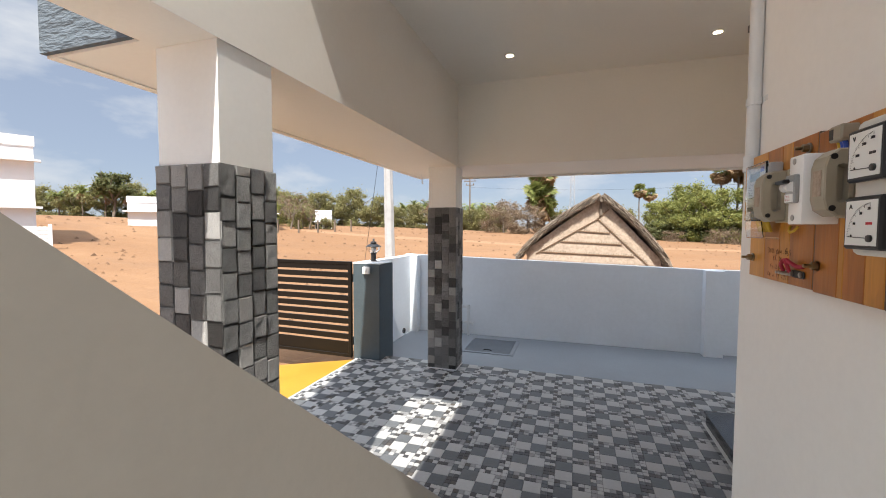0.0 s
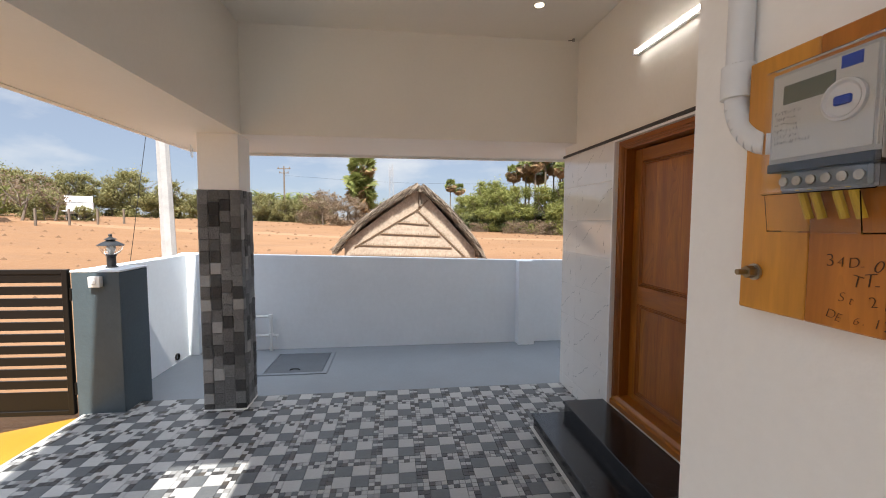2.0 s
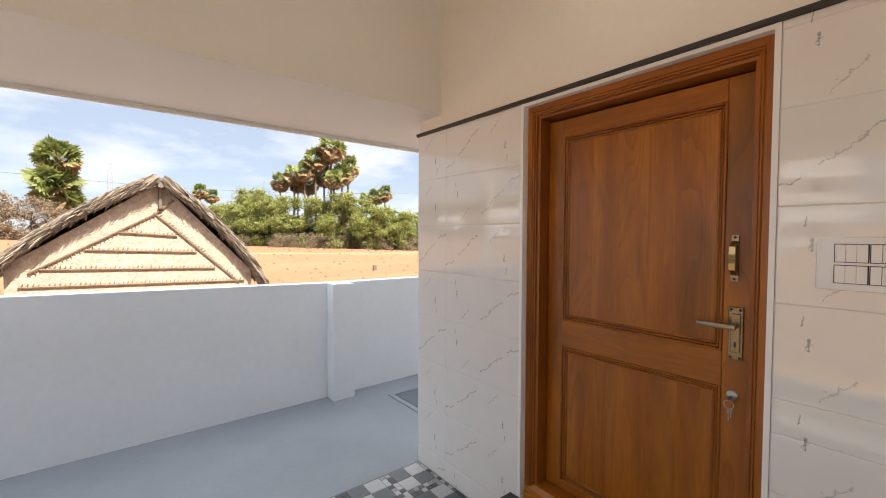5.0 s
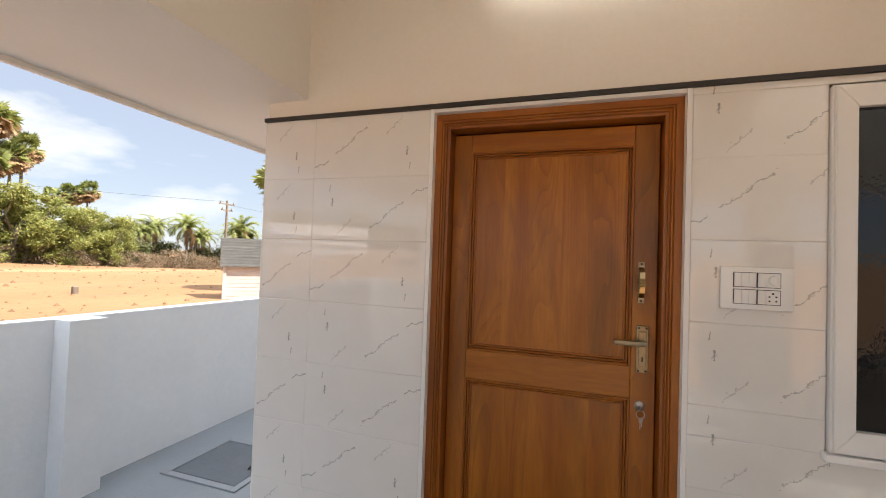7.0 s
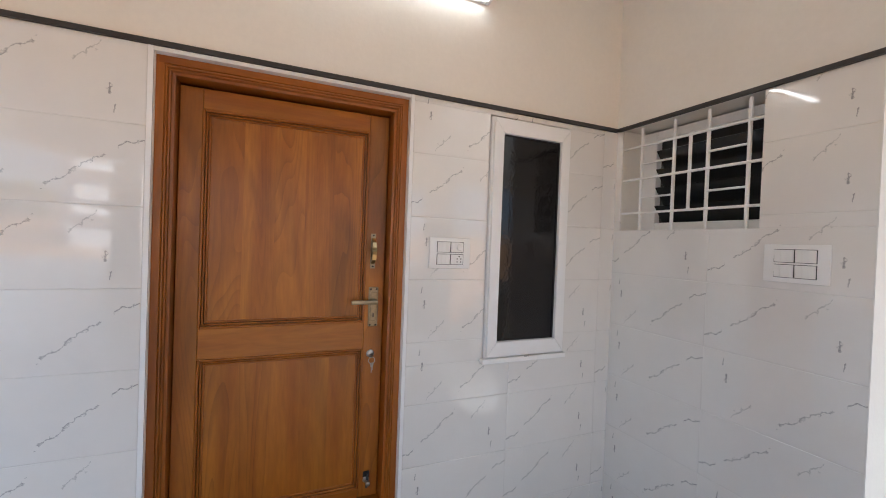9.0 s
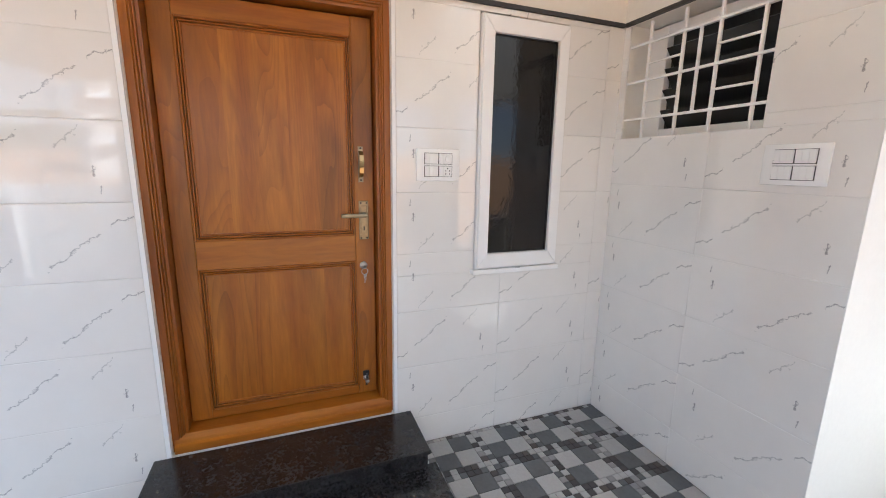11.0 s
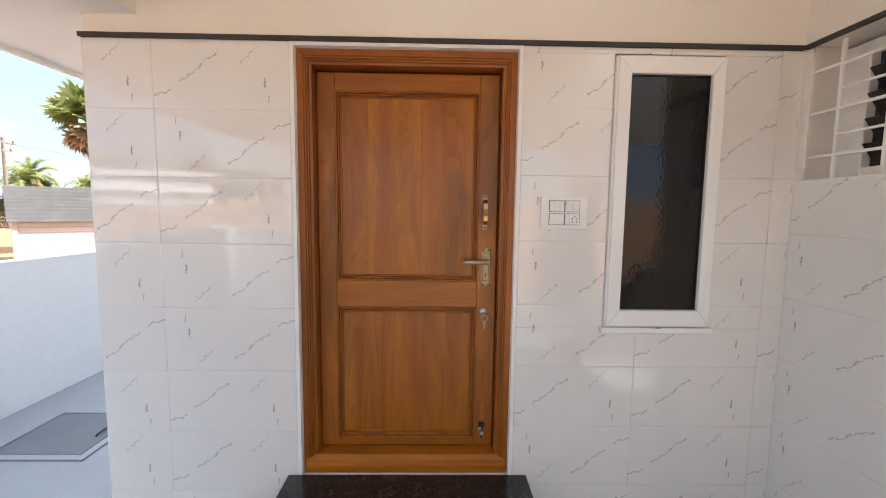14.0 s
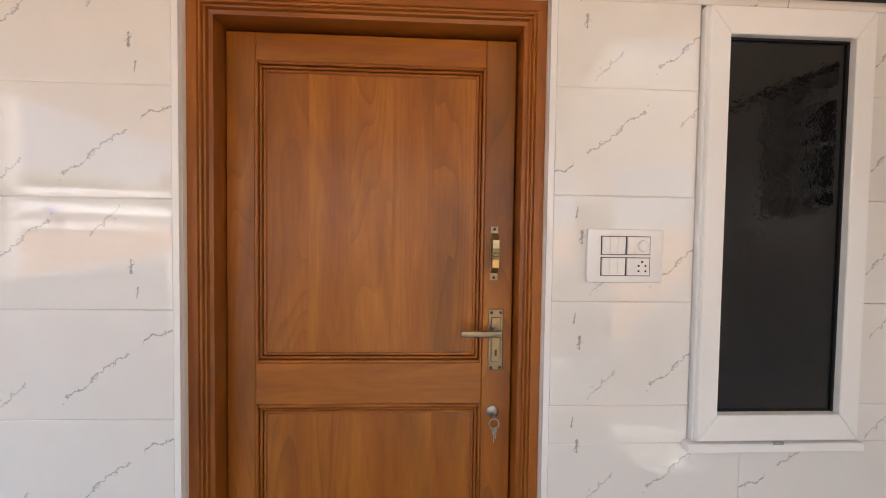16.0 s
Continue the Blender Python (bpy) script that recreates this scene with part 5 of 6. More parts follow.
part("rating_print", strokes(B(), (5, 5), 0.052, 0.016, 0.0045, PX - 0.0168, 3), MAT_RED_INK, mcb)
warn = part("warning_label", box(B(), PX - 0.0006, PX - 0.0001, 0.046, 0.082, -0.044, -0.022), MAT_DIAL, panel, "white label printed in red")
lettering("words", "DO NOT PRESS MORE\nTHAN 5 SECONDS", 0.0040, on_face(PX - 0.0008, 0.064, -0.0275), MAT_RED_INK, warn)
part("print", strokes(B(), (10, 10), 0.079, -0.0355, 0.0036, PX - 0.0008, 11), MAT_RED_INK, warn)
tested = part("test_label", box(B(), PX - 0.0006, PX - 0.0001, -0.034, 0.026, -0.058, -0.010), MAT_GREEN_LABEL, panel, "green tested label")
lettering("words", "TESTED", 0.010, on_face(PX - 0.0008, -0.006, -0.038), MAT_RED_INK, tested)
part("heading_bar", box(B(), PX - 0.0012, PX - 0.0007, -0.028, 0.021, -0.022, -0.013), MAT_YELLOW, tested, "orange heading strip")
part("print", strokes(B(), (9,), 0.018, -0.028, 0.005, PX - 0.0008, 12), MAT_INK, tested)
for y, z in ((0.020, 0.040), (-0.060, 0.085)):
    part("cover_screw", lathe(B(), [(0.006, 0), (0.005, 0.002), (0.001, 0.002)], (PX, y, z), "X", 10), MAT_STEEL, panel)

panel.scale = (1.0, 0.93, 0.91)

# ---- thatched hut beyond the boundary wall ----
HUT_Y, RIDGE, EAVE_L, EAVE_R = 6.35, (-1.12, 2.38), (-2.86, 1.06), (0.25, 0.84)
hut = thing("thatched_hut", (-1.1, HUT_Y, -0.28), "small hut with palm thatch roof and woven mat gable", "hut")
OX, OZ = 1.1, 0.28
bm = prism(B(), [(-2.72 + OX, 0.0), (0.10 + OX, 0.0), (0.10 + OX, 1.00 + OZ), (RIDGE[0] + OX, RIDGE[1] + OZ - 0.045), (-2.72 + OX, 1.17 + OZ)], "y", 0.0, 2.9)
part("wall", bm, MAT_MAT, hut, "woven palm-leaf mat wall")


def rope(bm, a, b, y, r=0.021, seed=1):
    """A plaited rope: a core with short cross strands."""
    rng = random.Random(seed)
    a, b = Vector((a[0], y, a[1])), Vector((b[0], y, b[1]))
    n_ = max(2, int((b - a).length / 0.05))
    across = Vector((-(b - a).z, 0, (b - a).x)).normalized()
    rod(bm, a, b, r * 0.7, seg=5)
    for k in range(n_):
        p = a + (b - a) * ((k + 0.5) / n_)
        q = p + across * rng.uniform(0.03, 0.055) + (b - a).normalized() * 0.02
        rod(bm, p - across * 0.01, q, r * 0.55, r * 0.2, seg=4)
    return bm


for k, (a, b) in enumerate((((-1.18, 1.87), (-2.51, 1.07)), ((-1.17, 1.88), (-0.95, 2.08)), ((-1.20, 1.89), (-0.08, 0.80)), ((-1.60, 1.60), (-0.92, 1.55)), ((-1.96, 1.36), (-0.67, 1.305)), ((-2.40, 1.115), (-0.42, 1.05)), ((-2.60, 0.90), (0.00, 0.83)))):
    part("plaited_rope", rope(B(), (a[0] + OX, a[1] + OZ), (b[0] + OX, b[1] + OZ), -0.012, seed=k), MAT_MAT_EDGE, hut)
for s, eave in ((-1, EAVE_L), (1, EAVE_R)):
    r, e = Vector((RIDGE[0] + OX, 0, RIDGE[1] + OZ)), Vector((eave[0] + OX, 0, eave[1] + OZ))
    nrm = Vector((-(e - r).z, 0, (e - r).x)).normalized()
    if nrm.z < 0:
        nrm = -nrm
    rows = 14
    for k in range(rows):
        bm = B()
        # overlapping courses of thatch, uneven at the edge
        t0, t1 = k / rows, min(1.04, (k + 1.35) / rows)
        a, b = r + (e - r) * t0 + nrm * 0.11 * math.sin(math.pi * min(1.0, t0)), r + (e - r) * t1 + nrm * 0.11 * math.sin(math.pi * min(1.0, t1))
        ys = [-0.07 + 3.15 * j / 22 for j in range(23)]
        top, low = [], []
        for j, y in enumerate(ys):
            wob = 0.035 * math.sin(7.3 * j + k * 2.1) + (random.Random(k * 31 + j).uniform(-0.05, 0.05) if j else random.Random(k).uniform(-0.09, 0.03))
            top.append(bm.verts.new((a + nrm * 0.030 + Vector((0, y + (wob if j == 0 else 0), 0)))))
            low.append(bm.verts.new((b + nrm * (0.055 + wob * 0.4) + (e - r).normalized() * wob + Vector((0, y + (wob if j == 0 else 0), 0)))))
        under_t = [bm.verts.new(v.co - nrm * 0.05) for v in top]
        under_l = [bm.verts.new(v.co - nrm * 0.07) for v in low]
        for j in range(22):
            bm.faces.new((top[j], top[j + 1], low[j + 1], low[j]))
            bm.faces.new((under_t[j + 1], under_t[j], under_l[j], under_l[j + 1]))
            bm.faces.new((low[j], low[j + 1], under_l[j + 1], under_l[j]))
        bm.faces.new((top[0], low[0], under_l[0], under_t[0]))
        part("thatch_course", bm, MAT_THATCH, hut)
    # thick ragged verge: bundles of split palm leaf laid down the slope
    rng, verts, faces = random.Random(80 + s), [], []
    along = (e - r).normalized()
    for k in range(2600):
        t = rng.random()
        out = 0.11 * math.sin(math.pi * t) - 0.05 * max(0.0, t - 0.85) / 0.15
        around = rng.uniform(0, 2 * math.pi)
        c = r + (e - r) * t + nrm * (out + 0.02 + 0.062 * math.sin(around)) + Vector((0, -0.10 + 0.075 * math.cos(around), 0))
        d = (along * rng.uniform(0.7, 1.0) + Vector((0, rng.uniform(-0.55, 0.12), rng.uniform(-0.25, 0.05)))).normalized() * rng.uniform(0.06, 0.16)
        w = d.cross(Vector((rng.uniform(-1, 1), rng.uniform(-1, 1), rng.uniform(-1, 1)))).normalized() * rng.uniform(0.005, 0.015)
        i = len(verts)
        verts += [c - w, c + w, c + d + w * 0.3, c + d - w * 0.3]
        faces.append((i, i + 1, i + 2, i + 3))
    me = bpy.data.meshes.new("verge_straw")
    me.from_pydata(verts, [], faces)
    me.materials.append(MAT_VERGE)
    verge = new("verge_straw", me)
    verge.parent = hut
    tagged(verge, kind="stuff")
    # loose straws along the verge and eaves
    rng, verts, faces = random.Random(40 + s), [], []
    for k in range(3200):
        t = rng.random()
        y = rng.choice((rng.uniform(-0.13, 0.05), rng.uniform(-0.12, 0.0), rng.uniform(-0.1, 3.0)))
        if rng.random() < 0.15:
            t = rng.uniform(0.95, 1.04)
        c = r + (e - r) * t + nrm * (0.11 * math.sin(math.pi * min(1.0, t)) + rng.uniform(-0.035, 0.07)) + Vector((0, y, 0))
        d = ((e - r).normalized() * rng.uniform(0.5, 1.2) + Vector((rng.uniform(-0.5, 0.5), rng.uniform(-0.7, 0.4), rng.uniform(-0.6, 0.15)))).normalized() * rng.uniform(0.035, 0.10)
        w = d.cross(Vector((rng.random(), rng.random(), rng.random()))).normalized() * rng.uniform(0.006, 0.016)
        i = len(verts)
        verts += [c - w, c + w, c + d + w * 0.4 - nrm * 0.02, c + d - w * 0.4 - nrm * 0.02]
        faces.append((i, i + 1, i + 2, i + 3))
    me = bpy.data.meshes.new("loose_straw")
    me.from_pydata(verts, [], faces)
    me.materials.append(MAT_STRAW if s < 0 else MAT_THATCH)
    straw = new("loose_straw", me)
    straw.parent = hut
    tagged(straw, kind="stuff")
part("ridge_pole", rod(B(), (RIDGE[0] + OX, -0.16, RIDGE[1] + OZ - 0.10), (RIDGE[0] + OX, 3.0, RIDGE[1] + OZ - 0.10), 0.04, seg=8), MAT_BARK, hut)
part("king_post", rod(B(), (RIDGE[0] + OX, -0.03, 1.95 + OZ), (RIDGE[0] + OX, -0.03, RIDGE[1] + OZ - 0.05), 0.028, seg=8), MAT_BARK, hut)


# ---- poles ----
pole = thing("concrete_pole", (-6.76, 7.5, -0.28), "tall whitewashed concrete pole, slightly leaning", "pole")
bm = B()
for z0, z1, r0, r1 in ((0.0, 2.2, 0.165, 0.145), (2.2, 6.5, 0.145, 0.105)):
    rod(bm, (0.035 * z0 * -0.6, 0, z0), (0.035 * z1 * -0.6, 0, z1), r0, r1, seg=8)
part("shaft", bm, MAT_CONCRETE, pole)
stay = thing("stay_wire", (-7.35, 6.9, -0.28), "thin dark stay wire of the pole", "wire")
part("wire", rod(B(), (-0.25, 0.3, 0), (0.55, 0.55, 6.0), 0.006, seg=6), MAT_BLACK, stay)


def utility_pole(x, y, h):
    p = thing("utility_pole", (x, y, ground_z(x, y) - 0.1), "distant grey utility pole with cross arms", "utility pole", "utility poles")
    part("shaft", rod(B(), (0, 0, 0), (0, 0, h), 0.15, 0.09, seg=8), MAT_BARK, p)
    for z, w in ((h - 0.35, 0.9), (h - 0.95, 0.65)):
        arm = part("cross_arm", box(B(), -w, w, -0.05, 0.05, z - 0.05, z + 0.05), MAT_BARK, p)
        for k in (-0.85, 0.0, 0.85):
            part("insulator", lathe(B(), [(0.05, 0), (0.07, 0.06), (0.05, 0.14), (0.03, 0.22)], (k * w, 0, z + 0.06), "Z", 8), MAT_BARK, arm)


utility_pole(-17.0, 57.3, 7.9)
utility_pole(29.6, 32.1, 6.9)
tower = thing("mast", (-2.6, 117.0, ground_z(-2, 117)), "distant steel lattice mast with antennas", "mast")
bm = B()
for sx, sy in ((-1, -1), (1, -1), (1, 1), (-1, 1)):
    rod(bm, (sx * 0.9, sy * 0.9, 0), (sx * 0.35, sy * 0.35, 17.0), 0.09, 0.06, seg=5)
for k in range(12):
    z, w = 1.4 * k, 0.9 - 0.55 * (1.4 * k / 17)
    rod(bm, (-w, -w, z), (w * 0.95, -w * 0.95, z + 1.4), 0.05, seg=4)
    rod(bm, (w, -w, z), (-w * 0.95, -w * 0.95, z + 1.4), 0.05, seg=4)
part("lattice", bm, MAT_OLD_STEEL, tower)
for k in range(5):
    part("antenna", box(B(), -0.75 + 0.3 * k, -0.6 + 0.3 * k, -0.5, -0.4, 13.5 + (k % 2), 16.0 + (k % 2)), MAT_OLD_STEEL, tower)


# ---- buildings in the distance ----
def small_house(name, x, y, w, d, h, turn, label, storeys=1):
    hs = thing(name, (x, y, ground_z(x, y) - 0.15), label, "house", turn=turn)
    part("wall", box(B(), -w / 2, w / 2, -d / 2, d / 2, 0, h), MAT_HOUSE, hs)
    for k in range(storeys):
        z = h * (k + 1) / storeys
        part("sunshade", box(B(), -w / 2 - 0.25, w / 2 + 0.25, -d / 2 - 0.35, -d / 2 - 0.003, z - 0.75, z - 0.65), MAT_HOUSE, hs)
        for wx in (-0.28, 0.28):
            win = part("window", box(B(), wx * w - 0.4, wx * w + 0.4, -d / 2 - 0.03, -d / 2 - 0.002, z - 1.75, z - 0.85), MAT_UPVC, hs)
            part("pane", box(B(), wx * w - 0.33, wx * w + 0.33, -d / 2 - 0.04, -d / 2 - 0.031, z - 1.68, z - 0.92), MAT_BLACK, win)
    part("parapet", box(box(B(), -w / 2 - 0.05, w / 2 + 0.05, -d / 2 - 0.05, -d / 2 + 0.1, h, h + 0.5), -w / 2 - 0.05, -w / 2 + 0.1, -d / 2 + 0.1, d / 2, h, h + 0.5), MAT_HOUSE, hs)
    return hs


small_house("white_house", -33.0, 25.2, 11.0, 4.0, 2.0, radians(42), "distant single-storey white house behind a fence")
tank = thing("water_tank", (-27.7, 24.9, ground_z(-27.7, 24.9)), "blue water tank on a thin steel stand", "water tank")
part("tank", lathe(B(), [(0.30, 1.35), (0.34, 1.42), (0.34, 1.85), (0.24, 1.97), (0.08, 2.0)], seg=16), MAT_BLUE, tank, "blue plastic drum", smooth=True)
part("platform", box(B(), -0.38, 0.38, -0.38, 0.38, 1.29, 1.345), MAT_STEEL, tank)
for x in (-0.33, 0.33):
    for y in (-0.33, 0.33):
        part("leg", rod(B(), (x * 1.15, y * 1.15, -0.1), (x, y, 1.29), 0.025, seg=6), MAT_STEEL, tank)
small_house("white_shed", -27.2, 34.3, 1.6, 1.6, 1.5, radians(30), "small distant white block-walled shed")
villa = small_house("white_villa", -31.7, 7.6, 8.0, 6.0, 4.6, radians(63), "white two-storey house across the sand", 2)
fence = thing("boundary_fence", (-26.2, 8.0, ground_z(-26.2, 8.0) - 0.05), "low white ribbed precast boundary wall", "boundary wall", turn=radians(63))
for k in range(6):
    part("panel", box(B(), -3.2, 1.6, -0.03, 0.03, 0.19 * k, 0.19 * k + 0.18, 0.01), MAT_HOUSE, fence)
for x in (-3.2, -1.6, 0.0, 1.6):
    part("post", box(B(), x - 0.07, x + 0.07, -0.07, 0.07, 0, 1.25, 0.01), MAT_HOUSE, fence)
MAT_SHED = material("dusty_pink_white_precast", (0.50, 0.44, 0.41), 0.8, stain=0.12, stain_scale=2)
shed = thing("corrugated_shed", (11.3, 11.3, ground_z(11.3, 11.3) - 0.05), "white precast shed with a grey corrugated roof", "shed", turn=radians(-43))
for k in range(8):
    part("wall_panel", box(B(), -1.35, 3.2, -0.04, 0.04, 0.16 * k, 0.16 * k + 0.152, 0.01), MAT_SHED, shed)
for x in (-1.35, 0.75, 2.2, 3.2):
    part("wall_post", box(B(), x - 0.06, x + 0.06, -0.09, 0.05, 0, 1.30, 0.01), MAT_SHED, shed)
for x in (-1.0, 2.6):
    part("gable_post", rod(B(), (x, 0.85, 0), (x, 0.85, 2.18), 0.06), MAT_BARK, shed)
bm, sheet = B(), []
for row in range(61):
    t = row / 60
    sheet.append([bm.verts.new((x, -0.20 + 1.15 * t, 1.28 + 1.08 * t + 0.035 * math.sin(t * 9.5 * 2 * math.pi))) for x in (-1.5, 3.4)])
for a, b in zip(sheet, sheet[1:]):
    bm.faces.new((a[0], a[1], b[1], b[0]))
bmesh.ops.solidify(bm, geom=bm.faces[:], thickness=0.01)
part("roof", bm, MAT_ROOFING, shed, "grey corrugated sheet roof", smooth=True)
marker = thing("marker_stone", (8.4, 17.1, ground_z(8.4, 17.1) - 0.05), "small dark plot marker stone in the sand", "stone")
part("stone", box(B(), -0.09, 0.09, -0.08, 0.08, 0, 0.34, 0.03), MAT_BARK, marker)
for k, (x, y) in enumerate(((-40.0, 26.0), (-39.0, 27.4), (-38.0, 28.9), (-37.0, 30.4), (-36.2, 31.8), (-29.6, 21.6), (-28.3, 22.9), (-27.0, 24.2), (-25.9, 25.6), (-25.0, 27.2), (-24.2, 28.9), (-23.5, 30.6), (-22.8, 32.4))):
    fp = thing("fence_post", (x, y, ground_z(x, y) - 0.1), "weathered brown fence post in the field", "fence post", "fence posts")
    part("post", box(B(), -0.06, 0.06, -0.06, 0.06, 0, 1.25, 0.015), MAT_BARK, fp)


# ---- trees ----
def leaf_mesh(name, blobs, count, size, seed, mat, flat=0.5):
    """Many small leaves scattered through uneven blobs (x, y, z, radius, squash)."""
    rng = np.random.default_rng(seed)
    w = np.array([b[3] ** 2 for b in blobs])
    pick = rng.choice(len(blobs), count, p=w / w.sum())
    c = np.array([b[:3] for b in blobs])[pick]
    rad, sq = np.array([b[3] for b in blobs])[pick], np.array([b[4] for b in blobs])[pick]
    d = rng.normal(size=(count, 3))
    d /= np.linalg.norm(d, axis=1)[:, None]
    r = rad * (0.25 + 0.55 * np.abs(rng.normal(size=count)))
    p = c + d * r[:, None] * np.stack([np.ones(count), np.ones(count), sq], 1)
    a = rng.normal(size=(count, 3))
    a /= np.linalg.norm(a, axis=1)[:, None]
    b_ = np.cross(a, d + rng.normal(size=(count, 3)) * flat)
    b_ /= np.linalg.norm(b_, axis=1)[:, None]
    s = size * rng.uniform(0.55, 1.3, count)[:, None]
    v = np.stack([p - a * s, p - b_ * s * 0.45, p + a * s, p + b_ * s * 0.45], 1).reshape(-1, 3)
    f = np.arange(count * 4).reshape(-1, 4)
    me = bpy.data.meshes.new(name)
    me.from_pydata(v.tolist(), [], f.tolist())
    me.materials.append(mat)
    return me


def limbs(seed, h, spread, r):
    rng = random.Random(seed)
    bm = B()
    rod(bm, (0, 0, 0), (rng.uniform(-0.1, 0.1) * h, 0, h * 0.45), r, r * 0.6, seg=7)
    for k in range(6):
        a, z = k * 1.05 + rng.random(), h * rng.uniform(0.28, 0.45)
        m_ = (math.cos(a) * spread * 0.45, math.sin(a) * spread * 0.45, z + h * 0.2)
        rod(bm, (0, 0, z), m_, r * 0.5, r * 0.3, seg=5)
        rod(bm, m_, (math.cos(a + 0.3) * spread * 0.8, math.sin(a + 0.3) * spread * 0.8, z + h * rng.uniform(0.3, 0.5)), r * 0.3, r * 0.08, seg=5)
    return bm


def tree_kind(name, label, category, h, spread, seed, mat, count, size, group, low=0.25, sparse=False):
    rng = random.Random(seed)
    ob = thing(name, (0, 0, 0), label, category, group)
    part("trunk", limbs(seed, h, spread, 0.05 * h * 0.5), MAT_BARK, ob)
    blobs = []
    for k in range(46):
        a, q = rng.uniform(0, 6.28), math.sqrt(rng.random())
        z = h * rng.uniform(low, 0.86)
        fall = 1.0 - 0.55 * max(0.0, (z / h - 0.5) / 0.5)
        blobs.append((math.cos(a) * q * spread * 0.8 * fall, math.sin(a) * q * spread * 0.8 * fall, z, spread * rng.uniform(0.09, 0.32) * (0.6 if sparse else 1), rng.uniform(0.6, 0.9)))
    crown = new("crown", leaf_mesh("crown", blobs, count, size, seed, mat))
    crown.parent = ob
    return ob


def spread_out(proto, spots, seed):
    """Places the tree and its copies at (x, y, scale)."""
    rng = random.Random(seed)
    for k, (x, y, s) in enumerate(spots):
        m_ = Matrix.LocRotScale((x, y, ground_z(x, y) - 0.1), Matrix.Rotation(rng.uniform(0, 6.28), 3, "Z"), None)
        if k == 0:
            proto.matrix_basis = m_
            proto.scale = (s, s, s * rng.uniform(0.9, 1.05))
        else:
            c = copy_thing(proto, m_)
            c.scale = (s, s, s * rng.uniform(0.9, 1.08))


t_green = tree_kind("broadleaf_tree", "leafy green tree at the edge of the sand field", "tree", 6.5, 3.0, 3, MAT_LEAF_BRIGHT, 15000, 0.115, "green field trees", 0.05)
spread_out(t_green, ((10.3, 47.8, 1.05), (18.9, 39.8, 0.86), (12.8, 50.0, 0.95), (7.6, 52.0, 0.8), (22.5, 40.5, 0.8), (26.0, 42.0, 0.72), (15.2, 41.0, 0.95), (17.4, 39.6, 1.0), (20.6, 38.8, 0.88), (23.4, 38.6, 0.75), (12.2, 43.8, 0.98), (9.0, 46.0, 0.85), (-34.2, 30.6, 0.74), (-33.0, 32.4, 0.66)), 5)
t_dark = tree_kind("broadleaf_tree", "dark green tree in the distant tree line", "tree", 5.2, 3.0, 9, MAT_LEAF, 9000, 0.13, "tree line", 0.0)
line = [(-52.8, 52.0, 1.15), (-57.0, 47.0, 1.15), (-49.0, 55.0, 1.0), (-37.5, 43.5, 0.82), (-34.7, 45.9, 0.9), (-31.3, 48.2, 1.05), (-28.6, 50.0, 0.95), (-44.0, 48.5, 1.0), (-41.0, 45.5, 0.85), (-33.0, 47.2, 0.95), (-36.2, 45.0, 0.9), (-47.0, 46.5, 1.0), (-50.0, 44.0, 1.0)]
line += [(-34.0 + 1.75 * k, 56.5 + (k * 37 % 5) * 0.8, 0.66 + 0.05 * (k % 3)) for k in range(13)]
line += [(-77.0 + 2.6 * k, 29.0 + 1.3 * k + (k * 29 % 4), 0.80 + 0.09 * (k * 3 % 4)) for k in range(11)]
spread_out(t_dark, line, 6)
t_lone = tree_kind("broadleaf_tree", "rounded dark tree standing over the tree line", "tree", 7.0, 2.6, 15, MAT_LEAF_DARK, 2400, 0.26, "", 0.4)
spread_out(t_lone, ((-60.2, 35.0, 1.05),), 7)
t_low = tree_kind("bush", "low green bush along the field edge", "bush", 3.2, 2.4, 21, MAT_LEAF, 4500, 0.11, "field bushes", 0.08)
spread_out(t_low, [(-27.8, 31.6, 0.62), (-29.6, 33.6, 0.75), (-30.8, 35.5, 0.8), (-26.0, 33.0, 0.45), (-19.5, 59.5, 1.2), (-16.0, 61.0, 1.3), (-13.2, 57.0, 1.2), (-11.5, 55.0, 1.0), (-3.0, 53.5, 1.2), (4.0, 55.0, 1.2), (1.0, 57.0, 1.2), (15.0, 46.5, 1.1)], 8)
t_under = tree_kind("bush", "dark green bush under the field trees", "bush", 2.6, 2.2, 23, MAT_LEAF_DARK, 4500, 0.11, "undergrowth", 0.05)
spread_out(t_under, [(7.0 + 1.5 * k, 46.5 - 0.45 * k + (k * 13 % 4) * 0.6, 0.95 + 0.15 * (k * 5 % 3)) for k in range(14)] + [(28.5 + 1.7 * k, 45.0 - 1.45 * k + (k * 11 % 3), 0.95 + 0.15 * (k % 3)) for k in range(16)], 28)
t_dry = tree_kind("dry_bush", "large dry brown thorn bush", "bush", 4.6, 3.2, 27, MAT_LEAF_DRY, 8000, 0.10, "dry bushes", 0.05)
spread_out(t_dry, ((-10.0, 46.8, 1.02), (-7.3, 47.8, 0.85)), 9)
t_bare = tree_kind("bare_tree", "nearly leafless pale tree", "tree", 5.5, 2.2, 31, MAT_LEAF_DRY, 420, 0.13, "bare trees", 0.35, True)
spread_out(t_bare, ((-21.5, 52.0, 0.95), (-38.8, 41.0, 1.0), (-36.5, 42.5, 0.85), (-28.0, 29.9, 0.74), (-26.9, 31.3, 0.6)), 10)
t_scrub = tree_kind("scrub", "grey-brown dry scrub beside the track", "bush", 1.7, 2.2, 37, MAT_LEAF_DRY, 2600, 0.085, "dry scrub", 0.04)
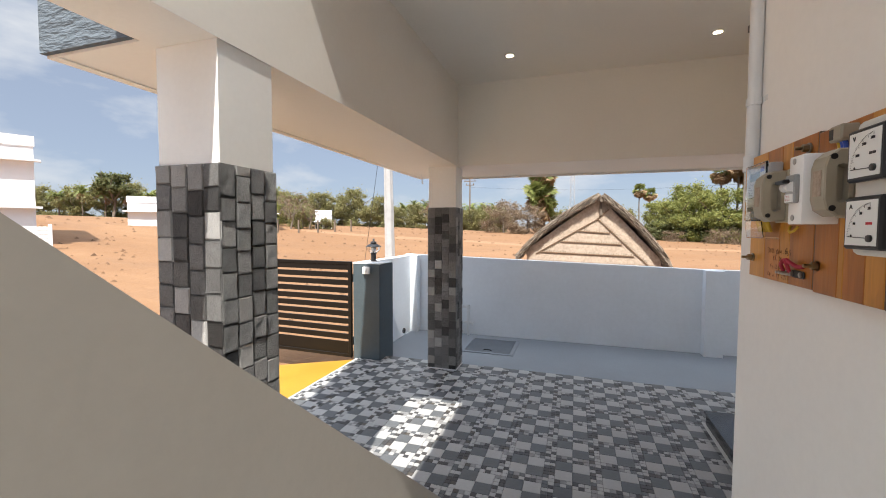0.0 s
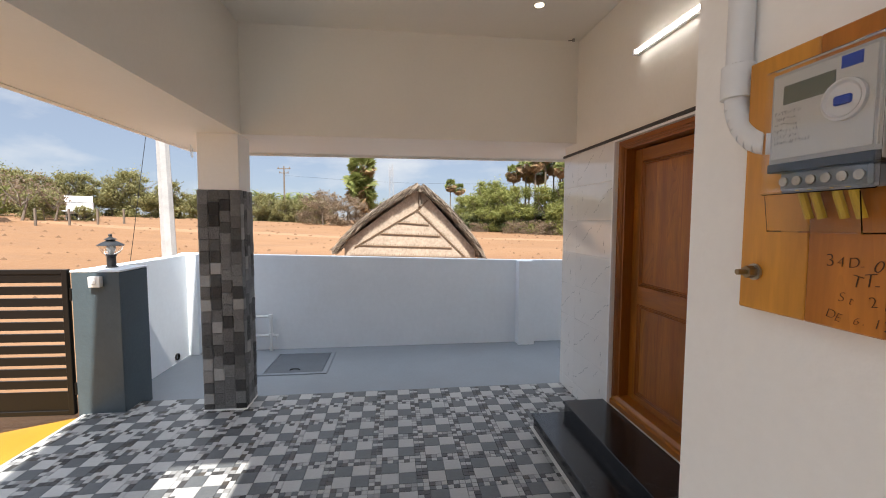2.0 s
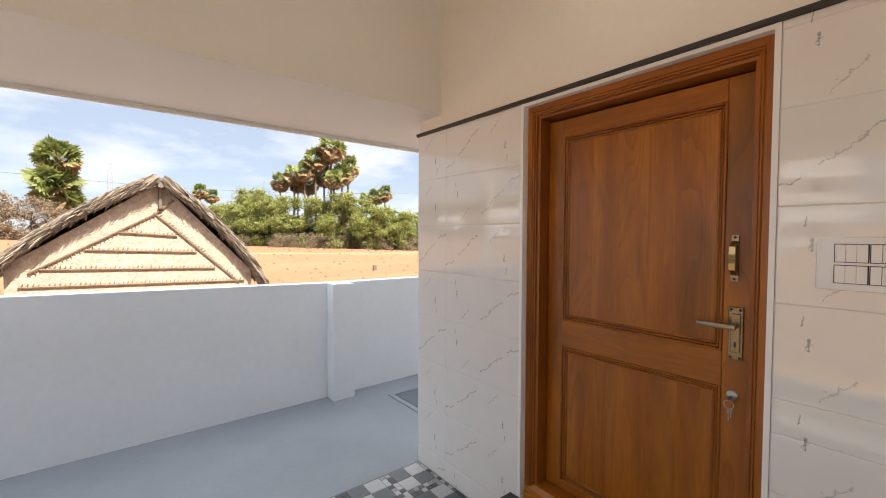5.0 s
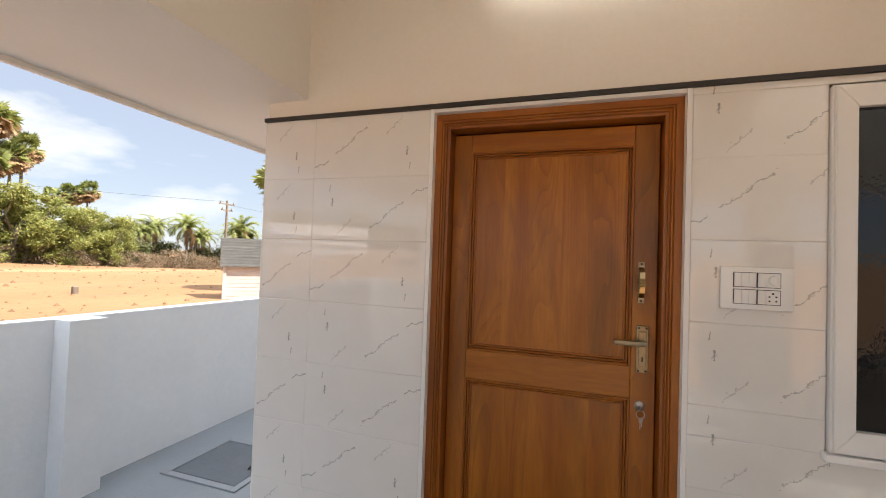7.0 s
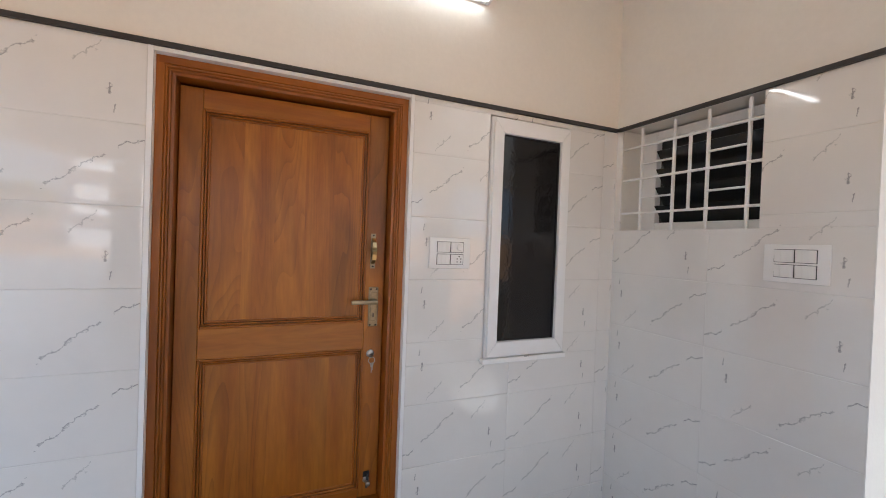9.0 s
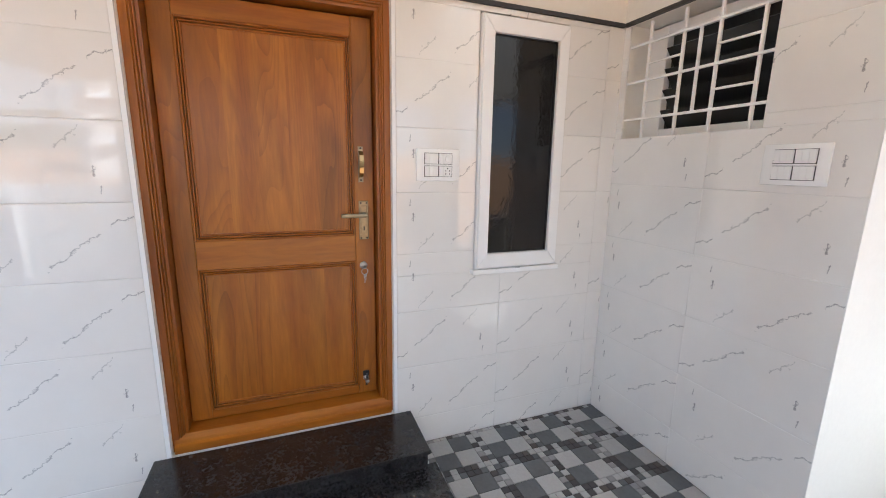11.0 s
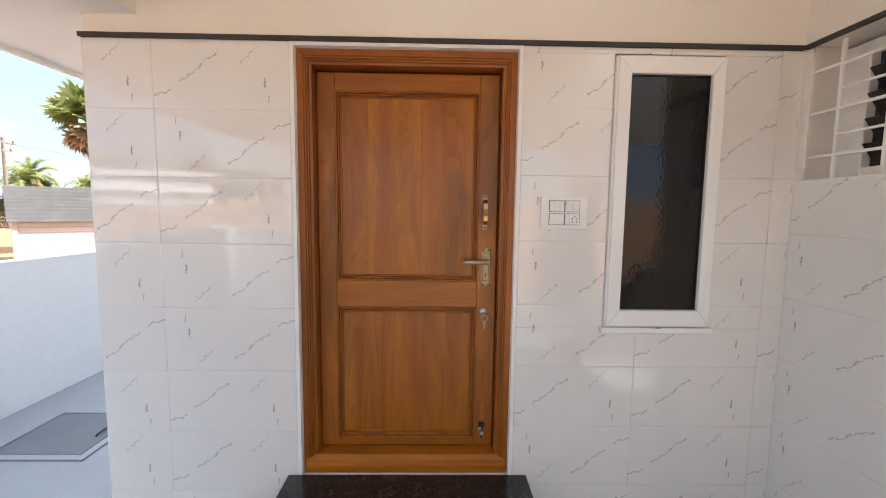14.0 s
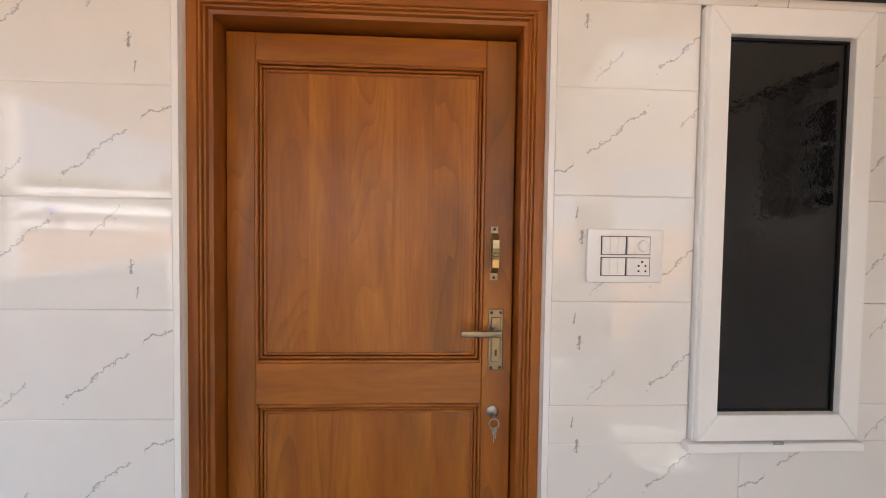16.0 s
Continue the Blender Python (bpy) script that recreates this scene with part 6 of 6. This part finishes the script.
spread_out(t_scrub, [(16.0 + 1.7 * k, 39.5 - 0.30 * k + (k * 17 % 3) * 0.8, 0.85 + 0.12 * (k * 7 % 3)) for k in range(26)] + [(11.5, 41.0, 0.9), (14.0, 39.5, 1.0), (8.0, 44.0, 0.7)], 11)


def palm(name, label, h, crown_r, fronds, seed, fan, dead, group):
    """A palm: ringed trunk, arching fronds of many leaflets (or fan leaves), and a skirt of dead ones."""
    rng = random.Random(seed)
    ob = thing(name, (0, 0, 0), label, "palm tree", group)
    bm = B()
    for k in range(6):
        rod(bm, (0.04 * math.sin(k), 0, h * k / 6), (0.04 * math.sin(k + 1), 0, h * (k + 1) / 6), 0.135 - 0.008 * k, 0.127 - 0.008 * k, seg=8)
    part("trunk", bm, MAT_BARK, ob)
    for part_name, n_, mt, lift0, lift1 in (("crown", fronds, MAT_PALM, -0.35, 1.25), ("dead_fronds", dead, MAT_PALM_DEAD, -1.40, -0.15)):
        verts, faces = [], []
        for k in range(n_):
            a, up = rng.uniform(0, 6.28), rng.uniform(lift0, lift1)
            out = Vector((math.cos(a), math.sin(a), 0))
            side = Vector((-out.y, out.x, 0))
            if fan:
                stem = out * math.cos(up) + Vector((0, 0, math.sin(up)))
                c = Vector((0, 0, h)) + stem * crown_r * rng.uniform(0.45, 0.62)
                upv = side.cross(stem)
                tw = rng.uniform(-1.1, 1.1)
                side, upv = side * math.cos(tw) + upv * math.sin(tw), upv * math.cos(tw) - side * math.sin(tw)
                for j in range(13):
                    b = radians(-115 + 230 * j / 12)
                    d = (stem * math.cos(b) + side * math.sin(b)) * crown_r * 0.42 * rng.uniform(0.85, 1.1) + upv * 0.05 - Vector((0, 0, 0.12 * crown_r * abs(math.sin(b))))
                    w = (stem * -math.sin(b) + side * math.cos(b)) * crown_r * 0.055
                    i = len(verts)
                    verts += [c, c + d * 0.6 + w, c + d, c + d * 0.6 - w]
                    faces.append((i, i + 1, i + 2, i + 3))
                i = len(verts)
                base = Vector((0, 0, h))
                verts += [base - side * 0.03, base + side * 0.03, c + side * 0.02, c - side * 0.02]
                faces.append((i, i + 1, i + 2, i + 3))
            else:
                p = Vector((0, 0, h))
                n_seg = 9
                for j in range(n_seg):
                    t = j / n_seg
                    ang = up - 1.5 * t * t - 0.2 * t
                    q = p + (out * math.cos(ang) + Vector((0, 0, math.sin(ang)))) * crown_r / n_seg
                    length = crown_r * 0.30 * (1 - 0.65 * t)
                    for sg in (-1, 1):
                        for half in (0.0, 0.5):
                            o = p + (q - p) * half
                            tip = o + side * sg * length * 0.85 + (q - p) * 1.1 - Vector((0, 0, length * 0.35))
                            i = len(verts)
                            verts += [o, o + (q - p) * 0.55, tip]
                            faces.append((i, i + 1, i + 2))
                    p = q
        me = bpy.data.meshes.new(part_name)
        me.from_pydata([tuple(v) for v in verts], [], faces)
        me.materials.append(mt)
        c_ = new(part_name, me)
        c_.parent = ob
    return ob


p_tall = palm("palmyra_palm", "tall palmyra palm with fan leaves and a brown skirt", 8.8, 1.55, 30, 51, True, 60, "palmyra palms")
spread_out(p_tall, ((13.8, 44.9, 0.92), (15.2, 44.4, 0.86), (16.6, 43.2, 0.95), (14.6, 46.0, 0.8), (12.6, 45.8, 0.82), (16.6, 41.4, 1.22), (17.7, 41.0, 0.95), (15.2, 42.2, 1.02), (18.8, 41.8, 1.0), (14.2, 42.6, 0.92), (16.2, 39.8, 0.86), (25.4, 47.2, 0.88), (26.4, 46.6, 0.80), (24.6, 48.5, 0.82), (6.4, 56.7, 0.68), (7.8, 57.5, 0.7)), 12)
p_near = palm("palmyra_palm", "near palmyra palm with bristling fan leaves", 4.9, 1.45, 46, 57, True, 26, "")
spread_out(p_near, ((13.6, 12.4, 1.0),), 13)
p_bushy = palm("palmyra_palm", "palmyra palm clothed in leaves to the ground", 7.9, 2.1, 55, 61, True, 20, "")
spread_out(p_bushy, ((-5.9, 52.1, 1.0),), 14)
p_low = palm("young_palm", "palm with crowded fan leaves growing beside a taller one", 4.6, 2.1, 44, 63, True, 14, "")
spread_out(p_low, ((-5.7, 51.8, 1.0), (-6.1, 52.3, 1.3), (-5.5, 52.0, 0.72)), 15)
p_coco = palm("coconut_palm", "coconut palm in the distant grove", 4.3, 2.1, 30, 71, False, 6, "coconut grove")
spread_out(p_coco, [(28.4 + 1.15 * k, 42.6 - 0.98 * k + (k * 7 % 3) * 1.1, 0.86 + 0.07 * (k * 5 % 4)) for k in range(16)]
           + [(-67.5 + 2.6 * k, 33.0 + 1.2 * k, 0.75) for k in range(6)] + [(-30.0 + 2.0 * k, 62.0, 0.85) for k in range(9)], 16)

# overhead wires and field clods
for a, c in (((29.6, 32.1, 6.4), (-17.0, 57.3, 8.0)), ((29.6, 32.1, 6.1), (62.0, 14.0, 6.2))):
    wire = thing("overhead_wire", a, "thin dark overhead power line", "power line", "overhead wires")
    bm, last_p = B(), Vector((0, 0, 0))
    for k in range(1, 9):
        t = k / 8
        p = (Vector(c) - Vector(a)) * t - Vector((0, 0, 1.2 * math.sin(math.pi * t)))
        rod(bm, last_p, p, 0.009, seg=4)
        last_p = p
    part("cable", bm, MAT_BLACK, wire)
rng, verts, faces = random.Random(91), [], []
for k in range(1500):
    a, d = rng.uniform(0.35, 3.0), 8.0 + 42.0 * rng.random() ** 1.4
    x, y = d * math.cos(a), d * math.sin(a)
    if -5.0 < x < 7.0 and y < 4.0:
        continue
    s = rng.uniform(0.02, 0.09) * (1 + d / 30)
    z, i = ground_z(x, y), len(verts)
    verts += [(x + s * rng.uniform(0.6, 1.2) * math.cos(q), y + s * rng.uniform(0.6, 1.2) * math.sin(q), z - 0.02) for q in (0, 1.26, 2.5, 3.8, 5.0)] + [(x, y, z + s * rng.uniform(0.4, 0.8))]
    faces += [(i + q, i + (q + 1) % 5, i + 5) for q in range(5)]
me = bpy.data.meshes.new("field_clods")
me.from_pydata(verts, [], faces)
me.materials.append(material("clods_and_pebbles", (0.15, 0.082, 0.042), 0.95, grain=0.4, grain_scale=0.7))
tagged(new("field_clods", me), "scattered clods and pebbles on the sand", "pebbles", kind="stuff")

# ---- wall tiles ----
def minus(rect, hole):
    """What is left of a rectangle (u0, u1, v0, v1) round a hole."""
    u0, u1, v0, v1 = rect
    a0, a1, b0, b1 = hole
    if a1 <= u0 or a0 >= u1 or b1 <= v0 or b0 >= v1:
        return [rect]
    out = []
    if v0 < b0:
        out.append((u0, u1, v0, b0))
    if b1 < v1:
        out.append((u0, u1, b1, v1))
    m0, m1 = max(v0, b0), min(v1, b1)
    if u0 < a0:
        out.append((u0, a0, m0, m1))
    if a1 < u1:
        out.append((a1, u1, m0, m1))
    return [r for r in out if r[1] - r[0] > 0.004 and r[3] - r[2] > 0.004]


TILE_MESHES = {}


def wall_tile_mesh(rect):
    """A tile with softly cushioned edges; u0, u1, v0, v1 from the middle of the uncut tile."""
    key = tuple(round(v, 3) for v in rect)
    if key not in TILE_MESHES:
        u0, u1, v0, v1 = key
        bm, rings_ = B(), []
        for inset, z in ((0.0, -0.011), (0.0, -0.0007), (0.003, -0.0004), (0.010, -0.00015), (0.026, 0.0)):
            i_u, i_v = min(inset, (u1 - u0) * 0.4), min(inset, (v1 - v0) * 0.4)
            rings_.append([bm.verts.new(p) for p in ((u0 + i_u, v0 + i_v, z), (u1 - i_u, v0 + i_v, z), (u1 - i_u, v1 - i_v, z), (u0 + i_u, v1 - i_v, z))])
        for a, b in zip(rings_, rings_[1:]):
            for k in range(4):
                bm.faces.new((a[k], a[(k + 1) % 4], b[(k + 1) % 4], b[k]))
        bm.faces.new(rings_[-1])
        TILE_MESHES[key] = mesh_of("tile", bm, MAT_MARBLE)
        TILE_MESHES[key].shade_smooth()
    return TILE_MESHES[key]


def tile_wall(parent, columns, rows, hole, m):
    for (c0, c1, mid) in columns:
        for r0, r1, rm in rows:
            for u0, u1, v0, v1 in minus((c0, c1, r0, r1), hole):
                turned = random.Random(round(mid * 977 + rm * 131)).random() < 0.45
                cut = (mid - u1, mid - u0, rm - v1, rm - v0) if turned else (u0 - mid, u1 - mid, v0 - rm, v1 - rm)
                ob = new("tile", wall_tile_mesh(cut))
                ob.parent = parent
                ob.matrix_basis = m @ Matrix.Translation((mid, rm, 0)) @ Matrix.Rotation(math.pi if turned else 0.0, 4, "Z")


def rows_from(first):
    cuts = [0.0] + [first + 0.303 * k for k in range(8) if first + 0.303 * k < 2.235] + [2.243]
    return [(a, b, (b - 0.1515) if k == 0 else (a + 0.1515)) for k, (a, b) in enumerate(zip(cuts, cuts[1:]))]


TO_EAST = Matrix(((0, 0, -1, 0), (-1, 0, 0, 0), (0, 1, 0, 0), (0, 0, 0, 1)))
TO_SOUTH = Matrix(((-1, 0, 0, 0), (0, 0, 1, Y_SIDE), (0, 1, 0, 0), (0, 0, 0, 1)))
FAR = (90, 91, 90, 91)
tile_wall(wall_east, ((-Y_EDGE, -1.093, -0.790 - 0.605), (-1.093, -0.487, -0.790)), rows_from(0.125), FAR, TO_EAST)
tile_wall(wall_east, ((0.560, 1.137, 0.837), (1.137, 1.738, 1.4375), (1.738, 1.850, 2.04)), rows_from(0.155), (-WIN[1] - 0.003, -WIN[0] + 0.003, WIN[2] - 0.012, WIN[3] + 0.012), TO_EAST)
tile_wall(wall_south, ((0.0002, 0.572, 0.270), (0.572, 1.150, 0.874)), rows_from(0.200), (-GRILLE[1], -GRILLE[0], GRILLE[2], 2.3), TO_SOUTH)
structure("tile_backing", box(box(B(), 0.0009, 0.0115, DOOR[1] + 0.019, Y_EDGE - 0.013, 0, 2.243), 0.0009, 0.0115, WIN[1] + 0.004, DOOR[0] - 0.019, 0, 2.243), MAT_WHITE_GROUT, "white grout between the wall tiles", "grout")

bm = box(B(), -1.149, -0.001, Y_SIDE - 0.0105, Y_SIDE - 0.0009, 0, GRILLE[2] - 0.002)
for x0, x1 in ((-1.149, GRILLE[0] - 0.002), (GRILLE[1] + 0.002, -0.001)):
    if x1 > x0:
        box(bm, x0, x1, Y_SIDE - 0.0105, Y_SIDE - 0.0009, GRILLE[2] - 0.002, 2.243)
structure("tile_backing", bm, MAT_WHITE_GROUT, "white grout between the side wall tiles", "grout")

# ---- column stones ----
STONE_MESHES = []
for k in range(7):
    rng = random.Random(100 + k)
    bm, grid = B(), []
    for j in range(5):
        row = []
        for i in range(5):
            u, v = (0.0, 0.07, 0.5, 0.93, 1.0)[i] - 0.5, (0.0, 0.06, 0.5, 0.94, 1.0)[j] - 0.5
            edge = i in (0, 4) or j in (0, 4)
            z = -0.30 if edge else rng.uniform(-0.05, 0.12)
            row.append(bm.verts.new((u + (0 if edge else rng.uniform(-0.03, 0.03)), v + (0 if edge else rng.uniform(-0.02, 0.02)), z)))
        grid.append(row)
    for j in range(4):
        for i in range(4):
            bm.faces.new((grid[j][i], grid[j][i + 1], grid[j + 1][i + 1], grid[j + 1][i]))
    pale = k in (5, 6)
    STONE_MESHES.append(mesh_of("stone", bm, MAT_STONE_PALE if pale else MAT_STONE))


def clad_column(x0, x1, y0, y1, seed):
    col = thing("column", ((x0 + x1) / 2, (y0 + y1) / 2, 0), "square porch column clad in grey stone tiles below white paint", "column", "porch columns", kind="structure")
    hx, hy, top = (x1 - x0) / 2, (y1 - y0) / 2, 1.882
    part("shaft", box(B(), -hx + 0.010, hx - 0.010, -hy + 0.010, hy - 0.010, top - 0.01, BEAM, 0.002), MAT_METER_WALL, col, "white painted upper shaft")
    part("mortar", box(B(), -hx + 0.0075, hx - 0.0075, -hy + 0.0075, hy - 0.0075, -0.006, top - 0.011), MAT_GROUT, col)
    part("cement_fillet", box(B(), -hx - 0.006, hx + 0.006, -hy - 0.006, hy + 0.006, -0.006, 0.010, 0.004), MAT_WHITE_GROUT, col)
    rng = random.Random(seed)
    for face, (half, depth, m) in enumerate(((hx, hy, Matrix(((1, 0, 0, 0), (0, 0, -1, -hy), (0, 1, 0, 0), (0, 0, 0, 1)))),
                                             (hy, hx, Matrix(((0, 0, 1, hx), (1, 0, 0, 0), (0, 1, 0, 0), (0, 0, 0, 1)))))):
        for c in range(4):
            w = 2 * half / 4
            z = 0.010
            first = True
            while z < top - 0.02:
                h = rng.uniform(0.092, 0.110) if not first else rng.uniform(0.03, 0.10)
                first = False
                if z + h > top - 0.03:
                    h = top - z
                me = STONE_MESHES[rng.choice((0, 1, 2, 3, 4, 1, 2, 5, 6 if rng.random() < 0.5 else 3))]
                ob = new("stone", me)
                ob.parent = col
                flip = rng.choice((1, -1))
                ob.matrix_basis = m @ Matrix.LocRotScale((-half + w * (c + 0.5), z + h / 2, rng.uniform(-0.002, 0.002)), None, ((w - 0.0010) * flip, (h - 0.0010) * flip, 0.015))
                z += h
    bm = B()
    for c in range(4):
        for r in range(20):
            z = 0.01 + r * 0.0935
            a = -hx + 2 * hx * c / 4
            box(bm, a + 0.002, a + 2 * hx / 4 - 0.002, hy - 0.010, hy - 0.001, z + 0.002, z + 0.0915)
            a = -hy + 2 * hy * c / 4
            box(bm, -hx + 0.001, -hx + 0.010, a + 0.002, a + 2 * hy / 4 - 0.002, z + 0.002, z + 0.0915)
    tagged(part("rear_stones", bm, MAT_STONE, col), kind="stuff")
    return col


clad_column(-3.255, -2.925, -2.135, -1.825, 5)
clad_column(-3.280, -2.935, 1.115, 1.400, 8)

# ---- floor tiles: four large squares and a band of small ones on each ----
T_LIGHT = material("light_grey_floor_tile", (0.43, 0.43, 0.426), 0.42, grain=0.06, grain_scale=60, stain=0.10, stain_scale=3, vary=0.05, bump=0.05)
T_DARK = material("slate_grey_floor_tile", (0.112, 0.119, 0.126), 0.42, grain=0.15, grain_scale=25, stain=0.12, stain_scale=7, vary=0.10, bump=0.05)
T_MID = material("mid_grey_floor_tile", (0.26, 0.26, 0.26), 0.42, grain=0.1, grain_scale=60, vary=0.08)
T_BLACK = material("charcoal_floor_tile", (0.055, 0.053, 0.053), 0.42, grain=0.1, grain_scale=60, vary=0.1)
T_BROWN = material("brown_grey_floor_tile", (0.080, 0.068, 0.058), 0.42, grain=0.1, grain_scale=60, vary=0.1)
FLOOR_MATS = [T_LIGHT, T_DARK, T_MID, T_BLACK, T_BROWN, MAT_GROUT]
UNIT = 0.0375


def floor_squares(variant):
    """Squares of one tile in units from its corner: u0, u1, v0, v1, kind (u along x, v along y)."""
    out = [(5, 8, 5, 8, 0), (5, 8, 2, 5, 1), (2, 5, 5, 8, 1), (2, 5, 2, 5, 0)]
    rng = random.Random(200 + variant)
    for i in range(8):
        for j in range(8):
            if i < 2 or j < 2:
                out.append((i, i + 1, j, j + 1, rng.choice((0, 2, 2, 3, 3, 4, 1, 0))))
    return out


FLOOR_MESHES = {}


def floor_tile_mesh(variant, clip):
    key = (variant, tuple(round(v, 3) for v in clip))
    if key not in FLOOR_MESHES:
        bm = B()
        a0, a1, b0, b1 = key[1]
        for u0, u1, v0, v1, kind in floor_squares(variant):
            x0, x1, y0, y1 = max(a0, u0 * UNIT), min(a1, u1 * UNIT), max(b0, v0 * UNIT), min(b1, v1 * UNIT)
            if x1 - x0 < 0.004 or y1 - y0 < 0.004:
                continue
            g = 0.0009
            low = [bm.verts.new((x, y, -0.006)) for x, y in ((x0 + g, y0 + g), (x1 - g, y0 + g), (x1 - g, y1 - g), (x0 + g, y1 - g))]
            top = [bm.verts.new((x, y, 0.0)) for x, y in ((x0 + 2 * g, y0 + 2 * g), (x1 - 2 * g, y0 + 2 * g), (x1 - 2 * g, y1 - 2 * g), (x0 + 2 * g, y1 - 2 * g))]
            for k in range(4):
                bm.faces.new((low[k], low[(k + 1) % 4], top[(k + 1) % 4], top[k])).material_index = kind
            bm.faces.new(top).material_index = kind
        FLOOR_MESHES[key] = mesh_of("tile", bm, FLOOR_MATS)
    return FLOOR_MESHES[key]


floor = tagged(new("floor"), "porch floor of grey mosaic-pattern parking tiles", "floor", kind="structure")
rng = random.Random(77)
for region in ((-4.235, -0.001, Y_SIDE + 0.001, 1.398), (-4.235, X_METER - 0.001, -3.6, Y_SIDE + 0.001)):
    rx0, rx1, ry0, ry1 = region
    for i in range(-1, 16):
        for j in range(-11, 8):
            tx, ty = -0.325 - 0.3 * i, -1.022 + 0.3 * j
            clip = (max(0.0, rx0 - tx), min(0.3, rx1 - tx), max(0.0, ry0 - ty), min(0.3, ry1 - ty))
            if clip[1] - clip[0] < 0.008 or clip[3] - clip[2] < 0.008:
                continue
            piece("tile", floor_tile_mesh(rng.randrange(3), clip), floor, (tx, ty, 0.0))
structure("floor_kerb", box(B(), -4.262, -4.236, -3.6, 1.165, -0.2, -0.001), MAT_CONCRETE, "pale cement edge between ramp and tiles", "kerb")
